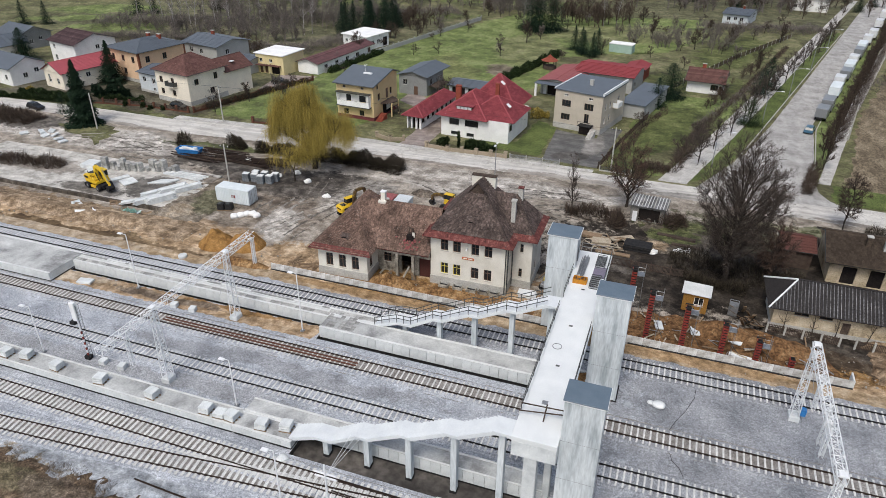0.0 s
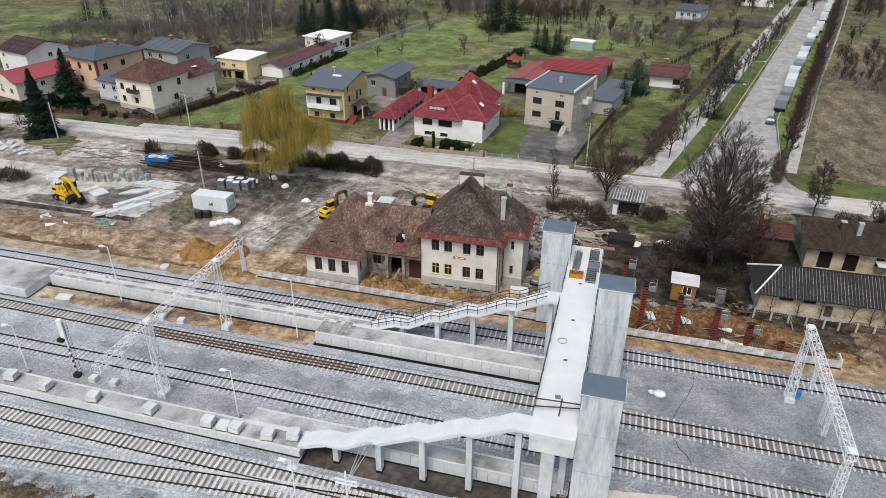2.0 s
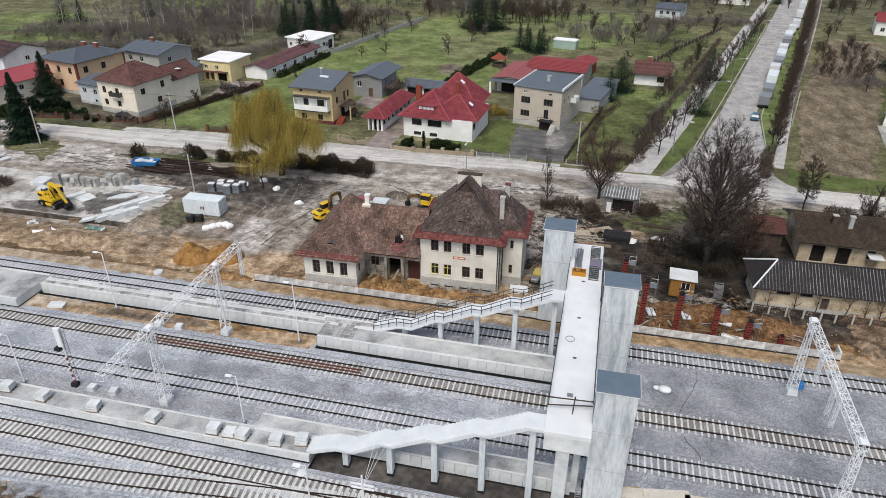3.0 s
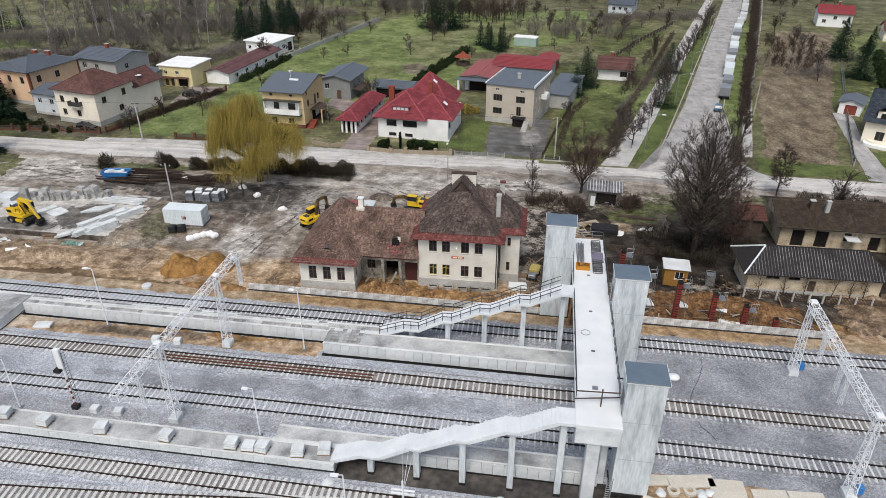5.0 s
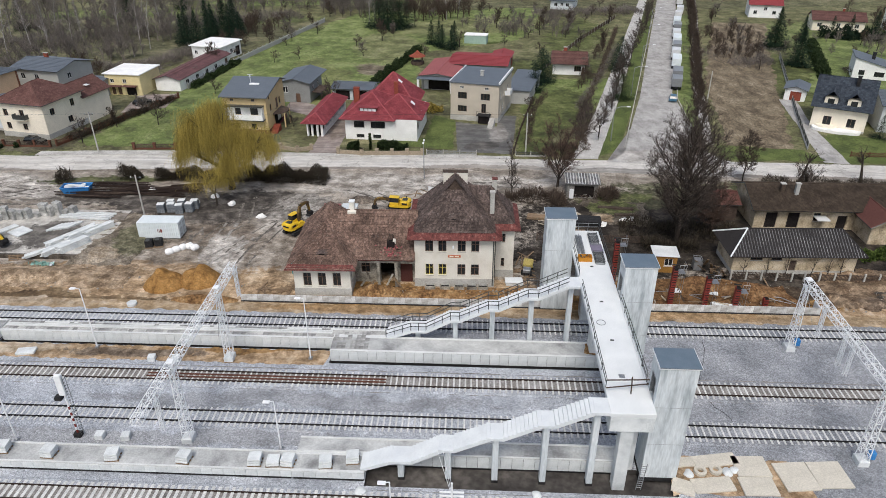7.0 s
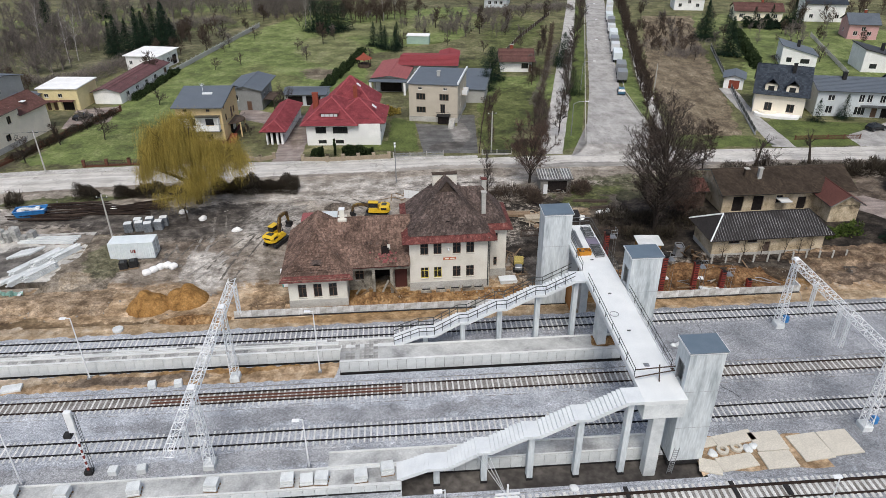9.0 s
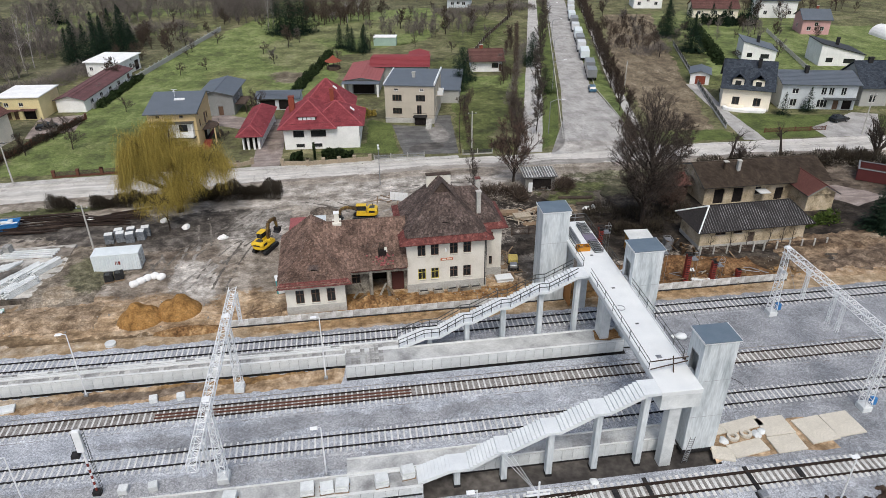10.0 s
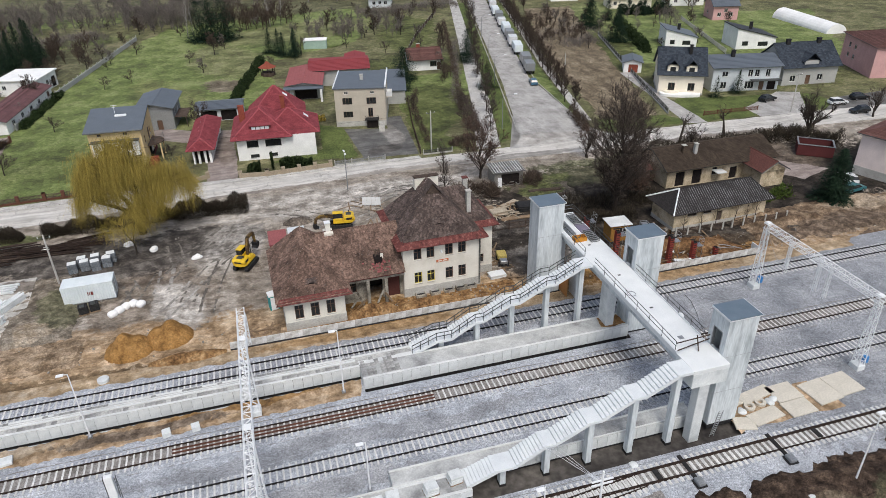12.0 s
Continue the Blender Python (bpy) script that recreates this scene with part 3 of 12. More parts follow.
def patch(name, outline, mat, up, label="", category="ground", jag=0.35, step=1.5, seed=1, soft=True):
    """A piece of ground cover with an uneven edge that lies on the ground."""
    rnd = random.Random(seed)
    pts = []
    k = len(outline)
    for i in range(k):
        a, b = Vector(outline[i]), Vector(outline[(i + 1) % k])
        n = max(1, int((b - a).length / step))
        for j in range(n):
            p = a.lerp(b, j / n)
            pts.append((p.x + rnd.uniform(-jag, jag), p.y + rnd.uniform(-jag, jag)))
    bm = bmesh.new()
    bm.faces.new([bm.verts.new((x, y, 0)) for x, y in pts])
    bmesh.ops.triangulate(bm, faces=bm.faces[:])
    bmesh.ops.bisect_plane(bm, geom=bm.verts[:] + bm.edges[:] + bm.faces[:], plane_co=(0, 12, 0), plane_no=(0, 1, 0))
    for v in bm.verts:
        v.co.z = gz(v.co.y) + up
    bmesh.ops.recalc_face_normals(bm, faces=bm.faces[:])
    for f in bm.faces:
        if f.normal.z < 0:
            f.normal_flip()
    ob = part(name, bm, mat)
    return tagged(ob, label or name.replace("_", " "), category, kind="structure")


# ---------------------------------------------------------------- ground
def build_ground():
    bm = bmesh.new()
    ys = [-1500, -60, -36, -34, 9, 11, 12, 120, 330, 3000]
    xs = [-2500, -200, -129, -125, 0, 125, 129, 200, 2500]
    low = lambda x, y: 1.4 if abs(x) <= 125 and -34 <= y <= 9 else 0.0
    grid = [[bm.verts.new((x, y, gz(y) - 0.16 - low(x, y))) for x in xs] for y in ys]
    for j in range(len(ys) - 1):
        for i in range(len(xs) - 1):
            bm.faces.new((grid[j][i], grid[j][i + 1], grid[j + 1][i + 1], grid[j + 1][i]))
    tagged(part("ground", bm, "rough_grass"), "uneven winter grass and weeds on open ground", "ground", kind="structure")


build_ground()
# open trenches beside the unfinished platforms, as (x0, x1, y0, y1, floor)
TRENCHES = [(-8.1, 22.7, -6.65, -5.7, -0.95), (-46.5, -8.1, -4.45, -3.6, -0.8), (-1.8, 25.4, -23.25, -20.4, -0.75)]


def build_ballast():
    """The level bed of the tracks, one sheet with the trenches let into it."""
    xs = sorted({-130.0, 130.0, *[v for q in TRENCHES for v in q[:2]]})
    ys = sorted({-29.6, 5.0, *[v for q in TRENCHES for v in q[2:4]]})
    bm = bmesh.new()

    def level(i, j):
        if not (0 <= i < len(xs) - 1 and 0 <= j < len(ys) - 1):
            return None
        x, y = (xs[i] + xs[i + 1]) / 2, (ys[j] + ys[j + 1]) / 2
        return next((q[4] for q in TRENCHES if q[0] < x < q[1] and q[2] < y < q[3]), -0.15)

    def quad(*pts, mi=0):
        bm.faces.new([bm.verts.new(p) for p in pts]).material_index = mi

    for i in range(len(xs) - 1):
        for j in range(len(ys) - 1):
            z, (a, b), (c, d) = level(i, j), xs[i:i + 2], ys[j:j + 2]
            quad((a, c, z), (b, c, z), (b, d, z), (a, d, z), mi=0 if z > -0.2 else 1)
            e, n = level(i + 1, j), level(i, j + 1)
            if e is not None and e != z:
                quad((b, c, z), (b, d, z), (b, d, e), (b, c, e), mi=1)
            if n is not None and n != z:
                quad((a, d, z), (b, d, z), (b, d, n), (a, d, n), mi=1)
    tagged(part("ballast_bed", bm, ("ballast", "dark_yard")), "grey crushed stone ballast with open trenches", "ground", kind="structure")


build_ballast()
patch("embankment_soil", [(-130, -80), (130, -80), (130, -29.6), (-130, -29.6)], "soil", -0.146, "brown soil and ballast beside the tracks", jag=0)
patch("track_ballast", [(-130, -11.1), (130, -11.1), (130, -7.7), (-130, -7.7)], "brown_ballast", -0.14, "brown-stained ballast under the old track", jag=0.1, step=0.5, seed=5)
patch("sand_strip", [(-60, -7.0), (-8.6, -7.0), (-8.3, -5.8), (-8.3, -4.5), (-60, -4.5)], "sand", -0.13, "sandy soil strip beside the platform", jag=0.16, step=0.45, seed=6)


def relief(name, label, mat, x0, x1, y0, y1, height, rough=0.12, step=0.5, seed=0, fade=1.5, lift=0.0):
    """Dug, lumpy ground: height(u, v) over the stretch, with u and v from 0 to 1; it sinks into the ground at its ragged edge."""
    nx, ny = int((x1 - x0) / step), int((y1 - y0) / step)
    V, F = [], []
    for j in range(ny + 1):
        for i in range(nx + 1):
            x, y = x0 + (x1 - x0) * i / nx, y0 + (y1 - y0) * j / ny
            q = Vector((x * 0.35 + seed, y * 0.35, seed))
            edge = min(x - x0, x1 - x, y - y0, y1 - y) / fade + 0.7 * noise.noise(q * 1.3) + 0.45 * noise.noise(q * 4.5) - 0.3
            n = noise.noise(q) * 0.6 + noise.noise(q * 2.7) * 0.35 + noise.noise(q * 6.1) * 0.25
            k = max(0.0, min(1.0, edge))
            V.append((x, y, gz(y) - 0.3 + lift + k * (0.2 + height(i / nx, j / ny) + rough * (n + 0.35))))
    for j in range(ny):
        for i in range(nx):
            a = j * (nx + 1) + i
            F.append((a, a + 1, a + nx + 2, a + nx + 1))
    return tagged(part_lists(name, V, F, mat), label, "ground", kind="structure")


def edge_strip():
    """Sand spilled along the edge of the ballast, a strip with two ragged sides."""
    rnd = random.Random(38)
    V, F = [], []
    n = 420
    for i in range(n + 1):
        x = -105 + 168 * i / n
        V += [(x, 2.75 + 0.3 * noise.noise(Vector((x * 0.6, 0, 4))) + rnd.uniform(-0.12, 0.12), -0.144), (x, 3.6, -0.128), (x, 4.7 + 0.2 * noise.noise(Vector((x * 0.5, 3, 4))), -0.128)]
    for i in range(n):
        b = 3 * i
        F += [(b, b + 3, b + 4, b + 1), (b + 1, b + 4, b + 5, b + 2)]
    tagged(part_lists("sand_edge", V, F, "edge_sand"), "tan sand along the edge of the ballast", "ground", kind="structure")


edge_strip()
relief("bank_soil", "dark dug soil with weeds beside the tracks", "dark_bank", 16, 66, -52, -27.4, lambda u, v: 0.12, 0.5, 0.4, 3, 1.6)
relief("bank_soil", "brown soil bank beside the switch", "brown_bank", -90, -9, -52, -30.6, lambda u, v: 0.1, 0.35, 0.4, 5, 2.2)
relief("dug_bank", "cut bank of brown earth along the yard", "dug_earth", -98, -37, 6.3, 13.6, lambda u, v: 0.62 * min(1.0, max(0.0, (v - 0.22) / 0.1)) * max(0.0, min(1.0, (0.82 - v) / 0.3)) * min(1.0, (1 - u) * 5), 0.3, 0.35, 7, 0.9)
relief("dug_earth", "lumpy brown dug earth beside the line", "dug_earth", 50, 100, 5.2, 17, lambda u, v: 0.35 * max(0.0, math.sin(u * 21 + 5 * v)) * (0.4 + v), 0.6, 0.45, 11, 1.8)
patch("yard", [(-130, 3.4), (60, 3.2), (75, 8), (120, 12), (119.0, 48), (60, 50), (0, 52), (-20, 51), (-50, 50.5), (-129.0, 49)], "yard", -0.14, "muddy gravel building yard", jag=0.22, step=0.6, seed=7)
patch("road", [(-178.6, 42.5), (-120, 46.9), (-102, 46.6), (-82, 45.6), (-70, 45.9), (-51, 47.3), (-30, 48.8), (-16.5, 48.7), (5, 50.2), (20, 49.6), (40, 48.3), (60, 47.4), (95, 45.6), (138.9, 42.6), (138.6, 50.8), (95.0, 53.7), (59.4, 55.1), (20, 54.9), (-16, 55.0), (-33.6, 54.9), (-57.8, 54.4), (-75, 52.9), (-96, 53.0), (-125, 51.6), (-178.2, 48.9)], "road", -0.10, "worn pale asphalt street with muddy edges", "road", jag=0.12, seed=15)
patch("side_road", [(31.5, 54.0), (55.5, 54.0), (53.0, 56.5), (51.6, 60), (51.6, 66), (54.9, 101.0), (83.7, 214.2), (112.3, 330.8), (104.8, 330.8), (76.1, 215.9), (46.6, 98.2), (37.6, 66.1), (36.2, 60), (34.5, 56.8)], "side_road", -0.095, "straight cracked concrete side street", "road", jag=0.06, seed=16)
patch("pavement", [(25.3, 55.6), (30.2, 55.6), (38.4, 85.0), (61.6, 175.2), (93.0, 299.9), (90.2, 299.9), (57.7, 175.2), (34.0, 85.0)], "footpath", -0.10, "worn footpath along the side street", "pavement", jag=0.06, seed=17)
patch("pavement", [(51.9, 64.2), (53.9, 64.2), (64.5, 110.3), (90.5, 208.9), (113.3, 299.9), (111.4, 299.9), (88.1, 208.9), (62.3, 110.3)], "footpath", -0.10, "narrow footpath along the side street", "pavement", jag=0.06, seed=18)
patch("verge", [(30.2, 57.0), (35.6, 60.4), (36.6, 66.1), (45.6, 98.2), (75.2, 215.9), (71.4, 215.9), (42.2, 98.2), (34.6, 72.8)], "lawn", -0.105, "grass verge of the side street", jag=0.06, seed=19)
patch("verge", [(50.0, 60.4), (51.7, 62.3), (61.6, 110.3), (87.6, 208.9), (84.8, 208.9), (57.2, 110.3)], "garden_grass", -0.105, "grass verge of the side street", jag=0.06, seed=20)
patch("dry_field", [(56.3, 64.2), (68.2, 62.3), (94.8, 148.0), (109.9, 192.1), (91.8, 193.9), (65.5, 110.3)], "dry_grass", -0.11, "field of dry brown grass", "field", jag=0.7, seed=21)
patch("green_strip", [(53.5, 56.1), (72.2, 56.1), (70.2, 61.8), (54.3, 64.2)], "lawn", -0.105, "green grass strip by the street", jag=0.5, seed=22)
patch("meadow", [(-71.0, 59.4), (-37.4, 58.5), (-35.2, 81.3), (-19.4, 96.3), (-7.6, 107.5), (-9.4, 142.6), (19.5, 160.7), (32.8, 187.7), (28.8, 223.0), (-37.5, 209.8), (-59.4, 151.7), (-64.0, 115.0)], "garden_grass", -0.12, "green meadow behind the houses", "field", jag=1.0, seed=23)
patch("garden_lawn", [(14.9, 58.0), (24.8, 57.0), (33.5, 85.0), (42.1, 113.1), (23.6, 113.1), (17.8, 86.9)], "garden_grass", -0.12, "patchy garden lawn", jag=0.6, seed=24)
patch("garden_lawn", [(-13.7, 62.3), (3.1, 59.4), (3.1, 77.5), (-1.8, 81.3), (-2.8, 66.1)], "lawn", -0.115, "bright garden lawn", jag=0.4, seed=25)
patch("garden_lawn", [(71.3, 55.6), (108.9, 53.7), (110.6, 64.2), (78.9, 71.8), (73.1, 64.2)], "lawn", -0.115, "bright front lawn", jag=0.4, seed=26)
patch("garden_lawn", [(88.0, 103.0), (147.0, 91.6), (186.3, 151.7), (118.3, 169.8)], "garden_grass", -0.115, "green gardens", jag=1, seed=27)
patch("driveway", [(4.0, 58.5), (14.4, 57.5), (16.3, 81.3), (12.4, 81.3), (11.9, 73.7), (3.1, 76.5)], "asphalt", -0.11, "dark worn asphalt forecourt", "driveway", jag=0.1, seed=28)
patch("driveway", [(-24.4, 55.6), (-19.2, 55.6), (-19.0, 66), (-19.6, 84), (-27, 86), (-36, 92), (-36, 84), (-24.2, 76)], "brick_paving", -0.11, "grey-brown paved drive between house and garage", "driveway", jag=0.1, seed=32)
patch("driveway", [(-72, 80), (-63.5, 84), (-64.5, 96), (-74, 94)], "brick_paving", -0.11, "paved yard before the pale yellow house", "driveway", jag=0.1, seed=33)
patch("driveway", [(71.3, 55.6), (75.7, 54.6), (77.8, 75.6), (82.3, 96.3), (78.4, 96.3), (74.9, 75.6)], "side_road", -0.105, "grey paved driveway", "driveway", jag=0.1, seed=29)
patch("driveway", [(88.2, 54.2), (99.6, 53.4), (108.4, 66.2), (103.6, 68.2), (97.0, 64.4), (88.8, 60.2)], "side_road", -0.105, "pale paved forecourt", "driveway", jag=0.1, seed=30)
patch("driveway", [(103.6, 53.0), (128, 51.0), (129, 60.5), (113.0, 60.0)], "asphalt", -0.105, "dark paved forecourt beside the street", "driveway", jag=0.1, seed=35)
patch("driveway", [(67.5, 31.5), (74.8, 32.0), (80.0, 26.4), (73.0, 23.6)], "brick_paving", -0.1, "grey patchy paving behind the farmhouse", "driveway", jag=0.3, seed=36)


def kerb_line(pts, label):
    """A kerb of single stones along a line."""
    t = thing("kerb", label, "kerb", kind="structure")
    me = None
    for a, b in zip(pts, pts[1:]):
        a, b = Vector(a), Vector(b)
        n = max(1, round((b - a).length / 2.0))
        for i in range(n):
            p = a.lerp(b, i / n)
            if me is None:
                me = part("kerb_stone", boxes((0.02, -0.09, -0.3, (b - a).length / n - 0.02, 0.09, 0.06)), "plinth", t).data
                o = t.children[0]
            else:
                o = new("kerb_stone", me)
                o.parent = t
            o.location = (p.x, p.y, gz(p.y) - 0.06)
            o.rotation_euler = (0, 0, math.atan2((b - a).y, (b - a).x))


kerb_line([(-75, 52.9), (-57.8, 54.4), (-33.6, 54.9), (-16, 55.0), (14, 55.0)], "weathered stone kerb along the street")
kerb_line([(51.2, 62.3), (54.9, 96), (61.0, 122), (84.4, 212)], "pale kerb of the side street")
kerb_line([(36.3, 62), (45.6, 98.2), (75.2, 214)], "pale kerb of the side street")
patch("pavement", [(-76, 53.1), (-57.8, 54.6), (-33.6, 55.1), (-16, 55.2), (14, 55.2), (14, 56.4), (-16, 56.3), (-34, 56.9), (-58, 56.6), (-76, 55.4)], "footpath", -0.09, "worn pale footpath along the street", "pavement", jag=0.1, seed=31)


def tyre_tracks():
    """Pairs of shallow wheel ruts that wander over the mud."""
    rnd = random.Random(14)
    for name, mat, count, label in (("tyre_tracks", "rut", 20, "dark tyre tracks pressed into the mud"), ("dried_tracks", "pale_rut", 10, "pale dried tyre tracks in the mud")):
        V, F = [], []
        for i in range(count):
            if i % 3 == 0:
                x, y, a = rnd.uniform(-16, 6), rnd.uniform(33, 43), rnd.gauss(0.0, 0.25)
            elif i % 3 == 1:
                x, y, a = rnd.uniform(-34, -20), rnd.uniform(12, 28), rnd.gauss(1.1, 0.35)
            else:
                x, y, a = rnd.uniform(-92, -60), rnd.uniform(32, 40), rnd.gauss(0.05, 0.15)
            bend, n = rnd.gauss(0, 0.02), rnd.randint(10, 24)
            up = -0.134 + 0.0009 * i + (0.031 if name == "dried_tracks" else 0)
            path = []
            for k in range(n):
                path.append((x, y, a))
                x, y, a = x + 0.7 * math.cos(a), y + 0.7 * math.sin(a), a + bend + rnd.gauss(0, 0.02)
            path = [q for q in path if 9 < q[1] < 44.5 and not (q[0] > -17 and q[1] < 31)]
            for off in (-0.85, 0.85):
                w, base = rnd.uniform(0.12, 0.28), len(V)
                for px, py, pa in path:
                    nx, ny = -math.sin(pa), math.cos(pa)
                    for o in (off - w * rnd.uniform(0.5, 1.3), off + w * rnd.uniform(0.5, 1.3)):
                        V.append((px + nx * o, py + ny * o, gz(py + ny * o) + up))
                for k in range(len(path) - 1):
                    b = base + 2 * k
                    if rnd.random() < 0.75:
                        F.append((b, b + 2, b + 3, b + 1))
        tagged(part_lists(name, V, F, mat), label, "ground", kind="structure")


tyre_tracks()


# ---------------------------------------------------------------- railway
def sleeper_mesh(half=0.085):
    bm = bmesh.new()
    prism(bm, [(-1.3, -0.12), (1.3, -0.12), (1.3, 0.04), (0.95, 0.055), (0.45, 0.015), (-0.45, 0.015), (-0.95, 0.055), (-1.3, 0.04)], "x", -half, half)
    me = bpy.data.meshes.new("sleeper")
    bm.to_mesh(me)
    bm.free()
    me.materials.append(M["sleeper"])
    return me


SLEEPER = sleeper_mesh()
WIDE_SLEEPER = sleeper_mesh(0.14)


def rail_bm(pts, off):
    """A rail with foot, web and head along a line, shifted sideways."""
    bm = bmesh.new()
    prof = [(-0.055, -0.06), (0.055, -0.06), (0.055, -0.04), (0.02, -0.02), (0.02, 0.05), (0.037, 0.06), (0.037, 0.1), (-0.037, 0.1), (-0.037, 0.06), (-0.02, 0.05), (-0.02, -0.02), (-0.055, -0.04)]
    rings = []
    for i, p in enumerate(pts):
        a, b = Vector(pts[max(0, i - 1)]), Vector(pts[min(len(pts) - 1, i + 1)])
        d = (b - a).normalized()
        n = Vector((-d.y, d.x))
        rings.append([bm.verts.new((p[0] + n.x * (off + u), p[1] + n.y * (off + u), w)) for u, w in prof])
    for r, s in zip(rings, rings[1:]):
        for i in range(len(prof)):
            bm.faces.new((r[i], r[(i + 1) % len(prof)], s[(i + 1) % len(prof)], s[i]))
    bmesh.ops.recalc_face_normals(bm, faces=bm.faces[:])
    return bm


def track(pts, label, rail_mat, first, last, spacing=0.6, sink=0.0, mesh=None):
    t = thing("track", label, "railway track", kind="structure")
    for lo, hi, z in ((-0.7, 0.7, -0.072 - sink), (0.8, 1.75, -0.066 - sink), (-1.75, -0.8, -0.066 - sink)):
        bed = bmesh.new()
        rows = []
        for i, p in enumerate(pts):
            a, b = Vector(pts[max(0, i - 1)]), Vector(pts[min(len(pts) - 1, i + 1)])
            n = Vector((-(b - a).y, (b - a).x)).normalized()
            rows.append([bed.verts.new((p[0] + n.x * o, p[1] + n.y * o, w)) for o, w in ((lo, -0.2 if abs(lo) > 1.5 else z), (lo + (0.25 if abs(lo) > 1.5 else 0.01), z), (hi - (0.25 if abs(hi) > 1.5 else 0.01), z), (hi, -0.2 if abs(hi) > 1.5 else z))])
        for r, q in zip(rows, rows[1:]):
            for j in range(3):
                bed.faces.new((r[j], q[j], q[j + 1], r[j + 1]))
        part("ballast_fill", bed, "brown_ballast" if rail_mat == "rust_rail" and abs(lo) < 1 and hi < 1 else "ballast", t)
    for off in (-0.753, 0.753):
        part("rail", rail_bm(pts, off), rail_mat, t)
    # sleepers along the line
    seg = [(Vector(a), Vector(b)) for a, b in zip(pts, pts[1:])]
    s, far = 0.0, bmesh.new()
    for a, b in seg:
        L = (b - a).length
        ang = math.atan2((b - a).y, (b - a).x)
        while s < L:
            p = a.lerp(b, s / L)
            if first <= p.x <= last:
                o = new("sleeper", mesh or SLEEPER)
                o.parent = t
                o.location = (p.x, p.y, -0.06)
                o.rotation_euler = (0, 0, ang)
            elif abs(p.x) < 110:
                c, sn = math.cos(ang), math.sin(ang)
                vs = box(far, -0.08, -1.3, -0.18, 0.08, 1.3, -0.01)
                for v in vs:
                    x, y = v.co.x, v.co.y
                    v.co.x, v.co.y = p.x + c * x - sn * y, p.y + sn * x + c * y
            s += spacing
        s -= L
    tagged(part("far_sleepers", far, "sleeper", t), kind="stuff")
    return t


track([(-130, 0.75), (130, 0.75)], "black steel rails on white concrete sleepers", "dark_rail", -70, 70)
OLD = track([(-130, -9.45), (130, -9.45)], "rust-brown rails on concrete sleepers in stained ballast", "rust_rail", -70, 70)
track([(-130, -15.43), (130, -15.43)], "black steel rails on white concrete sleepers", "dark_rail", -66, 66)
track([(-130, -25.3), (130, -25.3)], "steel rails on white concrete sleepers by the switch", "rust_rail", -45, 55, mesh=WIDE_SLEEPER)
# spare red rails that lie between the rails of the old track
for off in (-0.25, 0.2):
    part("spare_rail", rail_bm([(-27, -9.45), (-1.5, -9.45)], off), "red_rail", OLD, "rust-red spare rail")
curve_pts = [(-130, -33.5), (-60, -31.0), (-30, -29.3), (-16, -28.2), (-4, -27.0), (6, -26.1), (13, -25.45)]
track(curve_pts, "diverging rails on concrete sleepers at the switch", "rust_rail", -60, 2, sink=0.014, mesh=WIDE_SLEEPER)
tagged(part("switch_bed", boxes((-2, -27.6, -0.17, 14, -23.7, -0.09)), "brown_ballast"), "stained ballast under the switch", "ballast", kind="structure")


# ---------------------------------------------------------------- platforms
def platform(name, x0, x1, y0, y1, z, label, top="platform_top", panel=1.0, faces="SN", kerb=0.3, low=0.1):
    """A raised platform: a black-coated core with a top slab and edge panels on its long sides that reach down to low."""
    t = thing(name, label, "platform", kind="structure")
    part("core", boxes((x0 + 0.1, y0 + 0.07, -1.1, x1 - 0.1, y1 - 0.07, z - 0.06)), "black", t, "black-coated foundation")
    part("deck", bevelled(boxes((x0, y0 + 0.02, z - 0.06, x1, y1 - 0.02, z)), 0.015), top, t)
    n = max(1, int((x1 - x0) / panel))
    w = (x1 - x0) / n
    me = None
    for side in faces:
        for i in range(n):
            if me is None:
                o = part("edge_panel", bevelled(boxes((0.012, 0, 0, w - 0.012, 0.1, z - low)), 0.012), "new_concrete", t)
                me = o.data
            else:
                o = new("edge_panel", me)
                o.parent = t
            o.location = (x0 + i * w, y0 if side == "S" else y1 - 0.1, low - 0.064)
    for x in (x0, x1 - 0.1):
        part("end_panel", boxes((x, y0 + 0.1, low - 0.06, x + 0.1, y1 - 0.1, z - 0.062)), "new_concrete", t)
    for y in (y0, y1 - kerb):
        part("kerb", boxes((x0, y, z + 0.002, x1, y + kerb, z + (0.03 if kerb > 0.2 else 0.12))), "rim_concrete", t)
    return t


PZ, P4 = 0.95, 0.88
platform("platform_1", -8.1, 22.7, -5.85, -3.1, PZ, "new concrete platform with white edge panels", low=-0.38)
platform("platform_2", -46.5, -8.1, -3.7, -1.75, PZ, "narrow concrete platform under construction", "paving", low=-0.38)
platform("platform_3", -66, -46.5, -7.7, -1.75, 1.1, "wider white concrete platform end")
platform("platform_4", -66, -8.25, -22.8, -20.5, P4, "bare concrete platform with stacked pallets", kerb=0.14, low=0.2)
platform("platform_5", -8.25, 21.4, -20.5, -18.65, P4, "bare concrete platform beside the stairs", kerb=0.14, low=-0.4)
for y in (-2.75, -2.35):
    part("tactile_strip", boxes((-46.4, y, PZ + 0.002, -8.4, y + (0.26 if y < -2.5 else 0.12), PZ + 0.075)), "rim_concrete", bpy.data.objects["platform_2"], "pale guiding strip")


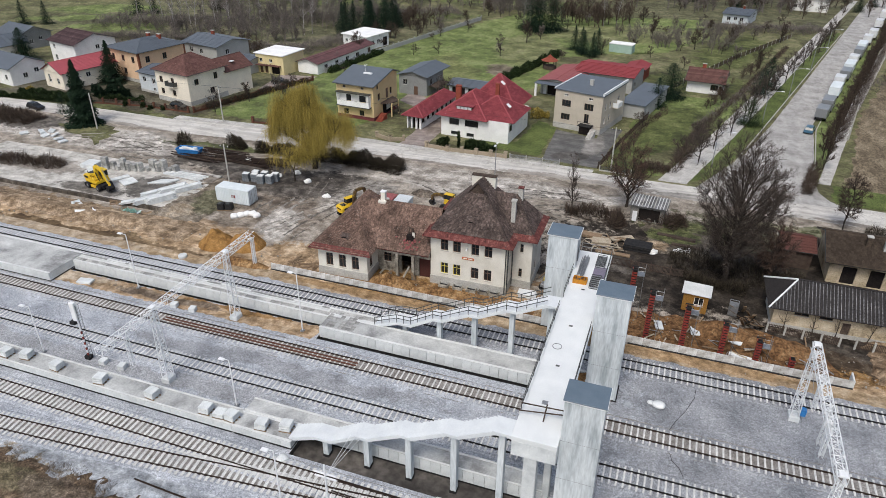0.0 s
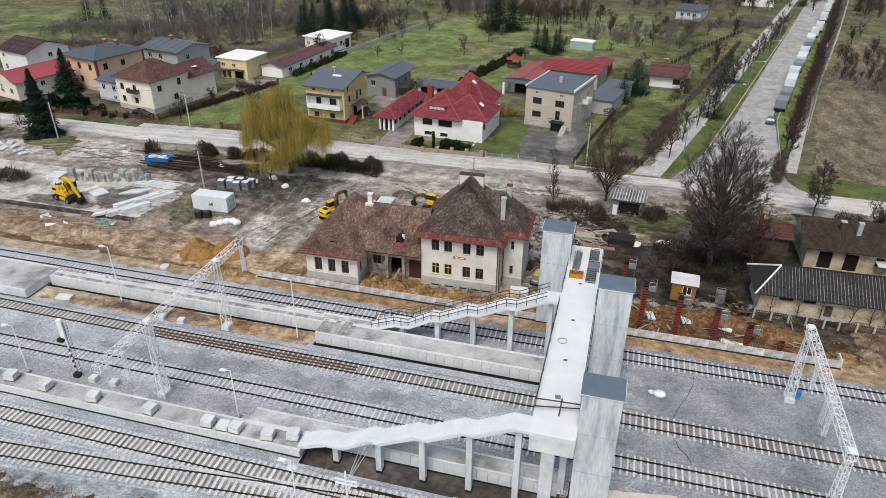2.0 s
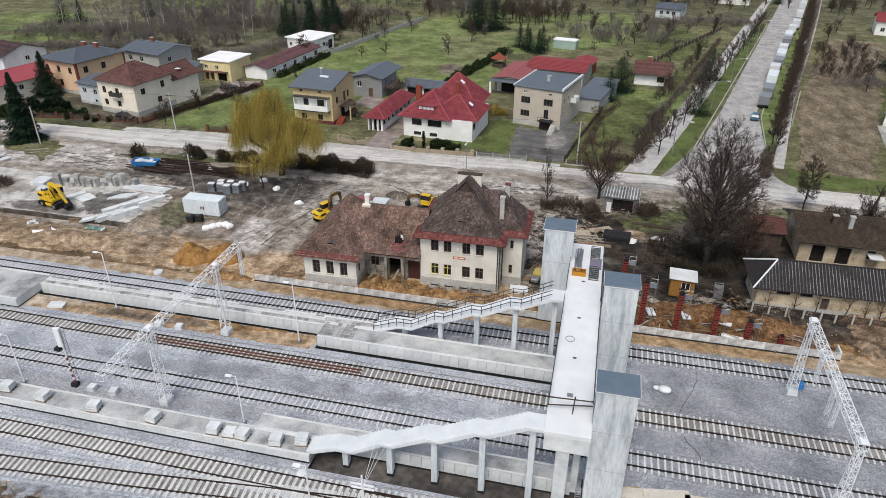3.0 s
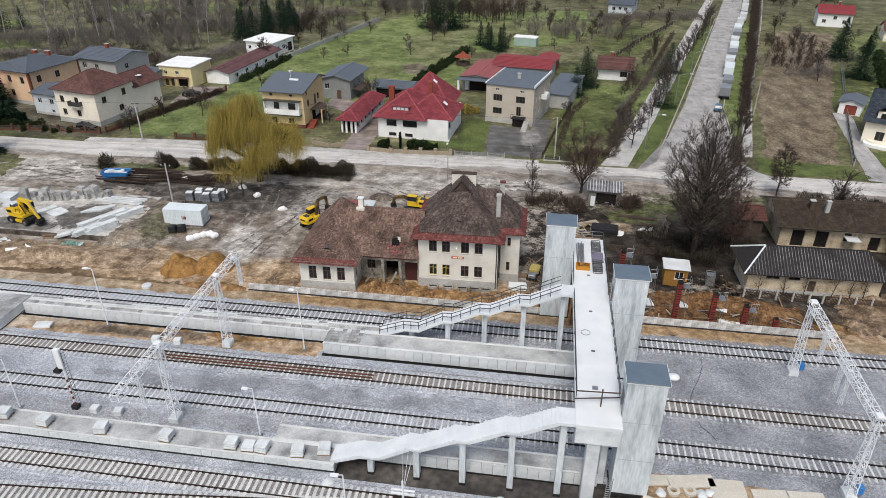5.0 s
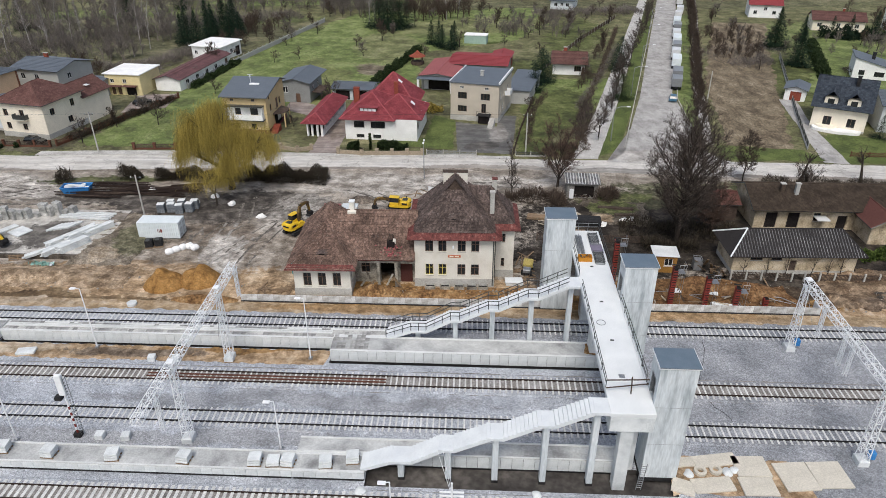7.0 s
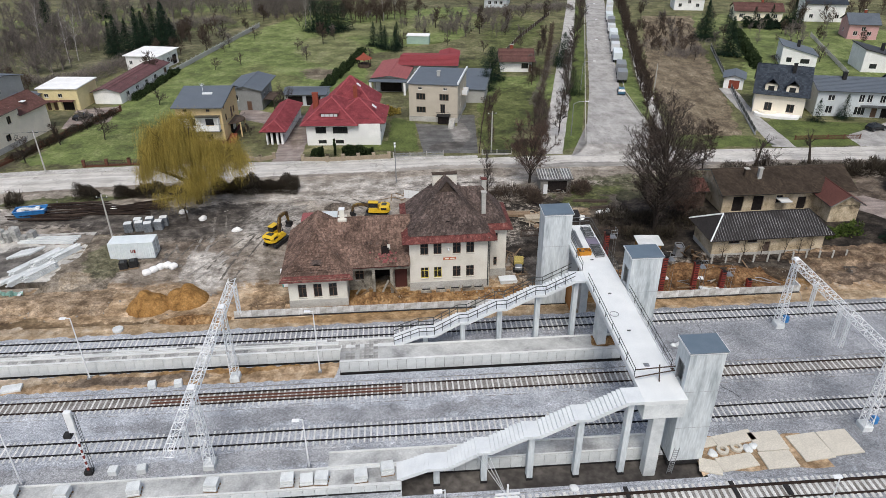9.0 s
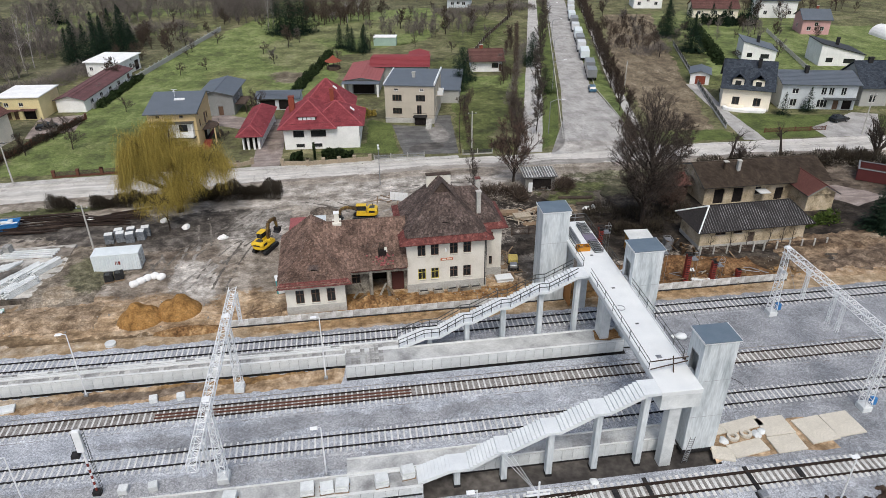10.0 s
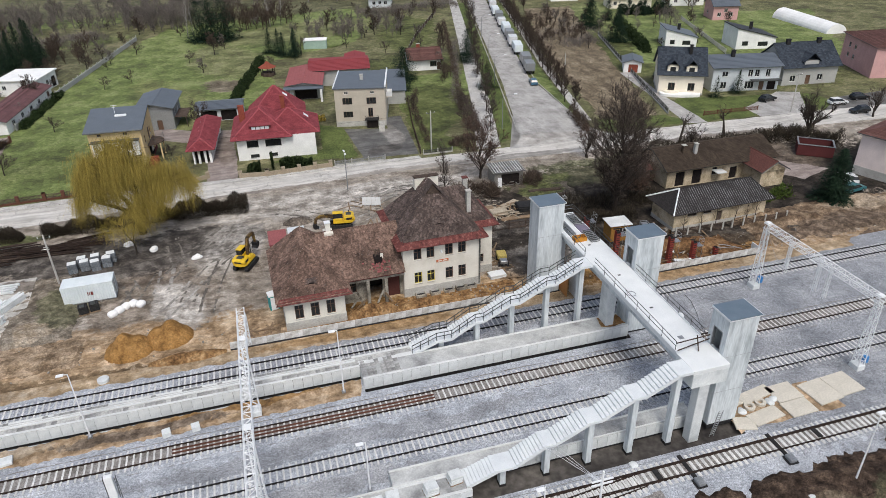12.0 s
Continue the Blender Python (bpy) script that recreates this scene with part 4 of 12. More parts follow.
def paved(x0, x1, y0, y1, z, seed):
    """Loose laid paving blocks, each its own piece."""
    rnd = random.Random(seed)
    t = thing("paving_field", "patchwork of grey and pale paving blocks", "paving", kind="structure")
    me = part("paving_block", bevelled(boxes((-0.24, -0.24, 0, 0.24, 0.24, 0.05)), 0.01), "paver_grey", t)
    first = True
    y = y0 + 0.25
    while y < y1 - 0.2:
        x = x0 + 0.25
        while x < x1 - 0.2:
            if noise.noise(Vector((x * 0.5, y * 1.3, seed))) + rnd.uniform(-0.35, 0.35) > -0.02:
                o = me if first else new("paving_block", me.data)
                first = False
                o.parent = t
                o.location = (x, y, z + rnd.uniform(-0.01, 0.012))
            x += 0.5
        y += 0.5


platform("platform_6", -8.1, -1.9, -3.1, -1.75, PZ, "platform corner at the foot of the stairs", "paving")
platform("platform_7", -8.25, -1.8, -22.8, -20.5, P4, "platform corner at the foot of the stairs", low=0.2)
paved(-8.0, -3.9, -5.4, -2.1, PZ + 0.012, 4)
paved(-46.2, -8.4, -3.4, -2.6, PZ + 0.012, 5)
paved(-46.2, -8.4, -2.35, -1.8, PZ + 0.012, 6)


# ---------------------------------------------------------------- footbridge
DECK = 8.3


def stair_steps(bm, x0, z0, x1, z1, y0, y1, n=9):
    """A flight as one saw-toothed slab."""
    pts = [(x0, z0 - 0.32)]
    dx, dz = (x1 - x0) / n, (z1 - z0) / n
    pts.append((x0, z0))
    for i in range(n):
        pts.append((x0 + i * dx, z0 + (i + 1) * dz))
        pts.append((x0 + (i + 1) * dx, z0 + (i + 1) * dz))
    pts.append((x1, z1 - 0.34))
    prism(bm, pts, "y", y0, y1)


FLIGHTS = [(-2.2, 0.92, 0.6, 2.0), (2.3, 2.0, 5.0, 3.55), (6.0, 3.55, 9.1, 5.1), (10.2, 5.1, 13.3, 6.7), (14.4, 6.7, 17.5, DECK)]
LANDINGS = [(0.6, 2.3, 2.0), (5.0, 6.0, 3.55), (9.1, 10.2, 5.1), (13.3, 14.4, 6.7), (17.5, 18.75, DECK)]


def stairs(parent, y0, y1, mat):
    for x0, z0, x1, z1 in FLIGHTS:
        bm = bmesh.new()
        stair_steps(bm, x0, z0, x1, z1, y0, y1)
        part("stair_flight", bm, mat, parent)
    for x0, x1, z in LANDINGS:
        part("stair_landing", bevelled(boxes((x0, y0, z - 0.32, x1, y1, z)), 0.02), mat, parent)


def handrail(parent, pts, h=1.05, gap=1.8, mat="dark_metal", r=0.035):
    """Temporary pipe rail: posts with a top and a middle bar."""
    for a, b in zip(pts, pts[1:]):
        a, b = Vector(a), Vector(b)
        for k in (h, h * 0.55):
            part("rail_bar", tubes([(a + Vector((0, 0, k)), b + Vector((0, 0, k)))], r), mat, parent)
    for a, b in zip(pts, pts[1:]):
        a, b = Vector(a), Vector(b)
        n = max(1, round((b - a).length / gap))
        for i in range(n):
            p = a.lerp(b, i / n)
            part("rail_post", tubes([(p, p + Vector((0, 0, h)))], r * 0.9), mat, parent)


def build_bridge():
    t = thing("footbridge", "unfinished white concrete footbridge across the tracks", "footbridge")
    part("deck", bevelled(boxes((18.75, -22.4, DECK - 0.45, 22.45, 9.5, DECK)), 0.03), "white_deck", t, "white coated deck")
    part("beam", boxes((19.2, -19.5, DECK - 1.35, 19.9, 9.3, DECK - 0.45)), "concrete", t)
    part("beam", boxes((21.3, -19.5, DECK - 1.35, 22.0, 9.3, DECK - 0.45)), "concrete", t)
    part("landing_beam", bevelled(boxes((18.8, -22.38, DECK - 2.0, 22.42, -19.6, DECK - 0.455)), 0.03), "new_concrete", t)
    stairs(t, -22.4, -20.5, "stair_white")
    stairs(t, -3.3, -1.3, "stair_white")
    for y, b in ((-21.5, -0.9), (-2.3, -0.25)):
        for x, z in ((1.3, 1.7), (5.5, 3.25), (9.6, 4.8), (13.8, 6.4), (17.9, 7.9)):
            part("pier", bevelled(boxes((x - 0.27, y - 0.35, b, x + 0.27, y + 0.35, z)), 0.03), "concrete", t)
            part("pier_footing", boxes((x - 0.3, y - 0.38, b - 0.1, x + 0.3, y + 0.38, b + 0.45)), "black", t)
    for x, y, w, d, z in ((20.4, -21.7, 0.55, 0.5, DECK - 2.0), (21.6, -20.0, 0.3, 0.35, DECK - 2.0), (20.6, -4.2, 0.5, 0.9, DECK - 1.35), (20.6, 3.6, 0.45, 0.9, DECK - 1.35), (20.6, 8.6, 0.45, 0.6, DECK - 1.35)):
        part("deck_pier", bevelled(boxes((x - w, y - d, -0.9, x + w, y + d, z)), 0.04), "new_concrete", t)
    # kerb strips and rails along the deck
    part("deck_kerb", boxes((18.75, -19.5, DECK + 0.002, 18.87, -3.4, DECK + 0.1), (22.33, -18.0, DECK + 0.002, 22.45, -6.0, DECK + 0.1)), "white_deck", t)
    handrail(t, [(18.8, -19.3, DECK), (18.8, -3.5, DECK)], gap=2.2)
    handrail(t, [(22.4, -18.4, DECK), (22.4, -6.1, DECK)], gap=2.2)
    handrail(t, [(22.4, -2.6, DECK), (22.4, 9.3, DECK)], gap=2.2)
    handrail(t, [(18.8, -1.2, DECK), (18.8, 4.2, DECK)], gap=2.2)
    for y in (-3.25, -1.35):
        line = []
        for (x0, z0, x1, z1) in FLIGHTS:
            line += [(x0, y, z0), (x1, y, z1)]
        handrail(t, line, gap=1.1, r=0.045)
    # barrier at the head of the near stairs
    part("barrier_bar", tubes([((18.8, -19.4, DECK + 0.95), (22.4, -19.2, DECK + 0.95)), ((18.7, -19.8, DECK + 0.45), (22.4, -19.2, DECK + 0.5)), ((20.8, -20.0, DECK), (20.9, -19.3, DECK + 1.3))], 0.06), "dark_wood", t)
    part("patch_plate", boxes((20.2, -17.95, DECK + 0.002, 20.7, -17.45, DECK + 0.02)), "grey_metal", t)
    for y in (-6.0, -12.5, 1.0):
        part("drain", bevelled(boxes((20.3, y - 0.15, DECK + 0.002, 20.65, y + 0.1, DECK + 0.015)), 0.005), "dark_metal", t)
    ring, loops = bmesh.new(), []
    for i in range(24):
        a = 2 * math.pi * i / 24
        loops.append([ring.verts.new((19.87 + r * math.cos(a), -9.73 + r * math.sin(a), DECK + z)) for r, z in ((0.4, 0.005), (0.45, 0.005), (0.45, 0.05), (0.4, 0.05))])
    for i in range(24):
        for j in range(4):
            ring.faces.new((loops[i][j], loops[i][(j + 1) % 4], loops[(i + 1) % 24][(j + 1) % 4], loops[(i + 1) % 24][j]))
    bmesh.ops.recalc_face_normals(ring, faces=ring.faces[:])
    part("hose_ring", ring, "grey_metal", t)
    return t


build_bridge()


def lift_tower(x0, x1, y0, y1, label, door_w):
    """A board-marked concrete lift shaft with a flat blue-grey cap; door_w: the side on which its upper door opens."""
    t = thing("lift_tower", label, "lift tower")
    z1 = 12.05
    w = 0.25
    part("shaft_wall", boxes((x0, y0, -0.3, x1, y0 + w, z1)), "concrete", t)
    part("shaft_wall", boxes((x0, y1 - w, -0.3, x1, y1, z1)), "concrete", t)
    yo = (y0 + y1) / 2
    for xa, xb, side in ((x0, x0 + w, "W"), (x1 - w, x1, "E")):
        if side == door_w:
            shaft = bmesh.new()
            prism(shaft, [(y0 + w, -0.3), (y1 - w, -0.3), (y1 - w, z1), (y0 + w, z1), (y0 + w, DECK), (yo - 0.65, DECK), (yo - 0.65, DECK + 2.2), (yo + 0.65, DECK + 2.2), (yo + 0.65, DECK), (y0 + w, DECK - 0.002)], "x", xa, xb)
            part("shaft_wall", shaft, "concrete", t)
            df = bmesh.new()
            prism(df, [(yo - 0.65, DECK), (yo - 0.57, DECK), (yo - 0.57, DECK + 2.12), (yo + 0.57, DECK + 2.12), (yo + 0.57, DECK), (yo + 0.65, DECK), (yo + 0.65, DECK + 2.2), (yo - 0.65, DECK + 2.2)], "x", xa - 0.03, xb)
            part("door_frame", df, "grey_metal", t)
        else:
            part("shaft_wall", boxes((xa, y0 + w, -0.3, xb, y1 - w, z1)), "concrete", t)
    part("roof_slab", boxes((x0 - 0.06, y0 - 0.06, z1, x1 + 0.06, y1 + 0.06, z1 + 0.14)), "white_paint", t)
    part("roof_sheet", bevelled(boxes((x0 - 0.12, y0 - 0.12, z1 + 0.143, x1 + 0.12, y1 + 0.12, z1 + 0.24)), 0.02), "lift_roof", t, "blue-grey sheet roof")
    for xe in (x1 + 0.12, x0 - 0.15):
        part("roof_edge", boxes((xe, y0 - 0.12, z1 + 0.06, xe + 0.03, y1 + 0.12, z1 + 0.26)), "white_paint", t)
    for z in (3.9, 8.0):
        part("joint_strip", boxes((x0 - 0.004, y0 - 0.006, z, x1 + 0.004, y0 - 0.001, z + 0.03)), "grey_metal", t)
    part("footing", boxes((x0 - 0.12, y0 - 0.12, -0.4, x1 + 0.12, y1 + 0.12, -0.05)), "black", t)
    return t


lift_tower(22.45, 25.55, -21.25, -18.85, "new pale concrete lift tower by the near stairs", "W")
lift_tower(22.55, 25.75, -5.6, -3.1, "new pale concrete lift tower on the middle platform", "W")
lift_tower(15.65, 18.9, 4.85, 7.5, "new pale concrete lift tower beside the station", "E")


# ---------------------------------------------------------------- houses: walls, roofs and windows
def side_map(side, w, d):
    """From (along, outward depth, height) on a side to the house's own axes."""
    return {"S": lambda u, v, z: (u, v, z), "N": lambda u, v, z: (w - u, d - v, z), "E": lambda u, v, z: (w - v, u, z), "W": lambda u, v, z: (v, d - u, z)}[side]


def mapped_box(bm, f, u0, v0, z0, u1, v1, z1, mi=0):
    vs = [bm.verts.new(f(*p)) for p in ((u0, v0, z0), (u1, v0, z0), (u1, v1, z0), (u0, v1, z0), (u0, v0, z1), (u1, v0, z1), (u1, v1, z1), (u0, v1, z1))]
    for q in ((3, 2, 1, 0), (4, 5, 6, 7), (0, 1, 5, 4), (1, 2, 6, 5), (2, 3, 7, 6), (3, 0, 4, 7)):
        bm.faces.new([vs[i] for i in q]).material_index = mi


def cells(f, us, zs, solid, v0, v1):
    """A plate of one piece with openings: the cells of a grid that are solid, drawn out from v0 to v1."""
    bm, at = bmesh.new(), {}

    def vert(i, j, k):
        if (i, j, k) not in at:
            at[i, j, k] = bm.verts.new(f(us[i], v1 if k else v0, zs[j]))
        return at[i, j, k]

    nu, nz = len(us) - 1, len(zs) - 1
    full = {(i, j) for i in range(nu) for j in range(nz) if solid((us[i] + us[i + 1]) / 2, (zs[j] + zs[j + 1]) / 2)}
    for i, j in full:
        c = [(i, j), (i + 1, j), (i + 1, j + 1), (i, j + 1)]
        for k in (0, 1):
            bm.faces.new([vert(a, b, k) for a, b in c])
        for (p, q), side in zip(zip(c, c[1:] + c[:1]), ((i, j - 1), (i + 1, j), (i, j + 1), (i - 1, j))):
            if side not in full:
                bm.faces.new([vert(*p, 0), vert(*q, 0), vert(*q, 1), vert(*p, 1)])
    bmesh.ops.recalc_face_normals(bm, faces=bm.faces[:])
    return bm


def wall_bm(f, u0, u1, z0, z1, holes, th=0.3):
    """A wall of real thickness with openings through it."""
    us = sorted({u0, u1, *[min(max(c, u0), u1) for hu, hz, hw, hh in holes for c in (hu, hu + hw)]})
    zs = sorted({z0, z1, *[min(max(c, z0), z1) for hu, hz, hw, hh in holes for c in (hz, hz + hh)]})
    return cells(f, us, zs, lambda u, z: not any(hu < u < hu + hw and hz < z < hz + hh for hu, hz, hw, hh in holes), 0, th)


def add_window(parent, f, u, z, w, h, frame_mat="window_white", glass="glass", mullions=1, bar=0.0, rec=0.1, sill=True):
    t = 0.07
    mids = [u + w * (i + 1) / (mullions + 1) for i in range(mullions)]
    us = sorted([u, u + t, u + w - t, u + w] + [m + k for m in mids for k in (-0.035, 0.035)])
    zs = sorted([z, z + t, z + h - t, z + h] + ([z + h * bar - 0.03, z + h * bar + 0.03] if bar else []))
    bars = lambda a, b: a < u + t or a > u + w - t or b < z + t or b > z + h - t or any(abs(a - m) < 0.03 for m in mids) or (bar and abs(b - z - h * bar) < 0.02)
    o = part("window", cells(f, us, zs, bars, rec, rec + 0.07), frame_mat, parent)
    bm = bmesh.new()
    mapped_box(bm, f, u + 0.03, rec + 0.03, z + 0.03, u + w - 0.03, rec + 0.045, z + h - 0.03)
    bmesh.ops.recalc_face_normals(bm, faces=bm.faces[:])
    part("pane", bm, glass, o)
    if sill:
        bm = bmesh.new()
        mapped_box(bm, f, u - 0.05, -0.06, z - 0.06, u + w + 0.05, 0.09, z - 0.005)
        bmesh.ops.recalc_face_normals(bm, faces=bm.faces[:])
        part("sill", bm, "plinth", o)
    return o


TILED = random.Random(77)


def slope(bm, e0, e1, r1, r0, course=0.32, lift=0.05, mi=0, tile=0.0):
    """One roof slope from its eave e0-e1 up to its ridge r0-r1, laid in overlapping courses, or in single tiles of a given width."""
    e0, e1, r0, r1 = (Vector(p) for p in (e0, e1, r0, r1))
    n = max(1, round(((r0 + r1) / 2 - (e0 + e1) / 2).length / course))
    up = ((e1 - e0).cross(r0 - e0)).normalized()
    if up.z < 0:
        up = -up
    rnd = TILED
    for i in range(n):
        a0, a1 = e0.lerp(r0, i / n), e1.lerp(r1, i / n)
        b0, b1 = e0.lerp(r0, (i + 1) / n), e1.lerp(r1, (i + 1) / n)
        k = max(1, round((a1 - a0).length / tile)) if tile else 1
        drop = (a0 - b0).normalized() * (lift * 1.1 if tile else 0.02)
        for j in range(k):
            h = up * lift * (rnd.uniform(0.9, 1.12) if tile else 1.0)
            q0, q1 = a0.lerp(a1, j / k), a0.lerp(a1, (j + 1) / k)
            t0, t1 = b0.lerp(b1, j / k), b0.lerp(b1, (j + 1) / k)
            lo = up * (0.08 if i == 0 else 0.0)
            v = [bm.verts.new(p) for p in (q0 - lo, q1 - lo, q1 + h + drop, q0 + h + drop)]
            bm.faces.new(v).material_index = mi
            if (t1 - t0).length < 1e-3:
                bm.faces.new((v[3], v[2], bm.verts.new(t0))).material_index = mi
            else:
                bm.faces.new((v[3], v[2], bm.verts.new(t1), bm.verts.new(t0))).material_index = mi


def ribbed(bm, e0, e1, r1, r0, gap=0.45, r=0.03):
    """Standing seams or cover strips up a slope."""
    e0, e1, r0, r1 = (Vector(p) for p in (e0, e1, r0, r1))
    n = max(2, int((e1 - e0).length / gap))
    for i in range(n + 1):
        tube(bm, e0.lerp(e1, i / n), r0.lerp(r1, i / n), r, n=4)


def hip_roof(parent, x0, y0, x1, y1, z, rise, mat, axis="x", inset=None, inset2=None, course=0.32, name="roof", label="", tile=0.0, lift=0.05, cap=""):
    bm = bmesh.new()
    if axis == "x":
        k = (y1 - y0) / 2 if inset is None else inset
        k2 = k if inset2 is None else inset2
        ym = (y0 + y1) / 2
        a, b = (x0 + k, ym, z + rise), (x1 - k2, ym, z + rise)
        slope(bm, (x0, y0, z), (x1, y0, z), b, a, course, tile=tile, lift=lift)
        slope(bm, (x1, y1, z), (x0, y1, z), a, b, course, tile=tile, lift=lift)
        slope(bm, (x1, y0, z), (x1, y1, z), b, b, course, tile=tile, lift=lift)
        slope(bm, (x0, y1, z), (x0, y0, z), a, a, course, tile=tile, lift=lift)
    else:
        k = (x1 - x0) / 2 if inset is None else inset
        k2 = k if inset2 is None else inset2
        xm = (x0 + x1) / 2
        a, b = (xm, y0 + k, z + rise), (xm, y1 - k2, z + rise)
        slope(bm, (x0, y0, z), (x1, y0, z), a, a, course, tile=tile, lift=lift)
        slope(bm, (x1, y1, z), (x0, y1, z), b, b, course, tile=tile, lift=lift)
        slope(bm, (x1, y0, z), (x1, y1, z), b, a, course, tile=tile, lift=lift)
        slope(bm, (x0, y1, z), (x0, y0, z), a, b, course, tile=tile, lift=lift)
    bm.faces.new([bm.verts.new(p) for p in ((x0, y0, z - 0.1), (x0, y1, z - 0.1), (x1, y1, z - 0.1), (x1, y0, z - 0.1))])
    corners = [(x0, y0, z), (x1, y0, z), (x1, y1, z), (x0, y1, z)]
    if axis == "x":
        lines = [(corners[0], a), (corners[3], a), (corners[1], b), (corners[2], b), (a, b)]
    else:
        lines = [(corners[0], a), (corners[1], a), (corners[2], b), (corners[3], b), (a, b)]
    o = part(name, bm, mat, parent, label)
    part("ridge_tile", tubes([(Vector(p) + Vector((0, 0, 0.03)), Vector(q) + Vector((0, 0, 0.03))) for p, q in lines if (Vector(p) - Vector(q)).length > 0.1], 0.13 if cap else 0.09, 6), cap or mat, parent)
    part("gutter", tubes([((x0, y0 - 0.03, z), (x1, y0 - 0.03, z)), ((x1 + 0.03, y0, z), (x1 + 0.03, y1, z)), ((x0 - 0.03, y0, z), (x0 - 0.03, y1, z))], 0.07, 5), "dark_metal", parent)
    return o


def gable_roof(parent, x0, y0, x1, y1, z, rise, mat, axis="x", course=0.32, wall_mat=None, over=0.4, ribs=False, name="roof", label="", tile=0.0, lift=0.05):
    bm = bmesh.new()
    if axis == "x":
        ym = (y0 + y1) / 2
        a, b = (x0, ym, z + rise), (x1, ym, z + rise)
        s1, s2 = ((x0, y0, z), (x1, y0, z), b, a), ((x1, y1, z), (x0, y1, z), a, b)
        tri_a, tri_b = [(y0 + over, z), (y1 - over, z), (ym, z + rise - 0.25)], "x"
        ends = ((x0 + over, x0 + over + 0.25), (x1 - over - 0.25, x1 - over))
    else:
        xm = (x0 + x1) / 2
        a, b = (xm, y0, z + rise), (xm, y1, z + rise)
        s1, s2 = ((x1, y0, z), (x1, y1, z), b, a), ((x0, y1, z), (x0, y0, z), a, b)
        tri_a, tri_b = [(x0 + over, z), (x1 - over, z), (xm, z + rise - 0.25)], "y"
        ends = ((y0 + over, y0 + over + 0.25), (y1 - over - 0.25, y1 - over))
    slope(bm, *s1, course, tile=tile, lift=lift)
    slope(bm, *s2, course, tile=tile, lift=lift)
    if ribs:
        seams = bmesh.new()
        ribbed(seams, *s1)
        ribbed(seams, *s2)
        tagged(part("roof_seams", seams, mat, parent), kind="stuff")
    # underside
    for s in (s1, s2):
        bm.faces.new([bm.verts.new(Vector(p) - Vector((0, 0, 0.12))) for p in s][::-1])
    o = part(name, bm, mat, parent, label)
    part("ridge_tile", tubes([(Vector(a) + Vector((0, 0, 0.03)), Vector(b) + Vector((0, 0, 0.03)))], 0.09, 6), mat, parent)
    edge = [(s1[0], s1[1]), (s2[0], s2[1])]
    part("gutter", tubes([(Vector(p) - Vector((0, 0, 0.04)), Vector(q) - Vector((0, 0, 0.04))) for p, q in edge], 0.07, 5), "dark_metal", parent)
    part("verge_board", tubes([(Vector(p) - Vector((0, 0, 0.06)), Vector(q) - Vector((0, 0, 0.06))) for p, q in ((s1[0], s1[3]), (s1[1], s1[2]), (s2[0], s2[3]), (s2[1], s2[2]))], 0.07, 4), "dark_metal", parent)
    if wall_mat:
        for lo, hi in ends:
            g = bmesh.new()
            prism(g, tri_a, tri_b, lo, hi)
            part("gable", g, wall_mat, parent)
    return o


def chimney(parent, x, y, z0, z1, w, d, mat, cap="plinth"):
    o = part("chimney", bevelled(boxes((x - w / 2, y - d / 2, z0, x + w / 2, y + d / 2, z1)), 0.02), mat, parent)
    part("chimney_cap", boxes((x - w / 2 - 0.07, y - d / 2 - 0.07, z1 + 0.002, x + w / 2 + 0.07, y + d / 2 + 0.07, z1 + 0.1)), cap, o)


def shell(parent, w, d, h, wall, windows=(), doors=(), plinth_h=0.0, frame_mat="window_white", base=-0.4, plinth_mat="plinth", bar=0.0):
    """Four walls with window openings; windows as (side, along, height, width, tall[, frame material])."""
    for s in "SENW":
        f = side_map(s, w, d)
        L = w if s in "SN" else d
        mine = [q for q in windows if q[0] == s]
        gaps = [q for q in doors if q[0] == s]
        u0, u1 = (0, L) if s in "SN" else (0.3, L - 0.3)
        part("wall", wall_bm(f, u0, u1, base, h, [q[1:5] for q in mine] + [q[1:5] for q in gaps]), wall, parent)
        for q in mine:
            add_window(parent, f, *q[1:5], q[5] if len(q) > 5 else frame_mat, mullions=1 if q[3] < 1.7 else 2, bar=bar)
        for q in gaps:
            bm = bmesh.new()
            mapped_box(bm, f, q[1] + 0.03, 0.12, q[2], q[1] + q[3] - 0.03, 0.18, q[2] + q[4] - 0.03)
            bmesh.ops.recalc_face_normals(bm, faces=bm.faces[:])
            part("door", bm, q[5] if len(q) > 5 else "window_brown", parent)
    if plinth_h:
        part("plinth", boxes((-0.04, -0.04, base, w + 0.04, 0.0, plinth_h), (-0.04, d, base, w + 0.04, d + 0.04, plinth_h), (w, 0, base, w + 0.04, d, plinth_h), (-0.04, 0, base, 0, d, plinth_h)), plinth_mat, parent)


def flat_roof(parent, w, d, h, mat, over=0.3, parapet=0.0, thick=0.25):
    part("roof", bevelled(boxes((-over, -over, h, w + over, d + over, h + thick)), 0.03), mat, parent)
    if parapet:
        t = 0.2
        part("parapet", boxes((-over, -over, h + thick, w + over, -over + t, h + thick + parapet), (-over, d + over - t, h + thick, w + over, d + over, h + thick + parapet), (-over, -over + t, h + thick, -over + t, d + over - t, h + thick + parapet), (w + over - t, -over + t, h + thick, w + over, d + over - t, h + thick + parapet)), "white_paint", parent)


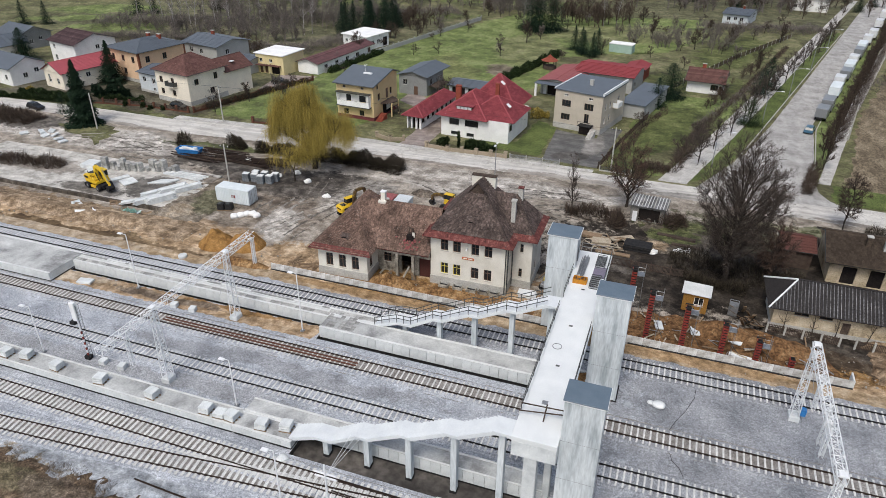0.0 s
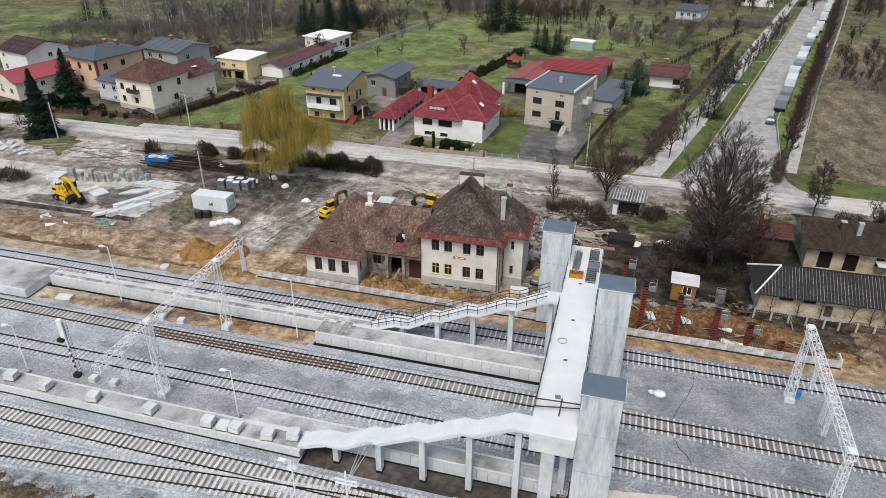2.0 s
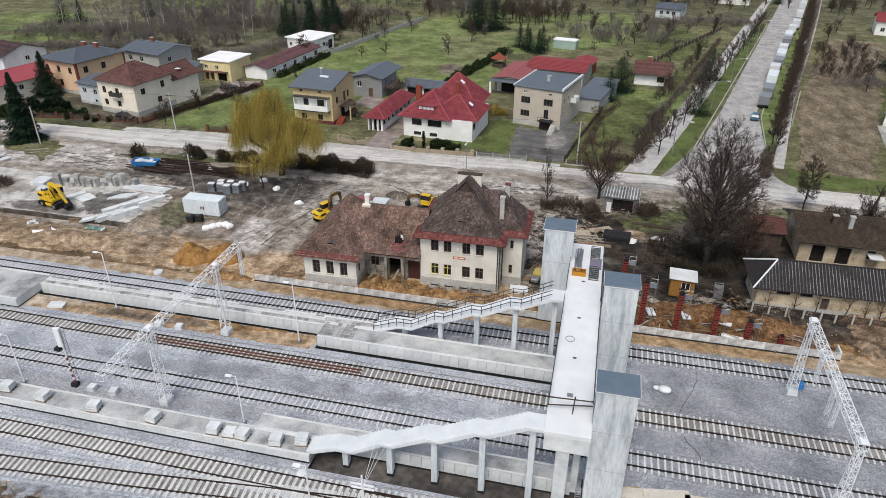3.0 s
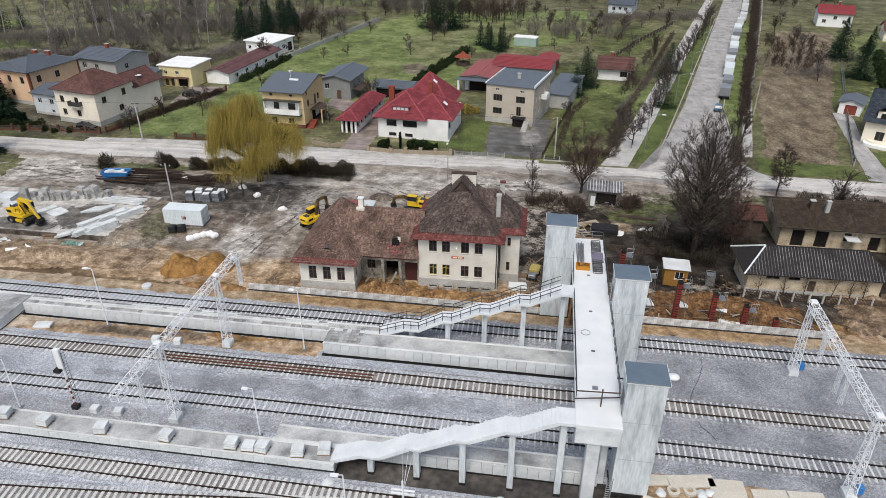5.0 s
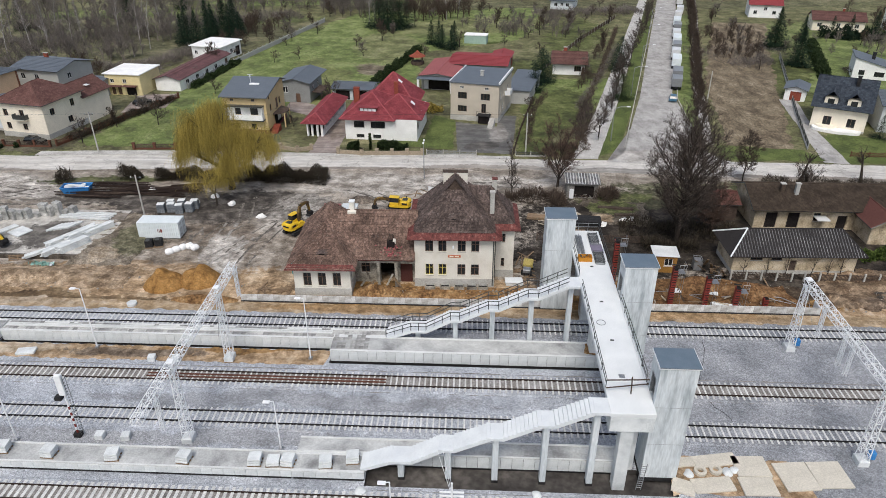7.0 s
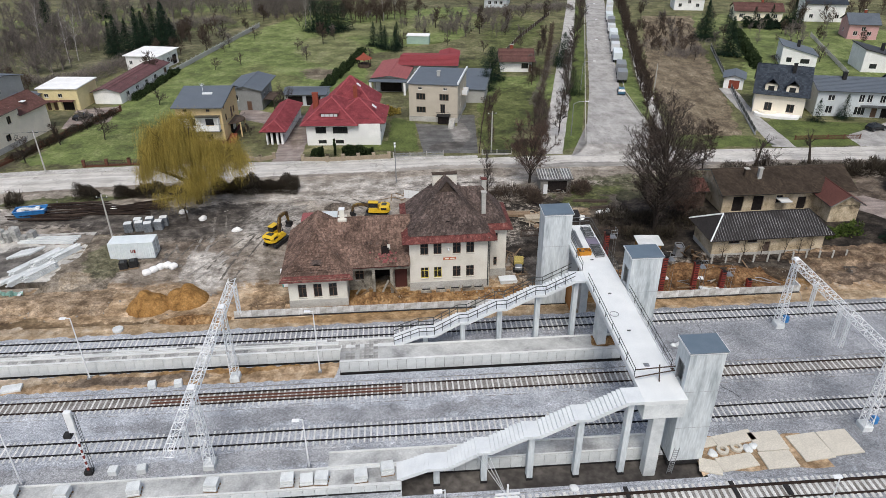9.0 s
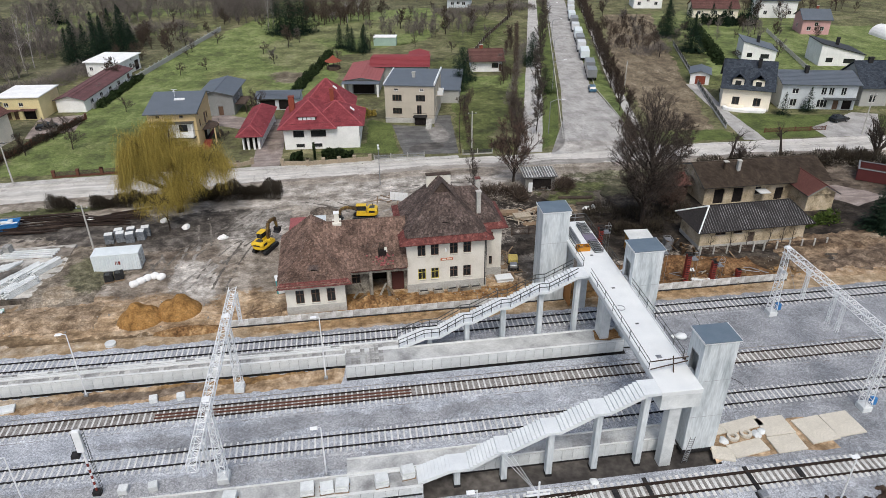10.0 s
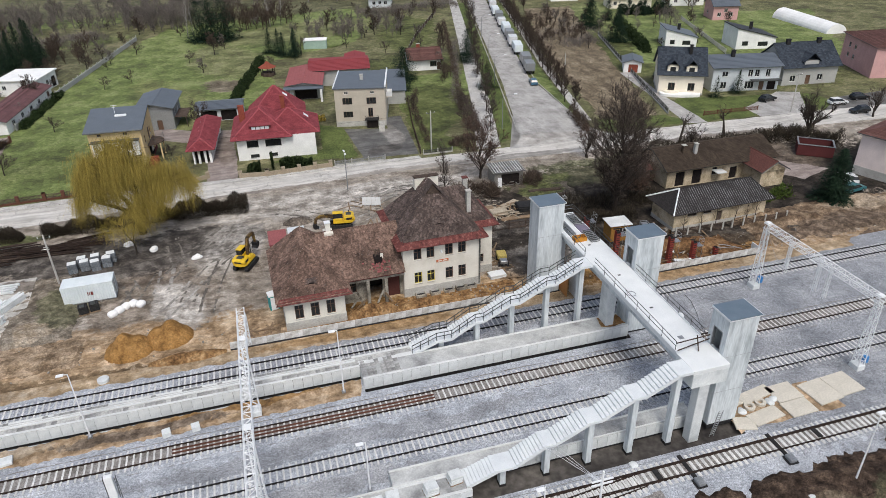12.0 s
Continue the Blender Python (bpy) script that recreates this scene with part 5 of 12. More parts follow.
def balcony(parent, f, u, z, w, depth, wall="plaster", rail="white_paint"):
    bm = bmesh.new()
    mapped_box(bm, f, u, -depth, z - 0.15, u + w, 0, z)
    bmesh.ops.recalc_face_normals(bm, faces=bm.faces[:])
    o = part("balcony", bm, wall, parent)
    bm = bmesh.new()
    mapped_box(bm, f, u, -depth, z, u + w, -depth + 0.06, z + 0.95)
    mapped_box(bm, f, u, -depth + 0.06, z, u + 0.06, 0, z + 0.95)
    mapped_box(bm, f, u + w - 0.06, -depth + 0.06, z, u + w, 0, z + 0.95)
    bmesh.ops.recalc_face_normals(bm, faces=bm.faces[:])
    part("balustrade", bm, rail, o)


def mat_simple(name, c, **k):
    M[name] = material(name, [tuple(0.85 * v for v in c), c], k.pop("scale", 0.5), k.pop("rough", 0.85), k.pop("bump", 0.08), k.pop("bump_scale", 8), fine=k.pop("fine", 0.1), **k)
    return name


mat_simple("cream_wall", (0.86, 0.79, 0.66))
mat_simple("yellow_wall", (0.68, 0.53, 0.29))
mat_simple("pale_yellow_wall", (0.76, 0.65, 0.36))
mat_simple("orange_wall", (0.76, 0.53, 0.35))
mat_simple("white_wall", (0.87, 0.87, 0.85))
mat_simple("grey_wall", (0.42, 0.42, 0.4))
mat_simple("old_grey_wall", (0.26, 0.265, 0.26), fine=0.3)
mat_simple("beige_wall", (0.53, 0.475, 0.39))
mat_simple("blue_white_wall", (0.6, 0.64, 0.66))
mat_simple("pink_wall", (0.62, 0.37, 0.36))
mat_simple("pale_pink_wall", (0.82, 0.71, 0.67))
M["ochre_wall"] = material("ochre_wall", [(0.16, 0.125, 0.085), (0.44, 0.36, 0.245), (0.55, 0.46, 0.33), (0.62, 0.54, 0.41)], 0.55, 0.9, 0.2, 6, fine=0.2)
M["red_tile"] = tiles("red_tile", (0.198, 0.042, 0.05), (0.21, 0.046, 0.054), (0.222, 0.05, 0.058))
mat_simple("red_cap", (0.34, 0.085, 0.095), fine=0.15)
mat_simple("quoin_brown", (0.22, 0.085, 0.05), fine=0.15)
mat_simple("red_sheet", (0.27, 0.055, 0.06), fine=0.2, rough=0.7)
mat_simple("pale_red_sheet", (0.3, 0.1, 0.1), fine=0.25, rough=0.7)
M["brown_tile"] = tiles("brown_tile", (0.105, 0.052, 0.045), (0.115, 0.058, 0.05), (0.127, 0.067, 0.058))
M["purple_tile"] = tiles("purple_tile", (0.1, 0.05, 0.052), (0.125, 0.064, 0.066), (0.15, 0.08, 0.082))
mat_simple("bright_red_sheet", (0.4, 0.085, 0.1), fine=0.2, rough=0.6)
M["plum_tile"] = tiles("plum_tile", (0.055, 0.034, 0.036), (0.065, 0.04, 0.042), (0.078, 0.05, 0.052))
mat_simple("grey_sheet", (0.115, 0.135, 0.16), fine=0.12, rough=0.6)
M["dark_tile"] = tiles("dark_tile", (0.028, 0.035, 0.046), (0.036, 0.044, 0.057), (0.048, 0.057, 0.07))
mat_simple("black_sheet", (0.03, 0.03, 0.033), fine=0.15, rough=0.6)
mat_simple("white_roof", (0.87, 0.87, 0.86), fine=0.04)
mat_simple("eternit", (0.034, 0.031, 0.031), fine=0.5, scale=0.8)
M["pale_rib"] = material("pale_rib", [(0.06, 0.057, 0.057), (0.17, 0.17, 0.174), (0.3, 0.3, 0.308)], 0.5, 0.8, 0.2, 6, fine=0.5)
M["rust_tile"] = tiles("rust_tile", (0.046, 0.035, 0.026), (0.056, 0.042, 0.031), (0.066, 0.05, 0.038))
mat_simple("brick_red", (0.26, 0.07, 0.045), fine=0.2)


# ---------------------------------------------------------------- the old station
def build_station():
    t = thing("station_building", "derelict plastered railway station with dark tiled hip roofs", "station", pose(0, 9.4, 0, 0, 0, 1.0))
    # main block, two storeys
    W, D, Hh = 10.0, 10.0, 7.0
    main = []
    for u in (1.35, 3.0, 5.4, 7.1):
        main += [(u, 1.55, 1.0, 1.6), (u, 4.95, 1.0, 1.55)]
    f = side_map("S", W, D)
    part("wall", wall_bm(f, 0, W, -0.3, Hh, main, 0.4), "plaster", t)
    for u, z, w, h in main:
        fm = "window_yellow" if z < 2 and u < 4 else "window_brown"
        add_window(t, f, u, z, w, h, fm, mullions=1, bar=0.66, rec=0.14)
    fe = side_map("E", W, D)
    part("wall", wall_bm(fe, 0.4, D, -0.3, Hh, [(1.3, 4.9, 0.6, 1.4)], 0.4), "plaster", t)
    add_window(t, fe, 1.3, 4.9, 0.6, 1.4, "window_brown", mullions=0, bar=0.6, rec=0.14)
    part("wall", wall_bm(side_map("W", W, D), 0, D - 0.4, -0.3, Hh, [], 0.4), "plaster", t)
    part("wall", wall_bm(side_map("N", W, D), 0.4, W - 0.4, -0.3, Hh, [], 0.4), "plaster", t)
    part("plinth", boxes((-0.06, -0.07, -0.3, W + 0.06, 0.0, 1.05), (W, 0, -0.3, W + 0.07, 2.6, 1.05)), "plinth", t, "stained grey plinth")
    # annexe beside the main block
    a0, a1, b0, b1 = 10.0, 12.6, 2.6, 9.0
    fa = lambda u, v, z: (a0 + u, b0 + v, z)
    part("wall", wall_bm(fa, 0.0, 2.6, -0.3, Hh, [(1.0, 1.4, 0.45, 1.25), (1.05, 5.0, 0.42, 1.2)], 0.35), "plaster", t)
    add_window(t, fa, 1.0, 1.4, 0.45, 1.25, "window_brown", mullions=0, bar=0.6)
    add_window(t, fa, 1.05, 5.0, 0.42, 1.2, "window_brown", mullions=0, bar=0.6)
    fb = lambda u, v, z: (a1 - v, b0 + u, z)
    part("wall", wall_bm(fb, 0.35, b1 - b0, -0.3, Hh, [(2.2, 1.5, 0.8, 1.4), (2.2, 5.0, 0.8, 1.3)], 0.35), "plaster", t)
    add_window(t, fb, 2.2, 1.5, 0.8, 1.4, "window_brown", bar=0.6)
    add_window(t, fb, 2.2, 5.0, 0.8, 1.3, "window_brown", bar=0.6)
    part("plinth", boxes((a0 + 0.08, b0 - 0.06, -0.3, a1 + 0.06, b0, 0.9), (a1, b0, -0.3, a1 + 0.06, b1, 0.9)), "plinth", t)
    part("drainpipe", tubes([((a0 + 0.15, b0 - 0.1, 0.2), (a0 + 0.15, b0 - 0.1, Hh)), ((W + 0.08, 0.25, 0.2), (W + 0.08, 0.25, Hh))], 0.07), "dark_metal", t)
    # main roof: a red sheet skirt below, steep tiles above
    o, s = 0.75, 0.9
    z0, z1 = Hh + 0.05, Hh + 0.68
    X0, X1, Y0, Y1 = -o, W + o, -o, D + o
    q = [(X0, Y0), (X1, Y0), (X1, Y1), (X0, Y1)]
    p = [(X0 + s, Y0 + s), (X1 - s, Y0 + s), (X1 - s, Y1 - s), (X0 + s, Y1 - s)]
    for i in range(4):
        j = (i + 1) % 4
        sk = bmesh.new()
        slope(sk, (*q[i], z0), (*q[j], z0), (*p[j], z1), (*p[i], z1), 2.0, 0.02)
        part("eave_skirt", sk, "red_trim", t, "flaking red sheet eave")
    part("gutter", tubes([((X0, Y0 - 0.05, z0), (X1, Y0 - 0.05, z0)), ((X1 + 0.05, Y0, z0), (X1 + 0.05, b0 - 0.8, z0)), ((X0 - 0.05, Y0, z0), (X0 - 0.05, Y1, z0))], 0.09, 6), "red_trim", t)
    part("soffit", boxes((X0, Y0, z0 - 0.12, X1, Y1, z0 - 0.02)), "red_trim", t)
    top = 12.95
    ra, rb = (5.0, 4.7, top), (5.0, 6.2, top)
    r = bmesh.new()
    slope(r, (*p[0], z1), (*p[1], z1), ra, ra, 0.36, 0.17, tile=0.24)
    slope(r, (*p[1], z1), (*p[2], z1), rb, ra, 0.36, 0.17, tile=0.24)
    slope(r, (*p[2], z1), (*p[3], z1), rb, rb, 0.36, 0.17, tile=0.24)
    slope(r, (*p[3], z1), (*p[0], z1), ra, rb, 0.36, 0.17, tile=0.24)
    part("roof", r, "old_tile", t, "weathered dark brown roof tiles")
    part("ridge_tile", tubes([((*p[0], z1), ra), ((*p[1], z1), ra), ((*p[2], z1), rb), ((*p[3], z1), rb), (ra, rb)], 0.11), "old_tile", t)
    g = bmesh.new()
    prism(g, [(4.1, 11.85), (5.9, 11.85), (5.0, 13.2)], "y", 3.55, 3.7)
    part("gablet", g, "dark_wood", t)
    for xe, ya, yb in ((3.75, 3.4, 5.2), (6.25, 5.2, 3.4)):
        g = bmesh.new()
        slope(g, (xe, ya, 11.65), (xe, yb, 11.65), (5.0, yb, 13.3), (5.0, ya, 13.3), 3.0)
        part("gablet_roof", g, "old_tile", t)
    # annexe roof
    ex, ey0, ey1 = a1 + 0.7, b0 - 0.7, b1 + 0.7
    for sl in (((X1 - 0.2, ey0, z0), (ex, ey0, z0), (ex - s, ey0 + s, z1), (X1 - 1.0, ey0 + s, z1)), ((ex, ey0, z0), (ex, ey1, z0), (ex - s, ey1 - s, z1), (ex - s, ey0 + s, z1)), ((ex, ey1, z0), (X1 - 0.2, ey1, z0), (X1 - 1.0, ey1 - s, z1), (ex - s, ey1 - s, z1))):
        sk = bmesh.new()
        slope(sk, *sl, 2.0, 0.02)
        part("eave_skirt", sk, "red_trim", t, "flaking red sheet eave")
    part("soffit", boxes((X1, ey0, z0 - 0.12, ex, ey1, z0 - 0.02)), "red_trim", t)
    ym = (ey0 + ey1) / 2
    r = bmesh.new()
    pk, pk2 = (9.6, ym, 11.4), (6.5, ym, 11.4)
    slope(r, (7.0, ey0 + s, z1), (ex - s, ey0 + s, z1), pk, pk2, 0.36, 0.17, tile=0.24)
    slope(r, (ex - s, ey0 + s, z1), (ex - s, ey1 - s, z1), pk, pk, 0.36, 0.17, tile=0.24)
    slope(r, (ex - s, ey1 - s, z1), (7.0, ey1 - s, z1), pk2, pk, 0.36, 0.17, tile=0.24)
    part("roof", r, "old_tile", t, "weathered dark brown roof tiles")
    part("ridge_tile", tubes([((ex - s, ey0 + s, z1), pk), ((ex - s, ey1 - s, z1), pk), (pk, pk2)], 0.1), "old_tile", t)
    chimney(t, 5.0, 6.6, 10.0, 13.0, 3.1, 0.7, "plaster", "dark_wood")
    chimney(t, 9.7, 3.7, 8.6, 11.5, 0.55, 0.6, "plinth", "plinth")
    chimney(t, 10.0, 6.0, 9.5, 12.3, 0.6, 0.6, "plinth", "red_trim")
    # eyebrow dormers
    def eyebrow(x, y, z, wdt, rise, grade):
        bm = bmesh.new()
        k = 8
        a = [bm.verts.new((x - wdt + 2 * wdt * i / k, y, z + rise * math.sin(math.pi * i / k))) for i in range(k + 1)]
        b = [bm.verts.new((x - wdt * 1.4 + 2.8 * wdt * i / k, y + 1.1, z + 1.1 * grade + 0.02 * rise * math.sin(math.pi * i / k))) for i in range(k + 1)]
        for i in range(k):
            bm.faces.new((a[i], a[i + 1], b[i + 1], b[i]))
        part("eyebrow_dormer", bm, "old_tile", t)
        bm = bmesh.new()
        prism(bm, [(x - wdt * 0.8 + 1.6 * wdt * i / k, z + 0.85 * rise * math.sin(math.pi * i / k)) for i in range(k + 1)], "y", y + 0.02, y + 0.1)
        part("dormer_opening", bm, "dark_opening", t)
    eyebrow(4.9, 1.0, 8.72, 0.75, 0.34, 1.17)
    # low wing with a hipped front
    wx0, wx1, wy0, wy1, wh = -14.9, -7.85, -2.5, 9.5, 4.0
    fw = lambda u, v, z: (wx0 + u, wy0 + v, z)
    wins = [(1.15, 1.25, 1.0, 1.9), (3.0, 1.25, 1.0, 1.9), (4.85, 1.25, 1.0, 1.9)]
    part("wall", wall_bm(fw, 0, wx1 - wx0, -0.3, wh, wins, 0.35), "plaster", t)
    for q4 in wins:
        add_window(t, fw, *q4, "window_brown", bar=0.66, rec=0.14)
    fx = lambda u, v, z: (wx1 - v, wy0 + u, z)
    part("wall", wall_bm(fx, 0.35, 12.0, -0.3, wh, [(0.9, 1.4, 0.8, 1.7)], 0.35), "plaster", t)
    add_window(t, fx, 0.9, 1.4, 0.8, 1.7, "window_brown", bar=0.66)
    part("wall", boxes((wx0, wy0 + 0.35, -0.3, wx0 + 0.35, wy1, wh), (wx0 + 0.35, wy1 - 0.35, -0.3, 0, wy1, wh)), "plaster", t)
    part("plinth", boxes((wx0 - 0.06, wy0 - 0.06, -0.3, wx1 + 0.06, wy0, 0.95), (wx1, wy0, -0.3, wx1 + 0.06, 0.9, 0.95), (wx0 - 0.06, wy0, -0.3, wx0, wy1, 0.95)), "plinth", t)
    ev = 0.65
    A0, A1, B0, B1 = wx0 - ev, wx1 + ev, wy0 - ev, wy1 + ev
    zz, zr = wh + 0.1, 8.6
    pk, xm = (-11.38, 2.9, 7.75), -11.38
    bk = (-11.38, 4.2, zr)
    r = bmesh.new()
    slope(r, (A0, B0, zz), (A1, B0, zz), pk, pk, 0.36, 0.17, tile=0.24)
    slope(r, (A1, B0, zz), (A1, 0.6, zz), bk, pk, 0.36, 0.17, tile=0.24)
    slope(r, (A1, 0.6, zz), (A1, B1, zz), (xm, B1 - 3.5, zr), bk, 0.36, 0.17, tile=0.24)
    slope(r, (A0, B1, zz), (A0, B0, zz), pk, (xm, B1 - 3.5, zr), 0.36, 0.17, tile=0.24)
    slope(r, (A1, B1, zz), (A0, B1, zz), (xm, B1 - 3.5, zr), (xm, B1 - 3.5, zr), 0.36, 0.17, tile=0.24)
    part("roof", r, "wing_tile", t, "weathered reddish-brown roof tiles")
    part("ridge_tile", tubes([((A0, B0, zz), pk), ((A1, B0, zz), pk), (pk, bk), (bk, (xm, B1 - 3.5, zr))], 0.1), "wing_tile", t)
    part("eave_board", boxes((A0, B0 - 0.05, zz - 0.16, A1, B0, zz + 0.03), (A1, B0, zz - 0.16, A1 + 0.05, -0.5, zz + 0.03), (A0 - 0.05, B0, zz - 0.16, A0, B1, zz + 0.03)), "red_trim", t)
    sk = bmesh.new()
    slope(sk, (A0 - 0.25, B0 - 0.25, zz - 0.12), (A1 + 0.25, B0 - 0.25, zz - 0.12), (A1 - 0.2, B0 + 0.35, zz + 0.42), (A0 + 0.2, B0 + 0.35, zz + 0.42), 0.6, 0.06)
    part("eave_skirt", sk, "red_trim", t, "red sheet eave strip")
    eyebrow(-11.4, -1.6, 5.06, 0.75, 0.34, 0.6)
    # link roof between wing and main block
    r = bmesh.new()
    slope(r, (A1 - 3.2, -0.65, zz + 0.05), (0.0, -0.65, zz + 0.05), (0.3, 4.2, zr), (-11.3, 4.2, zr), 0.36, 0.17, tile=0.24)
    slope(r, (0.0, 9.0, zz + 0.05), (A1 - 3.2, 9.0, zz + 0.05), (-11.3, 4.2, zr), (0.3, 4.2, zr), 0.36, 0.17, tile=0.24)
    part("roof", r, "wing_tile", t, "weathered reddish-brown roof tiles with a hole")
    part("ridge_tile", tubes([((-11.3, 4.2, zr), (0.3, 4.2, zr))], 0.11), "wing_tile", t)
    part("eave_board", boxes((A1 + 0.06, -0.72, zz - 0.2, -0.1, -0.64, zz + 0.08)), "red_trim", t)
    chimney(t, -8.2, 4.4, 7.8, 9.7, 0.6, 0.6, "plaster", "white_paint")
    part("chimney_foot", bevelled(boxes((-8.75, 3.7, 7.8, -7.65, 5.1, 8.6)), 0.03), "plaster", t)
    # hole and broken roof light
    part("roof_hole", boxes((-3.45, 0.35, 5.0, -2.5, 1.5, 6.02)), "dark_opening", t, "dark hole in the tiles")
    part("roof_light_post", tubes([((-3.4, 0.6, 5.3), (-3.15, 0.95, 6.95)), ((-2.55, 0.6, 5.3), (-2.75, 0.95, 6.9))], 0.09, 4), "dark_wood", t)
    part("roof_light_head", tubes([((-3.25, 0.95, 6.75), (-2.65, 0.95, 6.8)), ((-3.3, 0.8, 6.2), (-2.7, 0.8, 6.15))], 0.07, 4), "dark_wood", t)
    part("torn_sheet", bevelled(boxes((-2.7, 0.5, 5.75, -2.35, 0.56, 6.45)), 0.01), "plaster", t, "torn pale sheet")
    br = bmesh.new()
    rnd = random.Random(5)
    for i in range(38):
        x, k = rnd.gauss(-3.0, 0.6), rnd.uniform(0.03, 0.24)
        y, z = -0.6 + k * 4.85, zz + 0.24 + k * 4.45
        w = rnd.uniform(0.06, 0.14)
        vs = box(br, x - w, y - w, z, x + w, y + w, z + 0.09)
    tagged(part("broken_tiles", br, "pale_red_sheet", t, "scattered broken red tiles"), kind="stuff")
    # open porch
    part("lintel", bevelled(boxes((-7.2, -0.45, 3.45, -0.02, -0.1, 4.05)), 0.02), "stained_plaster", t)
    part("porch_ceiling", boxes((-7.8, -0.05, 3.5, -0.02, 2.0, 3.6)), "dark_wood", t)
    for x in (-4.6, -2.35):
        part("porch_column", bevelled(boxes((x - 0.2, -0.42, -0.2, x + 0.2, 0.02, 3.45)), 0.03), "stained_plaster", t)
    fp = lambda u, v, z: (-7.85 + u, 0.9 + v, z)
    # porch wall: its dark colour carries porch shade as well as stains
    part("wall", wall_bm(fp, 0, 7.85, -0.3, 3.5, [(0.9, 1.3, 1.1, 1.5), (3.4, -0.3, 1.9, 3.0), (5.9, -0.3, 1.6, 2.9)], 0.35), "stained_plaster", t)
    add_window(t, fp, 0.9, 1.3, 1.1, 1.5, "window_brown", bar=0.6)
    part("back_wall", boxes((-7.4, 4.0, -0.3, -0.2, 4.1, 3.4)), "dark_opening", t)
    part("door", boxes((-1.9, 1.0, -0.3, -0.4, 1.06, 2.5)), mat_simple("brown_door", (0.09, 0.035, 0.03)), t, "dark brown door")
    part("lamp", tubes([((-1.3, -0.5, 3.9), (-1.3, -0.8, 4.0)), ((-1.5, -0.8, 4.0), (-1.1, -0.8, 4.0))], 0.05), "dark_metal", t)
    for i, (x, y, z, ang, ln) in enumerate(((-6.9, -0.7, 0.2, 35, 1.9), (-6.2, -0.9, 0.15, 50, 1.6), (-3.6, -0.6, 0.2, 25, 2.0), (-1.8, -0.8, 0.2, -30, 1.7), (-5.3, -0.5, 0.1, -20, 2.2))):
        db = bmesh.new()
        box(db, -0.12, -0.04, 0, 0.12, 0.04, ln)
        bmesh.ops.rotate(db, verts=db.verts[:], cent=(0, 0, 0), matrix=Matrix.Rotation(radians(ang), 3, "Y"))
        bmesh.ops.translate(db, verts=db.verts[:], vec=(x, y, z))
        part("fallen_board", db, "wood" if i % 2 else "stained_plaster", t, "broken fallen board")
    # name plate, its writing weathered away, and a wall lamp
    sg = part("name_plate", bevelled(boxes((4.2, -0.06, 4.15, 5.8, -0.012, 4.5)), 0.01), mat_simple("faded_red", (0.5, 0.16, 0.08)), t, "faded orange-red name plate")
    part("writing_bar", boxes((4.4, -0.07, 4.25, 4.9, -0.062, 4.4), (5.05, -0.07, 4.25, 5.6, -0.062, 4.4)), "cream_wall", sg)
    part("wall_lamp", tubes([((4.85, -0.3, 5.75), (4.85, 0, 5.75)), ((4.85, -0.32, 5.6), (4.85, -0.32, 5.8))], 0.1, 8), "white_paint", t)
    part("downpipe", tubes([((9.86, -0.12, 0.1), (9.86, -0.12, 7.0)), ((9.86, -0.12, 7.0), (9.86, -0.5, 7.3))], 0.07, 6), "dark_metal", t, "dark downpipe")
    # light wells below the front wall
    for x in (1.3, 3.2, 5.0, 6.6, 8.0):
        part("cellar_light_well", boxes((x, -0.85, -0.3, x + 1.3, -0.72, 0.28), (x, -0.72, -0.3, x + 0.12, -0.08, 0.28), (x + 1.18, -0.72, -0.3, x + 1.3, -0.08, 0.28)), "stained_plaster", t)
        part("light_well_pit", boxes((x + 0.13, -0.7, -0.3, x + 1.17, -0.1, 0.08)), "black", t)
    return t


build_station()


# ---------------------------------------------------------------- plants
def limb(V, F, pts, radii, n):
    """A tapered, bent tube through the points."""
    base = len(V)
    for i, p in enumerate(pts):
        d = pts[min(i + 1, len(pts) - 1)] - pts[max(i - 1, 0)]
        q = d.to_track_quat("Z", "Y")
        for k in range(n):
            a = 2 * math.pi * k / n
            V.append(p + q @ Vector((radii[i] * math.cos(a), radii[i] * math.sin(a), 0)))
    for i in range(len(pts) - 1):
        for k in range(n):
            a, b = base + i * n + k, base + i * n + (k + 1) % n
            F.append((a, b, b + n, a + n))


def blade(V, F, pts, w, rnd):
    """A thin twig as a narrow strip that ends in a point."""
    side = (pts[-1] - pts[0]).cross(Vector((rnd.uniform(-1, 1), rnd.uniform(-1, 1), rnd.uniform(-1, 1))))
    if side.length < 1e-6:
        return
    side = side.normalized() * w
    base = len(V)
    for i, p in enumerate(pts[:-1]):
        k = 1 - 0.6 * i / len(pts)
        V.extend((p - side * k, p + side * k))
    V.append(pts[-1])
    m = len(pts) - 1
    for i in range(m - 1):
        a = base + 2 * i
        F.append((a, a + 1, a + 3, a + 2))
    F.append((base + 2 * m - 2, base + 2 * m - 1, base + 2 * m))


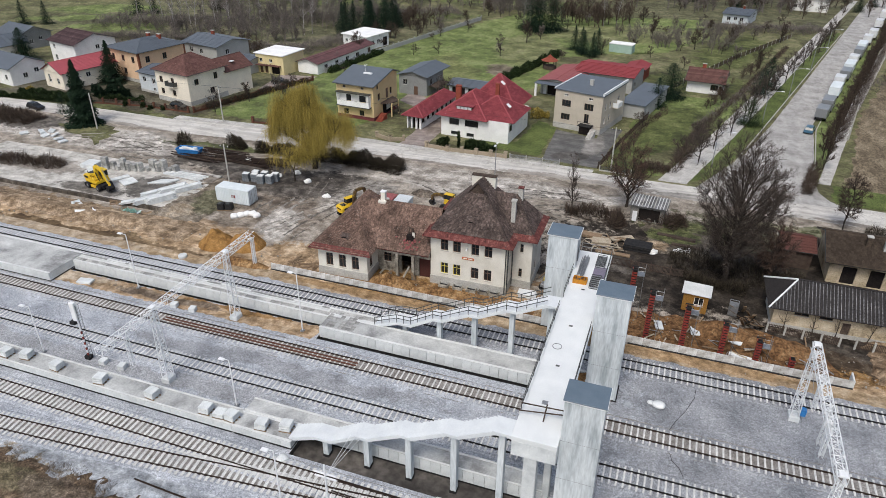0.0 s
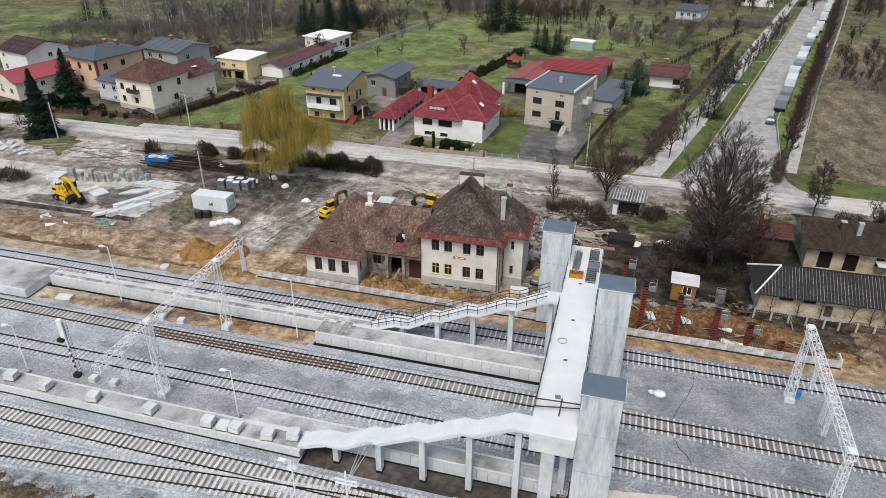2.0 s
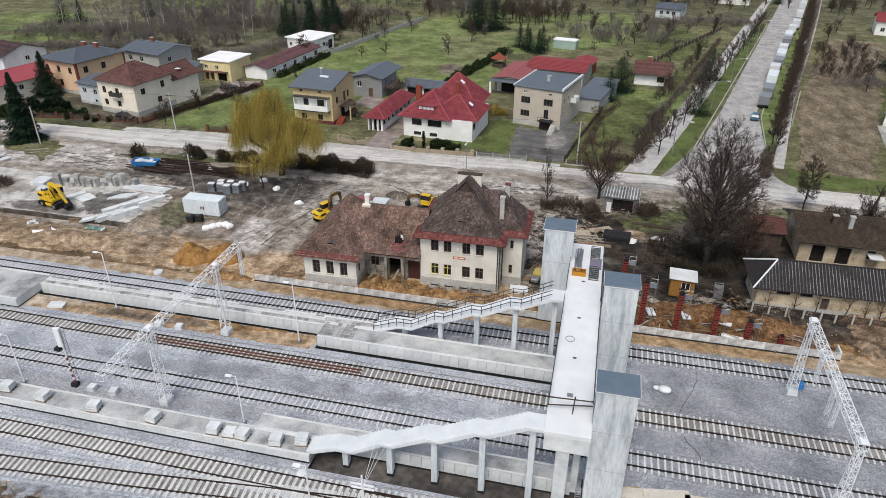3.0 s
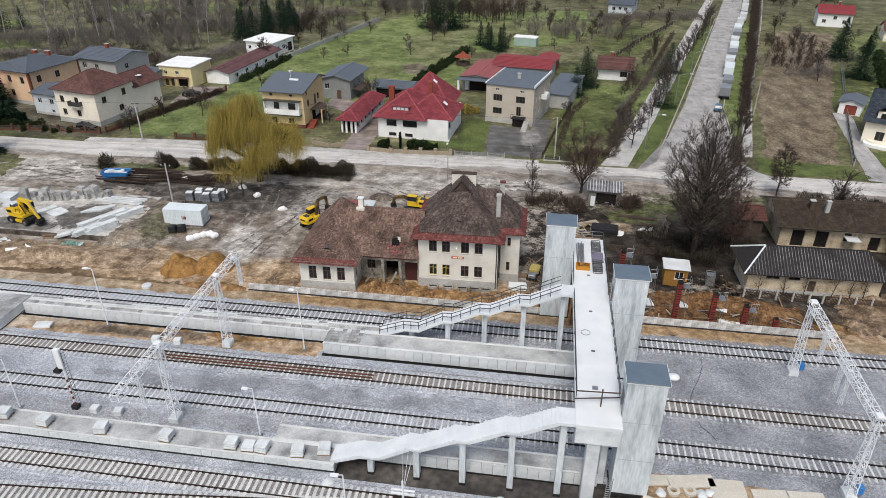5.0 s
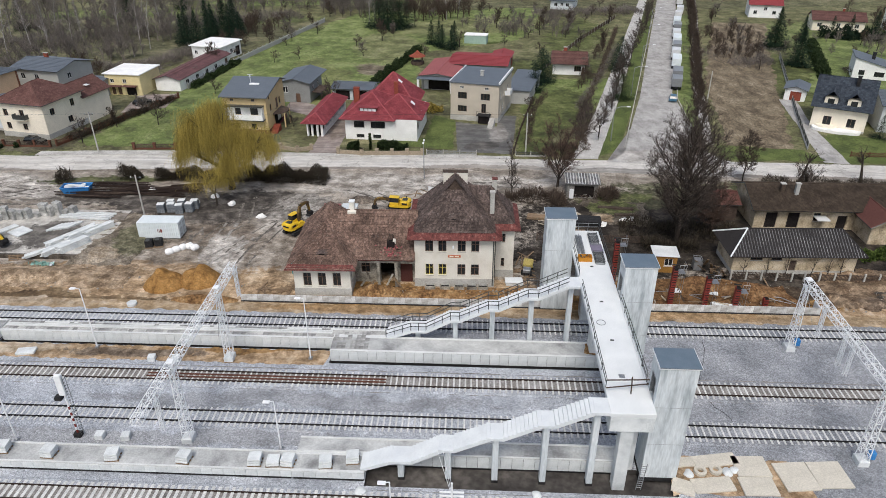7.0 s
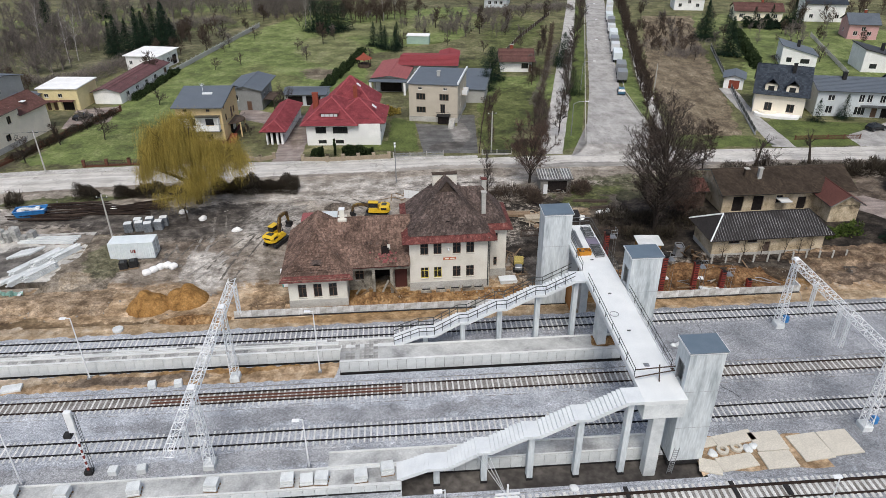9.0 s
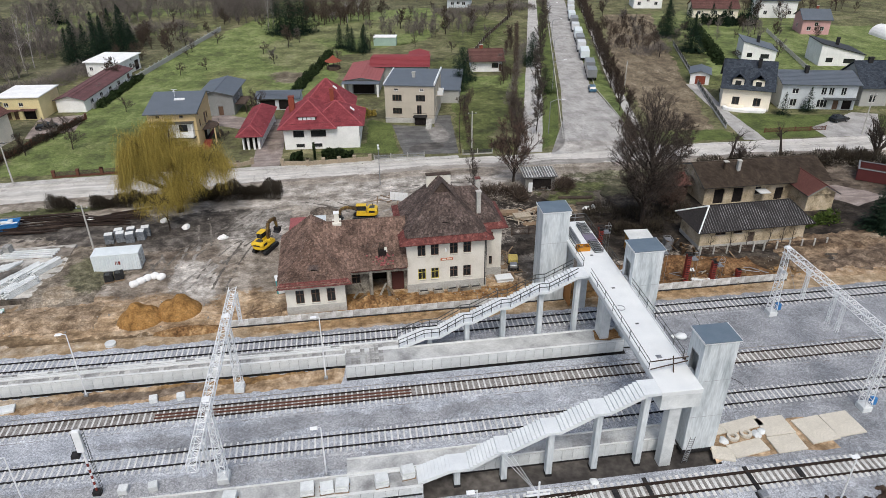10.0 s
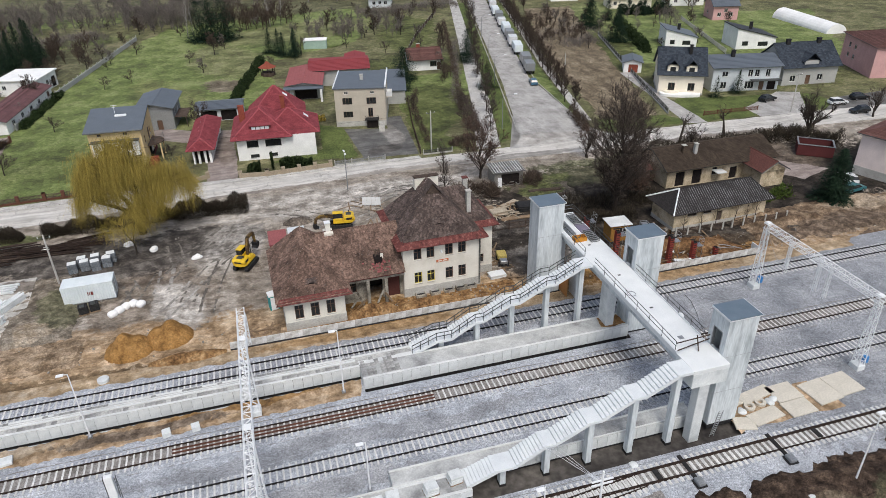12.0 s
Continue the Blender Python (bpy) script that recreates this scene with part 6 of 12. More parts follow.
def tree_lists(seed, height, kids, lengths, angles, trunk=0.8, start=0.2, rise=0.1, r0=0.02, thin=0.02, width=0.014, lean=0.0, wig=0.09, fine_tips=False):
    """Trunk and limbs as tubes, twigs as thin strips; kids, lengths and angles are given level by level."""
    rnd = random.Random(seed)
    wood, fine = ([], []), ([], [])

    def grow(p, d, L, r, level):
        k = 6 if level == 0 else 4 if level == 1 else 1 if level == len(kids) and not fine_tips else 3
        pts, dirs = [p], []
        bend = 0.035 if level == 0 else wig
        for i in range(k):
            d = (d + Vector((rnd.gauss(0, bend), rnd.gauss(0, bend), rnd.gauss(0, bend * 0.6) + (rise if level else 0)))).normalized()
            dirs.append(d)
            pts.append(pts[-1] + d * (L / k))
        if r > thin:
            limb(*wood, pts, [max(0.012, r * (1 - 0.72 * i / k)) for i in range(k + 1)], 7 if level == 0 else 4)
        else:
            blade(*fine, pts, max(width, r), rnd)
        if level < len(kids):
            for c in range(kids[level]):
                u = rnd.uniform(start if level == 0 else 0.18, 1.0)
                i = min(k - 1, int(u * k))
                q = pts[i].lerp(pts[i + 1], u * k - i)
                ax = dirs[i].cross(Vector((rnd.gauss(0, 1), rnd.gauss(0, 1), rnd.gauss(0, 1)))).normalized()
                nd = Matrix.Rotation(radians(rnd.gauss(angles[level], 9)), 3, ax) @ dirs[i]
                grow(q, nd, L * lengths[level] * rnd.uniform(0.65, 1.15) * (1.15 - 0.55 * u), max(0.006, r * (1 - 0.7 * u) * 0.62), level + 1)

    grow(Vector((0, 0, -0.2)), Vector((lean, 0, 1)).normalized(), height * trunk, height * r0, 0)
    return wood, fine


# ---------------------------------------------------------------- houses along the street
def house(label, x, y, rot, category="house", up=0.0):
    return thing("house", label, category, pose(x, y, gz(y) - 0.1 + up, 0, 0, rot))


def build_houses():
    mat_simple("weathered_red", (0.12, 0.052, 0.043), fine=0.35)
    mat_simple("dirty_plaster", (0.24, 0.23, 0.21), fine=0.3)
    # cream house with a brown hip roof
    t = house("cream plastered house with a brown tiled hip roof", -88.6, 64.2, -12)
    shell(t, 11, 11, 7.0, "cream_wall", [("S", 1.3, 4.3, 1.1, 1.4), ("S", 5.2, 4.3, 1.1, 1.4), ("S", 1.3, 1.6, 1.1, 1.3), ("S", 5.2, 1.6, 1.1, 1.3), ("E", 1.8, 4.4, 1.2, 1.3), ("E", 6.0, 1.6, 1.3, 1.3), ("S", 1.5, 0.2, 0.7, 0.5), ("S", 6.0, 0.2, 0.7, 0.5), ("E", 7.5, 4.6, 1.1, 1.5)], plinth_h=1.0, frame_mat="window_brown")
    hip_roof(t, -0.6, -0.6, 11.6, 11.6, 7.0, 3.2, "brown_tile", "y", 5.0, course=0.42, tile=0.5)
    balcony(t, side_map("S", 11, 11), 4.2, 4.0, 3.0, 1.0, rail="dark_metal")
    part("annexe_wall", boxes((4, 11, -0.4, 11, 19, 5.4)), "cream_wall", t)
    gable_roof(t, 3.5, 10.6, 11.5, 19.5, 5.4, 2.6, "brown_tile", "y", 0.42, tile=0.5, wall_mat="cream_wall")
    part("skylight", boxes((9.2, 14.0, 7.05, 10.2, 15.0, 7.15)), "white_paint", t)
    # low white annexe beside it
    t = house("low white house with a grey sheet roof", -97.5, 68.5, -12)
    shell(t, 8, 9, 4.6, "blue_white_wall", [("S", 1.2, 2.4, 1.2, 1.2), ("S", 4.6, 2.4, 1.2, 1.2), ("S", 4.6, 0.5, 1.0, 0.8)], plinth_h=0.5)
    gable_roof(t, -0.4, -0.5, 8.4, 9.5, 4.6, 0.9, "grey_sheet", "x", 0.6, "blue_white_wall", ribs=True)
    # orange house
    t = house("tall orange plastered house with a grey hip roof", -113.5, 76.5, -14)
    shell(t, 12.5, 14, 7.6, "orange_wall", [("S", 1.5, 4.8, 1.2, 1.5), ("S", 5.5, 4.8, 1.2, 1.5), ("S", 1.5, 1.6, 1.2, 1.5), ("S", 5.5, 1.6, 1.2, 1.5), ("S", 9.5, 4.8, 1.2, 1.5), ("E", 2.0, 4.8, 1.2, 1.5), ("E", 7.0, 4.8, 1.2, 1.5)], frame_mat="window_brown", plinth_h=0.8)
    hip_roof(t, -0.7, -0.7, 13.2, 14.7, 7.6, 1.8, "grey_sheet", "y", 6.5)
    for x, y in ((-0.03, -0.03), (12.0, -0.03)):
        part("corner_strip", boxes((x, y, -0.3, x + 0.53, y + 0.025, 7.3)), "quoin_brown", t, "brown corner strip")
    part("corner_strip", boxes((12.505, 0.0, -0.3, 12.53, 0.5, 7.3), (12.505, 13.5, -0.3, 12.53, 14.0, 7.3)), "quoin_brown", t, "brown corner strip")
    part("eave_band", boxes((-0.03, -0.03, 7.32, 12.53, -0.005, 7.56), (12.505, 0.0, 7.32, 12.53, 14.0, 7.56)), "quoin_brown", t, "brown eave band")
    chimney(t, 5, 9, 8.0, 10.0, 1.0, 0.6, "brick_red")
    chimney(t, 8, 10, 8.0, 9.9, 1.2, 0.6, "brick_red")
    # grey house behind
    t = house("grey plastered house with a grey sheet roof", -103, 93, -14)
    shell(t, 13, 11, 6.6, "grey_wall", [("S", 2, 4.2, 1.3, 1.3), ("S", 6, 4.2, 1.3, 1.3), ("S", 2, 1.4, 1.3, 1.3), ("S", 9, 1.2, 2.2, 2.0), ("E", 3, 4.2, 1.2, 1.3)])
    gable_roof(t, -0.6, -0.6, 13.6, 11.6, 6.6, 1.4, "grey_sheet", "x", 0.6, "grey_wall", ribs=True)
    chimney(t, 5, 6, 7.0, 9.0, 0.9, 0.6, "brick_red")
    t = house("small grey outbuilding with a sheet roof", -88, 92, -14, "shed")
    shell(t, 6, 7, 3.2, "grey_wall", [("S", 1, 1, 1.2, 1.2)], doors=[("S", 3.2, 0, 2.0, 2.3)])
    gable_roof(t, -0.4, -0.4, 6.4, 7.4, 3.2, 0.8, "grey_sheet", "x", 0.6, "grey_wall")
    # pale yellow flat-roofed house
    t = house("pale yellow house with a white flat roof", -81.8, 94.5, -6)
    shell(t, 9.0, 9, 4.9, "pale_yellow_wall", [("S", 1.2, 2.9, 1.0, 0.9), ("S", 4.4, 2.9, 1.0, 0.9)], doors=[("S", 1.2, 0, 1.0, 2.0), ("S", 2.8, 0, 1.0, 2.0), ("S", 5.0, 0, 2.6, 2.3, "dark_opening")])
    flat_roof(t, 9.0, 9, 4.9, "white_roof", 0.35)
    bm = boxes((0.8, -1.4, 2.2, 4.2, 0, 2.32), (4.6, -1.4, 2.3, 8.2, 0, 2.42))
    part("canopy", bm, "brown_tile", t)
    # long low row behind it
    t = house("long low white outbuilding with a brown roof", -71.5, 98.5, -8, "outbuilding")
    shell(t, 6.5, 27, 2.8, "white_wall", [("E", 3 + 5 * i, 0.9, 1.6, 1.1) for i in range(4)], doors=[("E", 24, 0, 1.6, 2.2)])
    gable_roof(t, -0.4, -0.5, 6.9, 27.5, 2.8, 1.0, "purple_tile", "y", 0.5, "white_wall")
    t = house("white garage with a bright white flat roof", -74.5, 131, -14, "outbuilding")
    shell(t, 9.5, 10.5, 3.8, "white_wall", [("E", 2, 1.2, 1.4, 1.2), ("E", 4.8, 1.2, 1.4, 1.2), ("S", 0.8, 1.6, 1.0, 1.0)], doors=[("S", 5.5, 0, 2.4, 2.6, "dark_opening"), ("E", 7.6, 0.0, 2.2, 2.6, "dark_opening")])
    flat_roof(t, 9.5, 10.5, 3.8, "white_roof", 0.5)
    # yellow house
    t = house("yellow house with a white loggia and a grey sheet roof", -43.8, 68.0, -4)
    shell(t, 9, 11, 7.6, "yellow_wall", [("S", 1.6, 6.6, 0.7, 0.5), ("S", 6.0, 6.6, 0.7, 0.5), ("E", 2.0, 4.0, 1.0, 1.4), ("E", 1.6, 7.2 - 0.7, 0.7, 0.9), ("E", 7.5, 4.0, 1.0, 1.4), ("S", 1.6, 0.8, 1.2, 1.2), ("S", 5.4, 0.8, 1.2, 1.2)], frame_mat="window_brown", plinth_h=0.6)
    rf = bmesh.new()
    prism(rf, [(-0.7, 7.45), (8.4, 9.15), (11.7, 8.0), (11.7, 8.2), (8.4, 9.38), (-0.7, 7.66)], "x", -0.5, 9.5)
    part("roof", rf, "grey_sheet", t, "dark blue-grey sheet roof")
    for x in (0.02, 8.72):
        g = bmesh.new()
        prism(g, [(0.0, 7.58), (11.0, 7.58), (11.0, 8.2), (8.4, 9.1), (0.0, 7.6)], "x", x, x + 0.26)
        part("gable", g, "yellow_wall", t)
    part("verge_board", tubes([((9.5, -0.7, 7.5), (9.5, 8.4, 9.22)), ((9.5, 8.4, 9.22), (9.5, 11.7, 8.06)), ((-0.5, -0.7, 7.5), (9.5, -0.7, 7.5))], 0.1, 4), "dark_metal", t)
    part("roof_vent", bevelled(boxes((4.2, 4.6, 8.4, 6.2, 5.2, 8.95)), 0.05), "white_paint", t, "pale roof vents")
    part("plinth_band", boxes((-0.07, -0.07, -0.4, 9.07, -0.045, 0.75), (9.045, -0.045, -0.4, 9.07, 11.05, 0.75)), mat_simple("plinth_red", (0.16, 0.05, 0.05)), t)
    part("loggia_slab", boxes((0.4, -1.25, 2.86, 8.6, -0.02, 2.998), (0.4, -1.3, 5.752, 8.6, -0.02, 5.9)), "dark_metal", t)
    lg = part("loggia", boxes((0.6, -1.1, 3.0, 8.4, 0, 3.2), (0.6, -1.1, 5.6, 8.4, 0, 5.75), (0.6, -1.1, 3.2, 0.8, 0, 5.6), (8.2, -1.1, 3.2, 8.4, 0, 5.6), (0.8, -1.1, 3.2, 8.2, -1.0, 4.1), (0.8, -0.12, 3.2, 2.4, -0.02, 5.6), (3.6, -0.12, 3.2, 5.6, -0.02, 5.6), (7.2, -0.12, 3.2, 8.2, -0.02, 5.6)), "white_wall", t, "white glazed loggia")
    part("pane", boxes((2.42, -0.1, 3.9, 3.58, -0.06, 5.5)), "glass", lg)
    part("pane", boxes((5.62, -0.1, 3.9, 7.18, -0.06, 5.5)), "glass", lg)
    pr = bmesh.new()
    prism(pr, [(9.02, 3.0)] + [(9.02 + 2.6 * math.sin(math.pi * k / 10) ** 0.6, 3.0 + 0.55 * k) for k in range(1, 10)] + [(9.02, 8.6)], "z", 3.0, 3.22)
    part("porch_roof", pr, "dark_wood", t, "dark rounded porch canopy")
    part("porch_rail", tubes([((9.1, 3.3, 4.1), (11.3, 5.0, 4.1)), ((11.3, 5.0, 4.1), (11.3, 7.4, 4.1)), ((11.3, 5.0, 3.2), (11.3, 5.0, 4.1)), ((11.3, 7.4, 3.2), (11.3, 7.4, 4.1)), ((10.2, 4.15, 3.2), (10.2, 4.15, 4.1))], 0.035, 5), "dark_metal", t)
    for y in (4.4, 7.6):
        part("porch_post", boxes((10.9, y - 0.14, -0.3, 11.15, y + 0.14, 3.0)), "yellow_wall", t)
    part("porch_dark", boxes((9.05, 4.0, 0.3, 9.09, 7.8, 2.9)), "dark_opening", t)
    part("porch_window", boxes((9.1, 5.6, 1.0, 9.14, 7.4, 2.3)), "window_white", t)
    part("balcony_door", boxes((9.02, 5.6, 3.6, 9.06, 6.5, 5.7)), "window_brown", t)
    st = bmesh.new()
    prism(st, [(0.2, -0.4)] + [q for i in range(7) for q in ((0.2 + i * 0.35, 0.1 + i * 0.17), (0.55 + i * 0.35, 0.1 + i * 0.17))] + [(3.0, 1.12), (3.0, -0.4)], "x", 9.2, 10.6)
    part("steps", st, "brick_red", t)
    part("aerial", tubes([((4.2, 5.5, 9.0), (4.2, 5.5, 10.6)), ((3.7, 5.5, 10.5), (4.8, 5.5, 10.5)), ((3.9, 5.5, 10.2), (4.5, 5.5, 10.2))], 0.04), "white_paint", t)
    # grey house and carport behind
    t = house("old grey house with a dark sheet roof", -38.5, 90.0, -6)
    shell(t, 7.5, 9, 4.6, "old_grey_wall", [("S", 1, 2.2, 1.2, 1.4), ("E", 2, 2.2, 1.2, 1.4), ("E", 5.5, 2.2, 1.2, 1.4)], doors=[("S", 4, 0, 1.1, 2.1)])
    gable_roof(t, -0.4, -0.5, 7.9, 12.5, 4.6, 1.0, "grey_sheet", "y", 0.5, "old_grey_wall")
    part("lean_to", boxes((7.55, 1.0, 2.2, 10.0, 7.0, 2.32)), "dark_wood", t, "dark lean-to roof")
    part("lean_to_post", boxes((9.8, 1.0, -0.4, 9.95, 1.15, 2.2), (9.8, 6.8, -0.4, 9.95, 6.95, 2.2)), "dark_wood", t)
    t = house("dark open carport with a low sheet roof", -26.5, 92.5, -6, "carport")
    shell(t, 9.5, 6, 2.6, "blue_white_wall", [], doors=[("S", 0.8, 0, 3.4, 2.2, "dark_opening"), ("S", 5, 0, 3.4, 2.2, "dark_opening")])
    gable_roof(t, -0.4, -0.5, 9.9, 6.5, 2.6, 0.8, "grey_sheet", "x", 0.5, "blue_white_wall")
    # white house with the red tiled roof
    t = house("white house with a red tiled hip roof and skylights", -18.6, 65.0, -4.5)
    shell(t, 14.5, 12.5, 4.3, "white_wall", [("S", 1.8, 2.4, 2.1, 1.35), ("S", 5.2, 2.4, 2.9, 1.35), ("E", 0.6, 2.2, 1.8, 1.4), ("S", 2.2, 0.35, 1.6, 0.7), ("S", 5.6, 0.35, 1.6, 0.7)], frame_mat="black", plinth_h=0.0)
    hip_roof(t, -0.9, -0.9, 10.2, 13.0, 4.25, 3.9, "red_tile", "y", 6.0, course=0.42, tile=0.9, lift=0.11, cap="red_cap")
    hip_roof(t, 4.5, 0.2, 15.4, 11.0, 4.3, 3.5, "red_tile", "x", 5.4, course=0.42, tile=0.9, lift=0.11, cap="red_cap")
    hip_roof(t, 1.8, 8.0, 13.2, 19.0, 4.4, 5.6, "red_tile", "x", 5.5, course=0.42, tile=0.9, lift=0.11, cap="red_cap")
    chimney(t, 1.2, 6.2, 5.0, 8.6, 1.1, 0.8, "brick_red", "brick_red")
    chimney(t, 9.0, 8.2, 7.0, 9.4, 0.8, 0.6, "brick_red", "brick_red")
    dm = part("dormer", boxes((2.9, 0.95, 5.0, 6.3, 3.2, 6.15)), "dark_wood", t, "low dark dormer")
    part("dormer_roof", bevelled(boxes((2.6, 0.75, 6.152, 6.6, 3.6, 6.32)), 0.04), "red_tile", dm)
    for k in range(4):
        part("dormer_pane", boxes((3.02 + k * 0.82, 0.9, 5.45, 3.7 + k * 0.82, 0.945, 6.02)), "blue_white_wall", dm)
    for x, y, z in ((9.6, 9.6, 9.3), (13.2, 3.4, 6.75)):
        sk = bmesh.new()
        box(sk, -0.5, -0.5, 0, 0.5, 0.5, 0.06)
        bmesh.ops.rotate(sk, verts=sk.verts[:], matrix=Matrix.Rotation(radians(38), 3, "Y"), cent=(0, 0, 0))
        bmesh.ops.translate(sk, verts=sk.verts[:], vec=(x, y, z))
        part("skylight", sk, "white_paint", t)
    wall_g = part("wing_wall", boxes((-8.2, 0.6, -0.4, -7.9, 18, 2.7), (-7.9, 17.7, -0.4, -4.6, 18, 2.7), (-5.2, 0.9, -0.4, -4.9, 18, 1.0)), "white_wall", t)
    for i in range(8):
        part("wing_column", boxes((-5.3, 0.6 + i * 2.4, -0.4, -4.85, 1.0 + i * 2.4, 2.7)), "white_wall", t)
    for x in (-7.3, -6.2):
        part("wing_column", boxes((x, 0.6, -0.4, x + 0.4, 1.0, 2.7)), "white_wall", t)
    # solid dark block in place of the shaded space behind the columns
    part("wing_dark", boxes((-7.85, 1.3, -0.3, -5.35, 17.6, 2.6)), "dark_opening", t)
    hip_roof(t, -9.2, 0.0, -4.1, 18.6, 2.7, 1.6, "red_tile", "y", 2.4, course=0.42, tile=0.9, lift=0.11, cap="red_cap")
    # beige three-storey flat-roofed house
    t = house("square beige house with a grey flat roof", 1.9, 78.6, -14)
    ws = [("S", 1.6, 4.7, 2.0, 1.4, "window_brown"), ("S", 6.6, 4.7, 2.0, 1.4, "window_brown"), ("S", 1.6, 1.9, 2.0, 1.3, "window_brown"), ("S", 6.8, 1.9, 1.0, 2.0, "window_brown"), ("S", 2.0, 6.9, 0.9, 0.5), ("S", 7.4, 6.9, 0.9, 0.5), ("S", 1.8, 0.2, 1.6, 0.6), ("E", 1.5, 4.7, 1.0, 1.4), ("E", 4.0, 4.7, 1.0, 1.4), ("E", 8.5, 4.7, 1.2, 1.4), ("E", 1.5, 1.9, 1.0, 1.4), ("E", 4.0, 1.9, 1.0, 1.4)]
    shell(t, 10.5, 13, 8.0, "beige_wall", ws, plinth_h=1.1)
    flat_roof(t, 10.5, 13, 8.0, "grey_sheet", 0.25)
    part("parapet", boxes((10.45, -0.2, 8.25, 10.75, 13.2, 8.75)), "white_paint", t)
    part("parapet", boxes((-0.25, -0.2, 8.25, -0.05, 13.2, 8.45)), "white_paint", t)
    chimney(t, 5.4, 6, 8.2, 9.3, 0.7, 0.6, "grey_wall")
    balcony(t, side_map("E", 10.5, 13), 6.0, 4.4, 2.4, 1.2)
    part("entrance_canopy", boxes((6.2, -1.8, 1.7, 9.0, 0, 1.85)), "black", t)
    part("entrance_rail", tubes([((6.2, -1.8, 2.7), (9.0, -1.8, 2.7)), ((6.2, -1.8, 1.8), (6.2, -1.8, 2.7)), ((9.0, -1.8, 1.8), (9.0, -1.8, 2.7))], 0.04), "black", t)
    part("entrance_dark", boxes((6.5, -1.4, -0.4, 8.7, -0.1, 1.7)), "dark_opening", t)
    st = bmesh.new()
    prism(st, [(-4.68, -0.5)] + [q for i in range(10) for q in ((-4.68 + i * 0.32, -0.3 + i * 0.2), (-4.36 + i * 0.32, -0.3 + i * 0.2))] + [(-1.48, -0.5)], "x", 9.05, 10.2)
    part("steps", st, "plinth", t)
    # red-roofed outbuildings behind it
    t = house("long outbuilding with a pale red sheet roof", -6.2, 102.5, -10, "outbuilding")
    shell(t, 8.0, 16, 3.4, "grey_wall", [], doors=[("S", 0.6, 0, 1.0, 2.6, "white_paint"), ("S", 1.8, 0, 5.2, 2.6, "dark_opening")])
    gable_roof(t, -0.5, -0.8, 8.5, 16.5, 3.4, 0.7, "pale_red_sheet", "y", 0.8, "grey_wall", ribs=True)
    part("front_canopy", boxes((-0.6, -3.0, 3.1, 8.6, -0.4, 3.25)), "grey_sheet", t)
    part("pier", boxes((-0.4, -2.9, -0.3, 0.1, -2.4, 3.1), (7.9, -2.9, -0.3, 8.4, -2.4, 3.1)), "white_wall", t)
    t = house("low workshop with a red sheet roof", 0.5, 112, -8, "outbuilding")
    shell(t, 14.5, 12, 4.0, "grey_wall", [("S", 9, 1, 2, 1.2), ("E", 2, 1, 2, 1.2)])
    gable_roof(t, -0.5, -0.6, 15, 12.6, 4.0, 0.9, "red_sheet", "x", 0.8, "grey_wall", ribs=True)
    t = house("low grey garage row with a flat sheet roof", 14.2, 91, -12, "outbuilding")
    shell(t, 5.5, 18, 3.0, "grey_wall", [("E", 2, 1, 1.2, 1.0), ("E", 8, 1, 1.2, 1.0)])
    flat_roof(t, 5.5, 18, 3.0, "grey_sheet", 0.3)
    t = house("small brick shed with a red roof", 11.5, 124, -8, "shed")
    shell(t, 5, 7, 3.0, "brick_red", [])
    gable_roof(t, -0.4, -0.4, 5.4, 7.4, 3.0, 0.8, "red_sheet", "y", 0.6, "brick_red")
    t = house("pale green metal garden shed", 3.3, 155.5, -10, "shed")
    shell(t, 7, 3.5, 2.4, mat_simple("mint_wall", (0.34, 0.46, 0.4)), [])
    flat_roof(t, 7, 3.5, 2.4, "white_roof", 0.1)
    t = thing("garden_gazebo", "dark round garden gazebo with a brown-red roof", "gazebo", pose(-9.2, 127.5, gz(127) - 0.1))
    for k in range(8):
        a = 2 * math.pi * k / 8
        part("post", tubes([((1.8 * math.cos(a), 1.8 * math.sin(a), 0), (1.8 * math.cos(a), 1.8 * math.sin(a), 2.3))], 0.08, 6), "dark_wood", t)
    for lo, hi, z0, z1 in ((2.4, 0.9, 2.3, 3.1), (0.9, 0.05, 3.1, 3.9)):
        g = bmesh.new()
        tube(g, (0, 0, z0), (0, 0, z1), lo, hi, 8)
        part("roof", g, "brick_red", t)
    g = bmesh.new()
    tube(g, (0, 0, 0), (0, 0, 0.9), 1.75, n=8)
    part("parapet", g, "dark_wood", t)
    # small white house with a brown roof
    t = house("small white house with a brown mansard roof", 27.5, 118, -6)
    shell(t, 8.4, 7.5, 2.9, "white_wall", [("S", 5.6, 0.9, 1.8, 1.4, "window_brown")], doors=[("S", 7.5, 0, 0.8, 2.0)])
    gable_roof(t, -0.6, -1.0, 9.0, 8.5, 2.9, 2.3, "brown_tile", "x", 0.4, "white_wall")
    chimney(t, 3.0, 4.0, 4.2, 6.2, 0.9, 0.6, "brick_red")
    # white house with a dark roof and dormers
    t = house("cream house with a dark tiled roof, dormers and a round bay", 77.2, 76.5, -27)
    shell(t, 10, 11, 4.6, "cream_wall", [("S", 2.2, 0.9, 1.5, 1.8), ("S", 6.6, 0.9, 1.5, 1.8), ("W", 4, 3.2, 0.7, 1.4), ("E", 3, 1, 1.2, 1.5)], frame_mat="window_brown", plinth_h=0.4)
    gable_roof(t, -0.6, -0.8, 10.6, 11.8, 4.6, 5.0, "dark_tile", "x", 0.4, "cream_wall", tile=0.5)
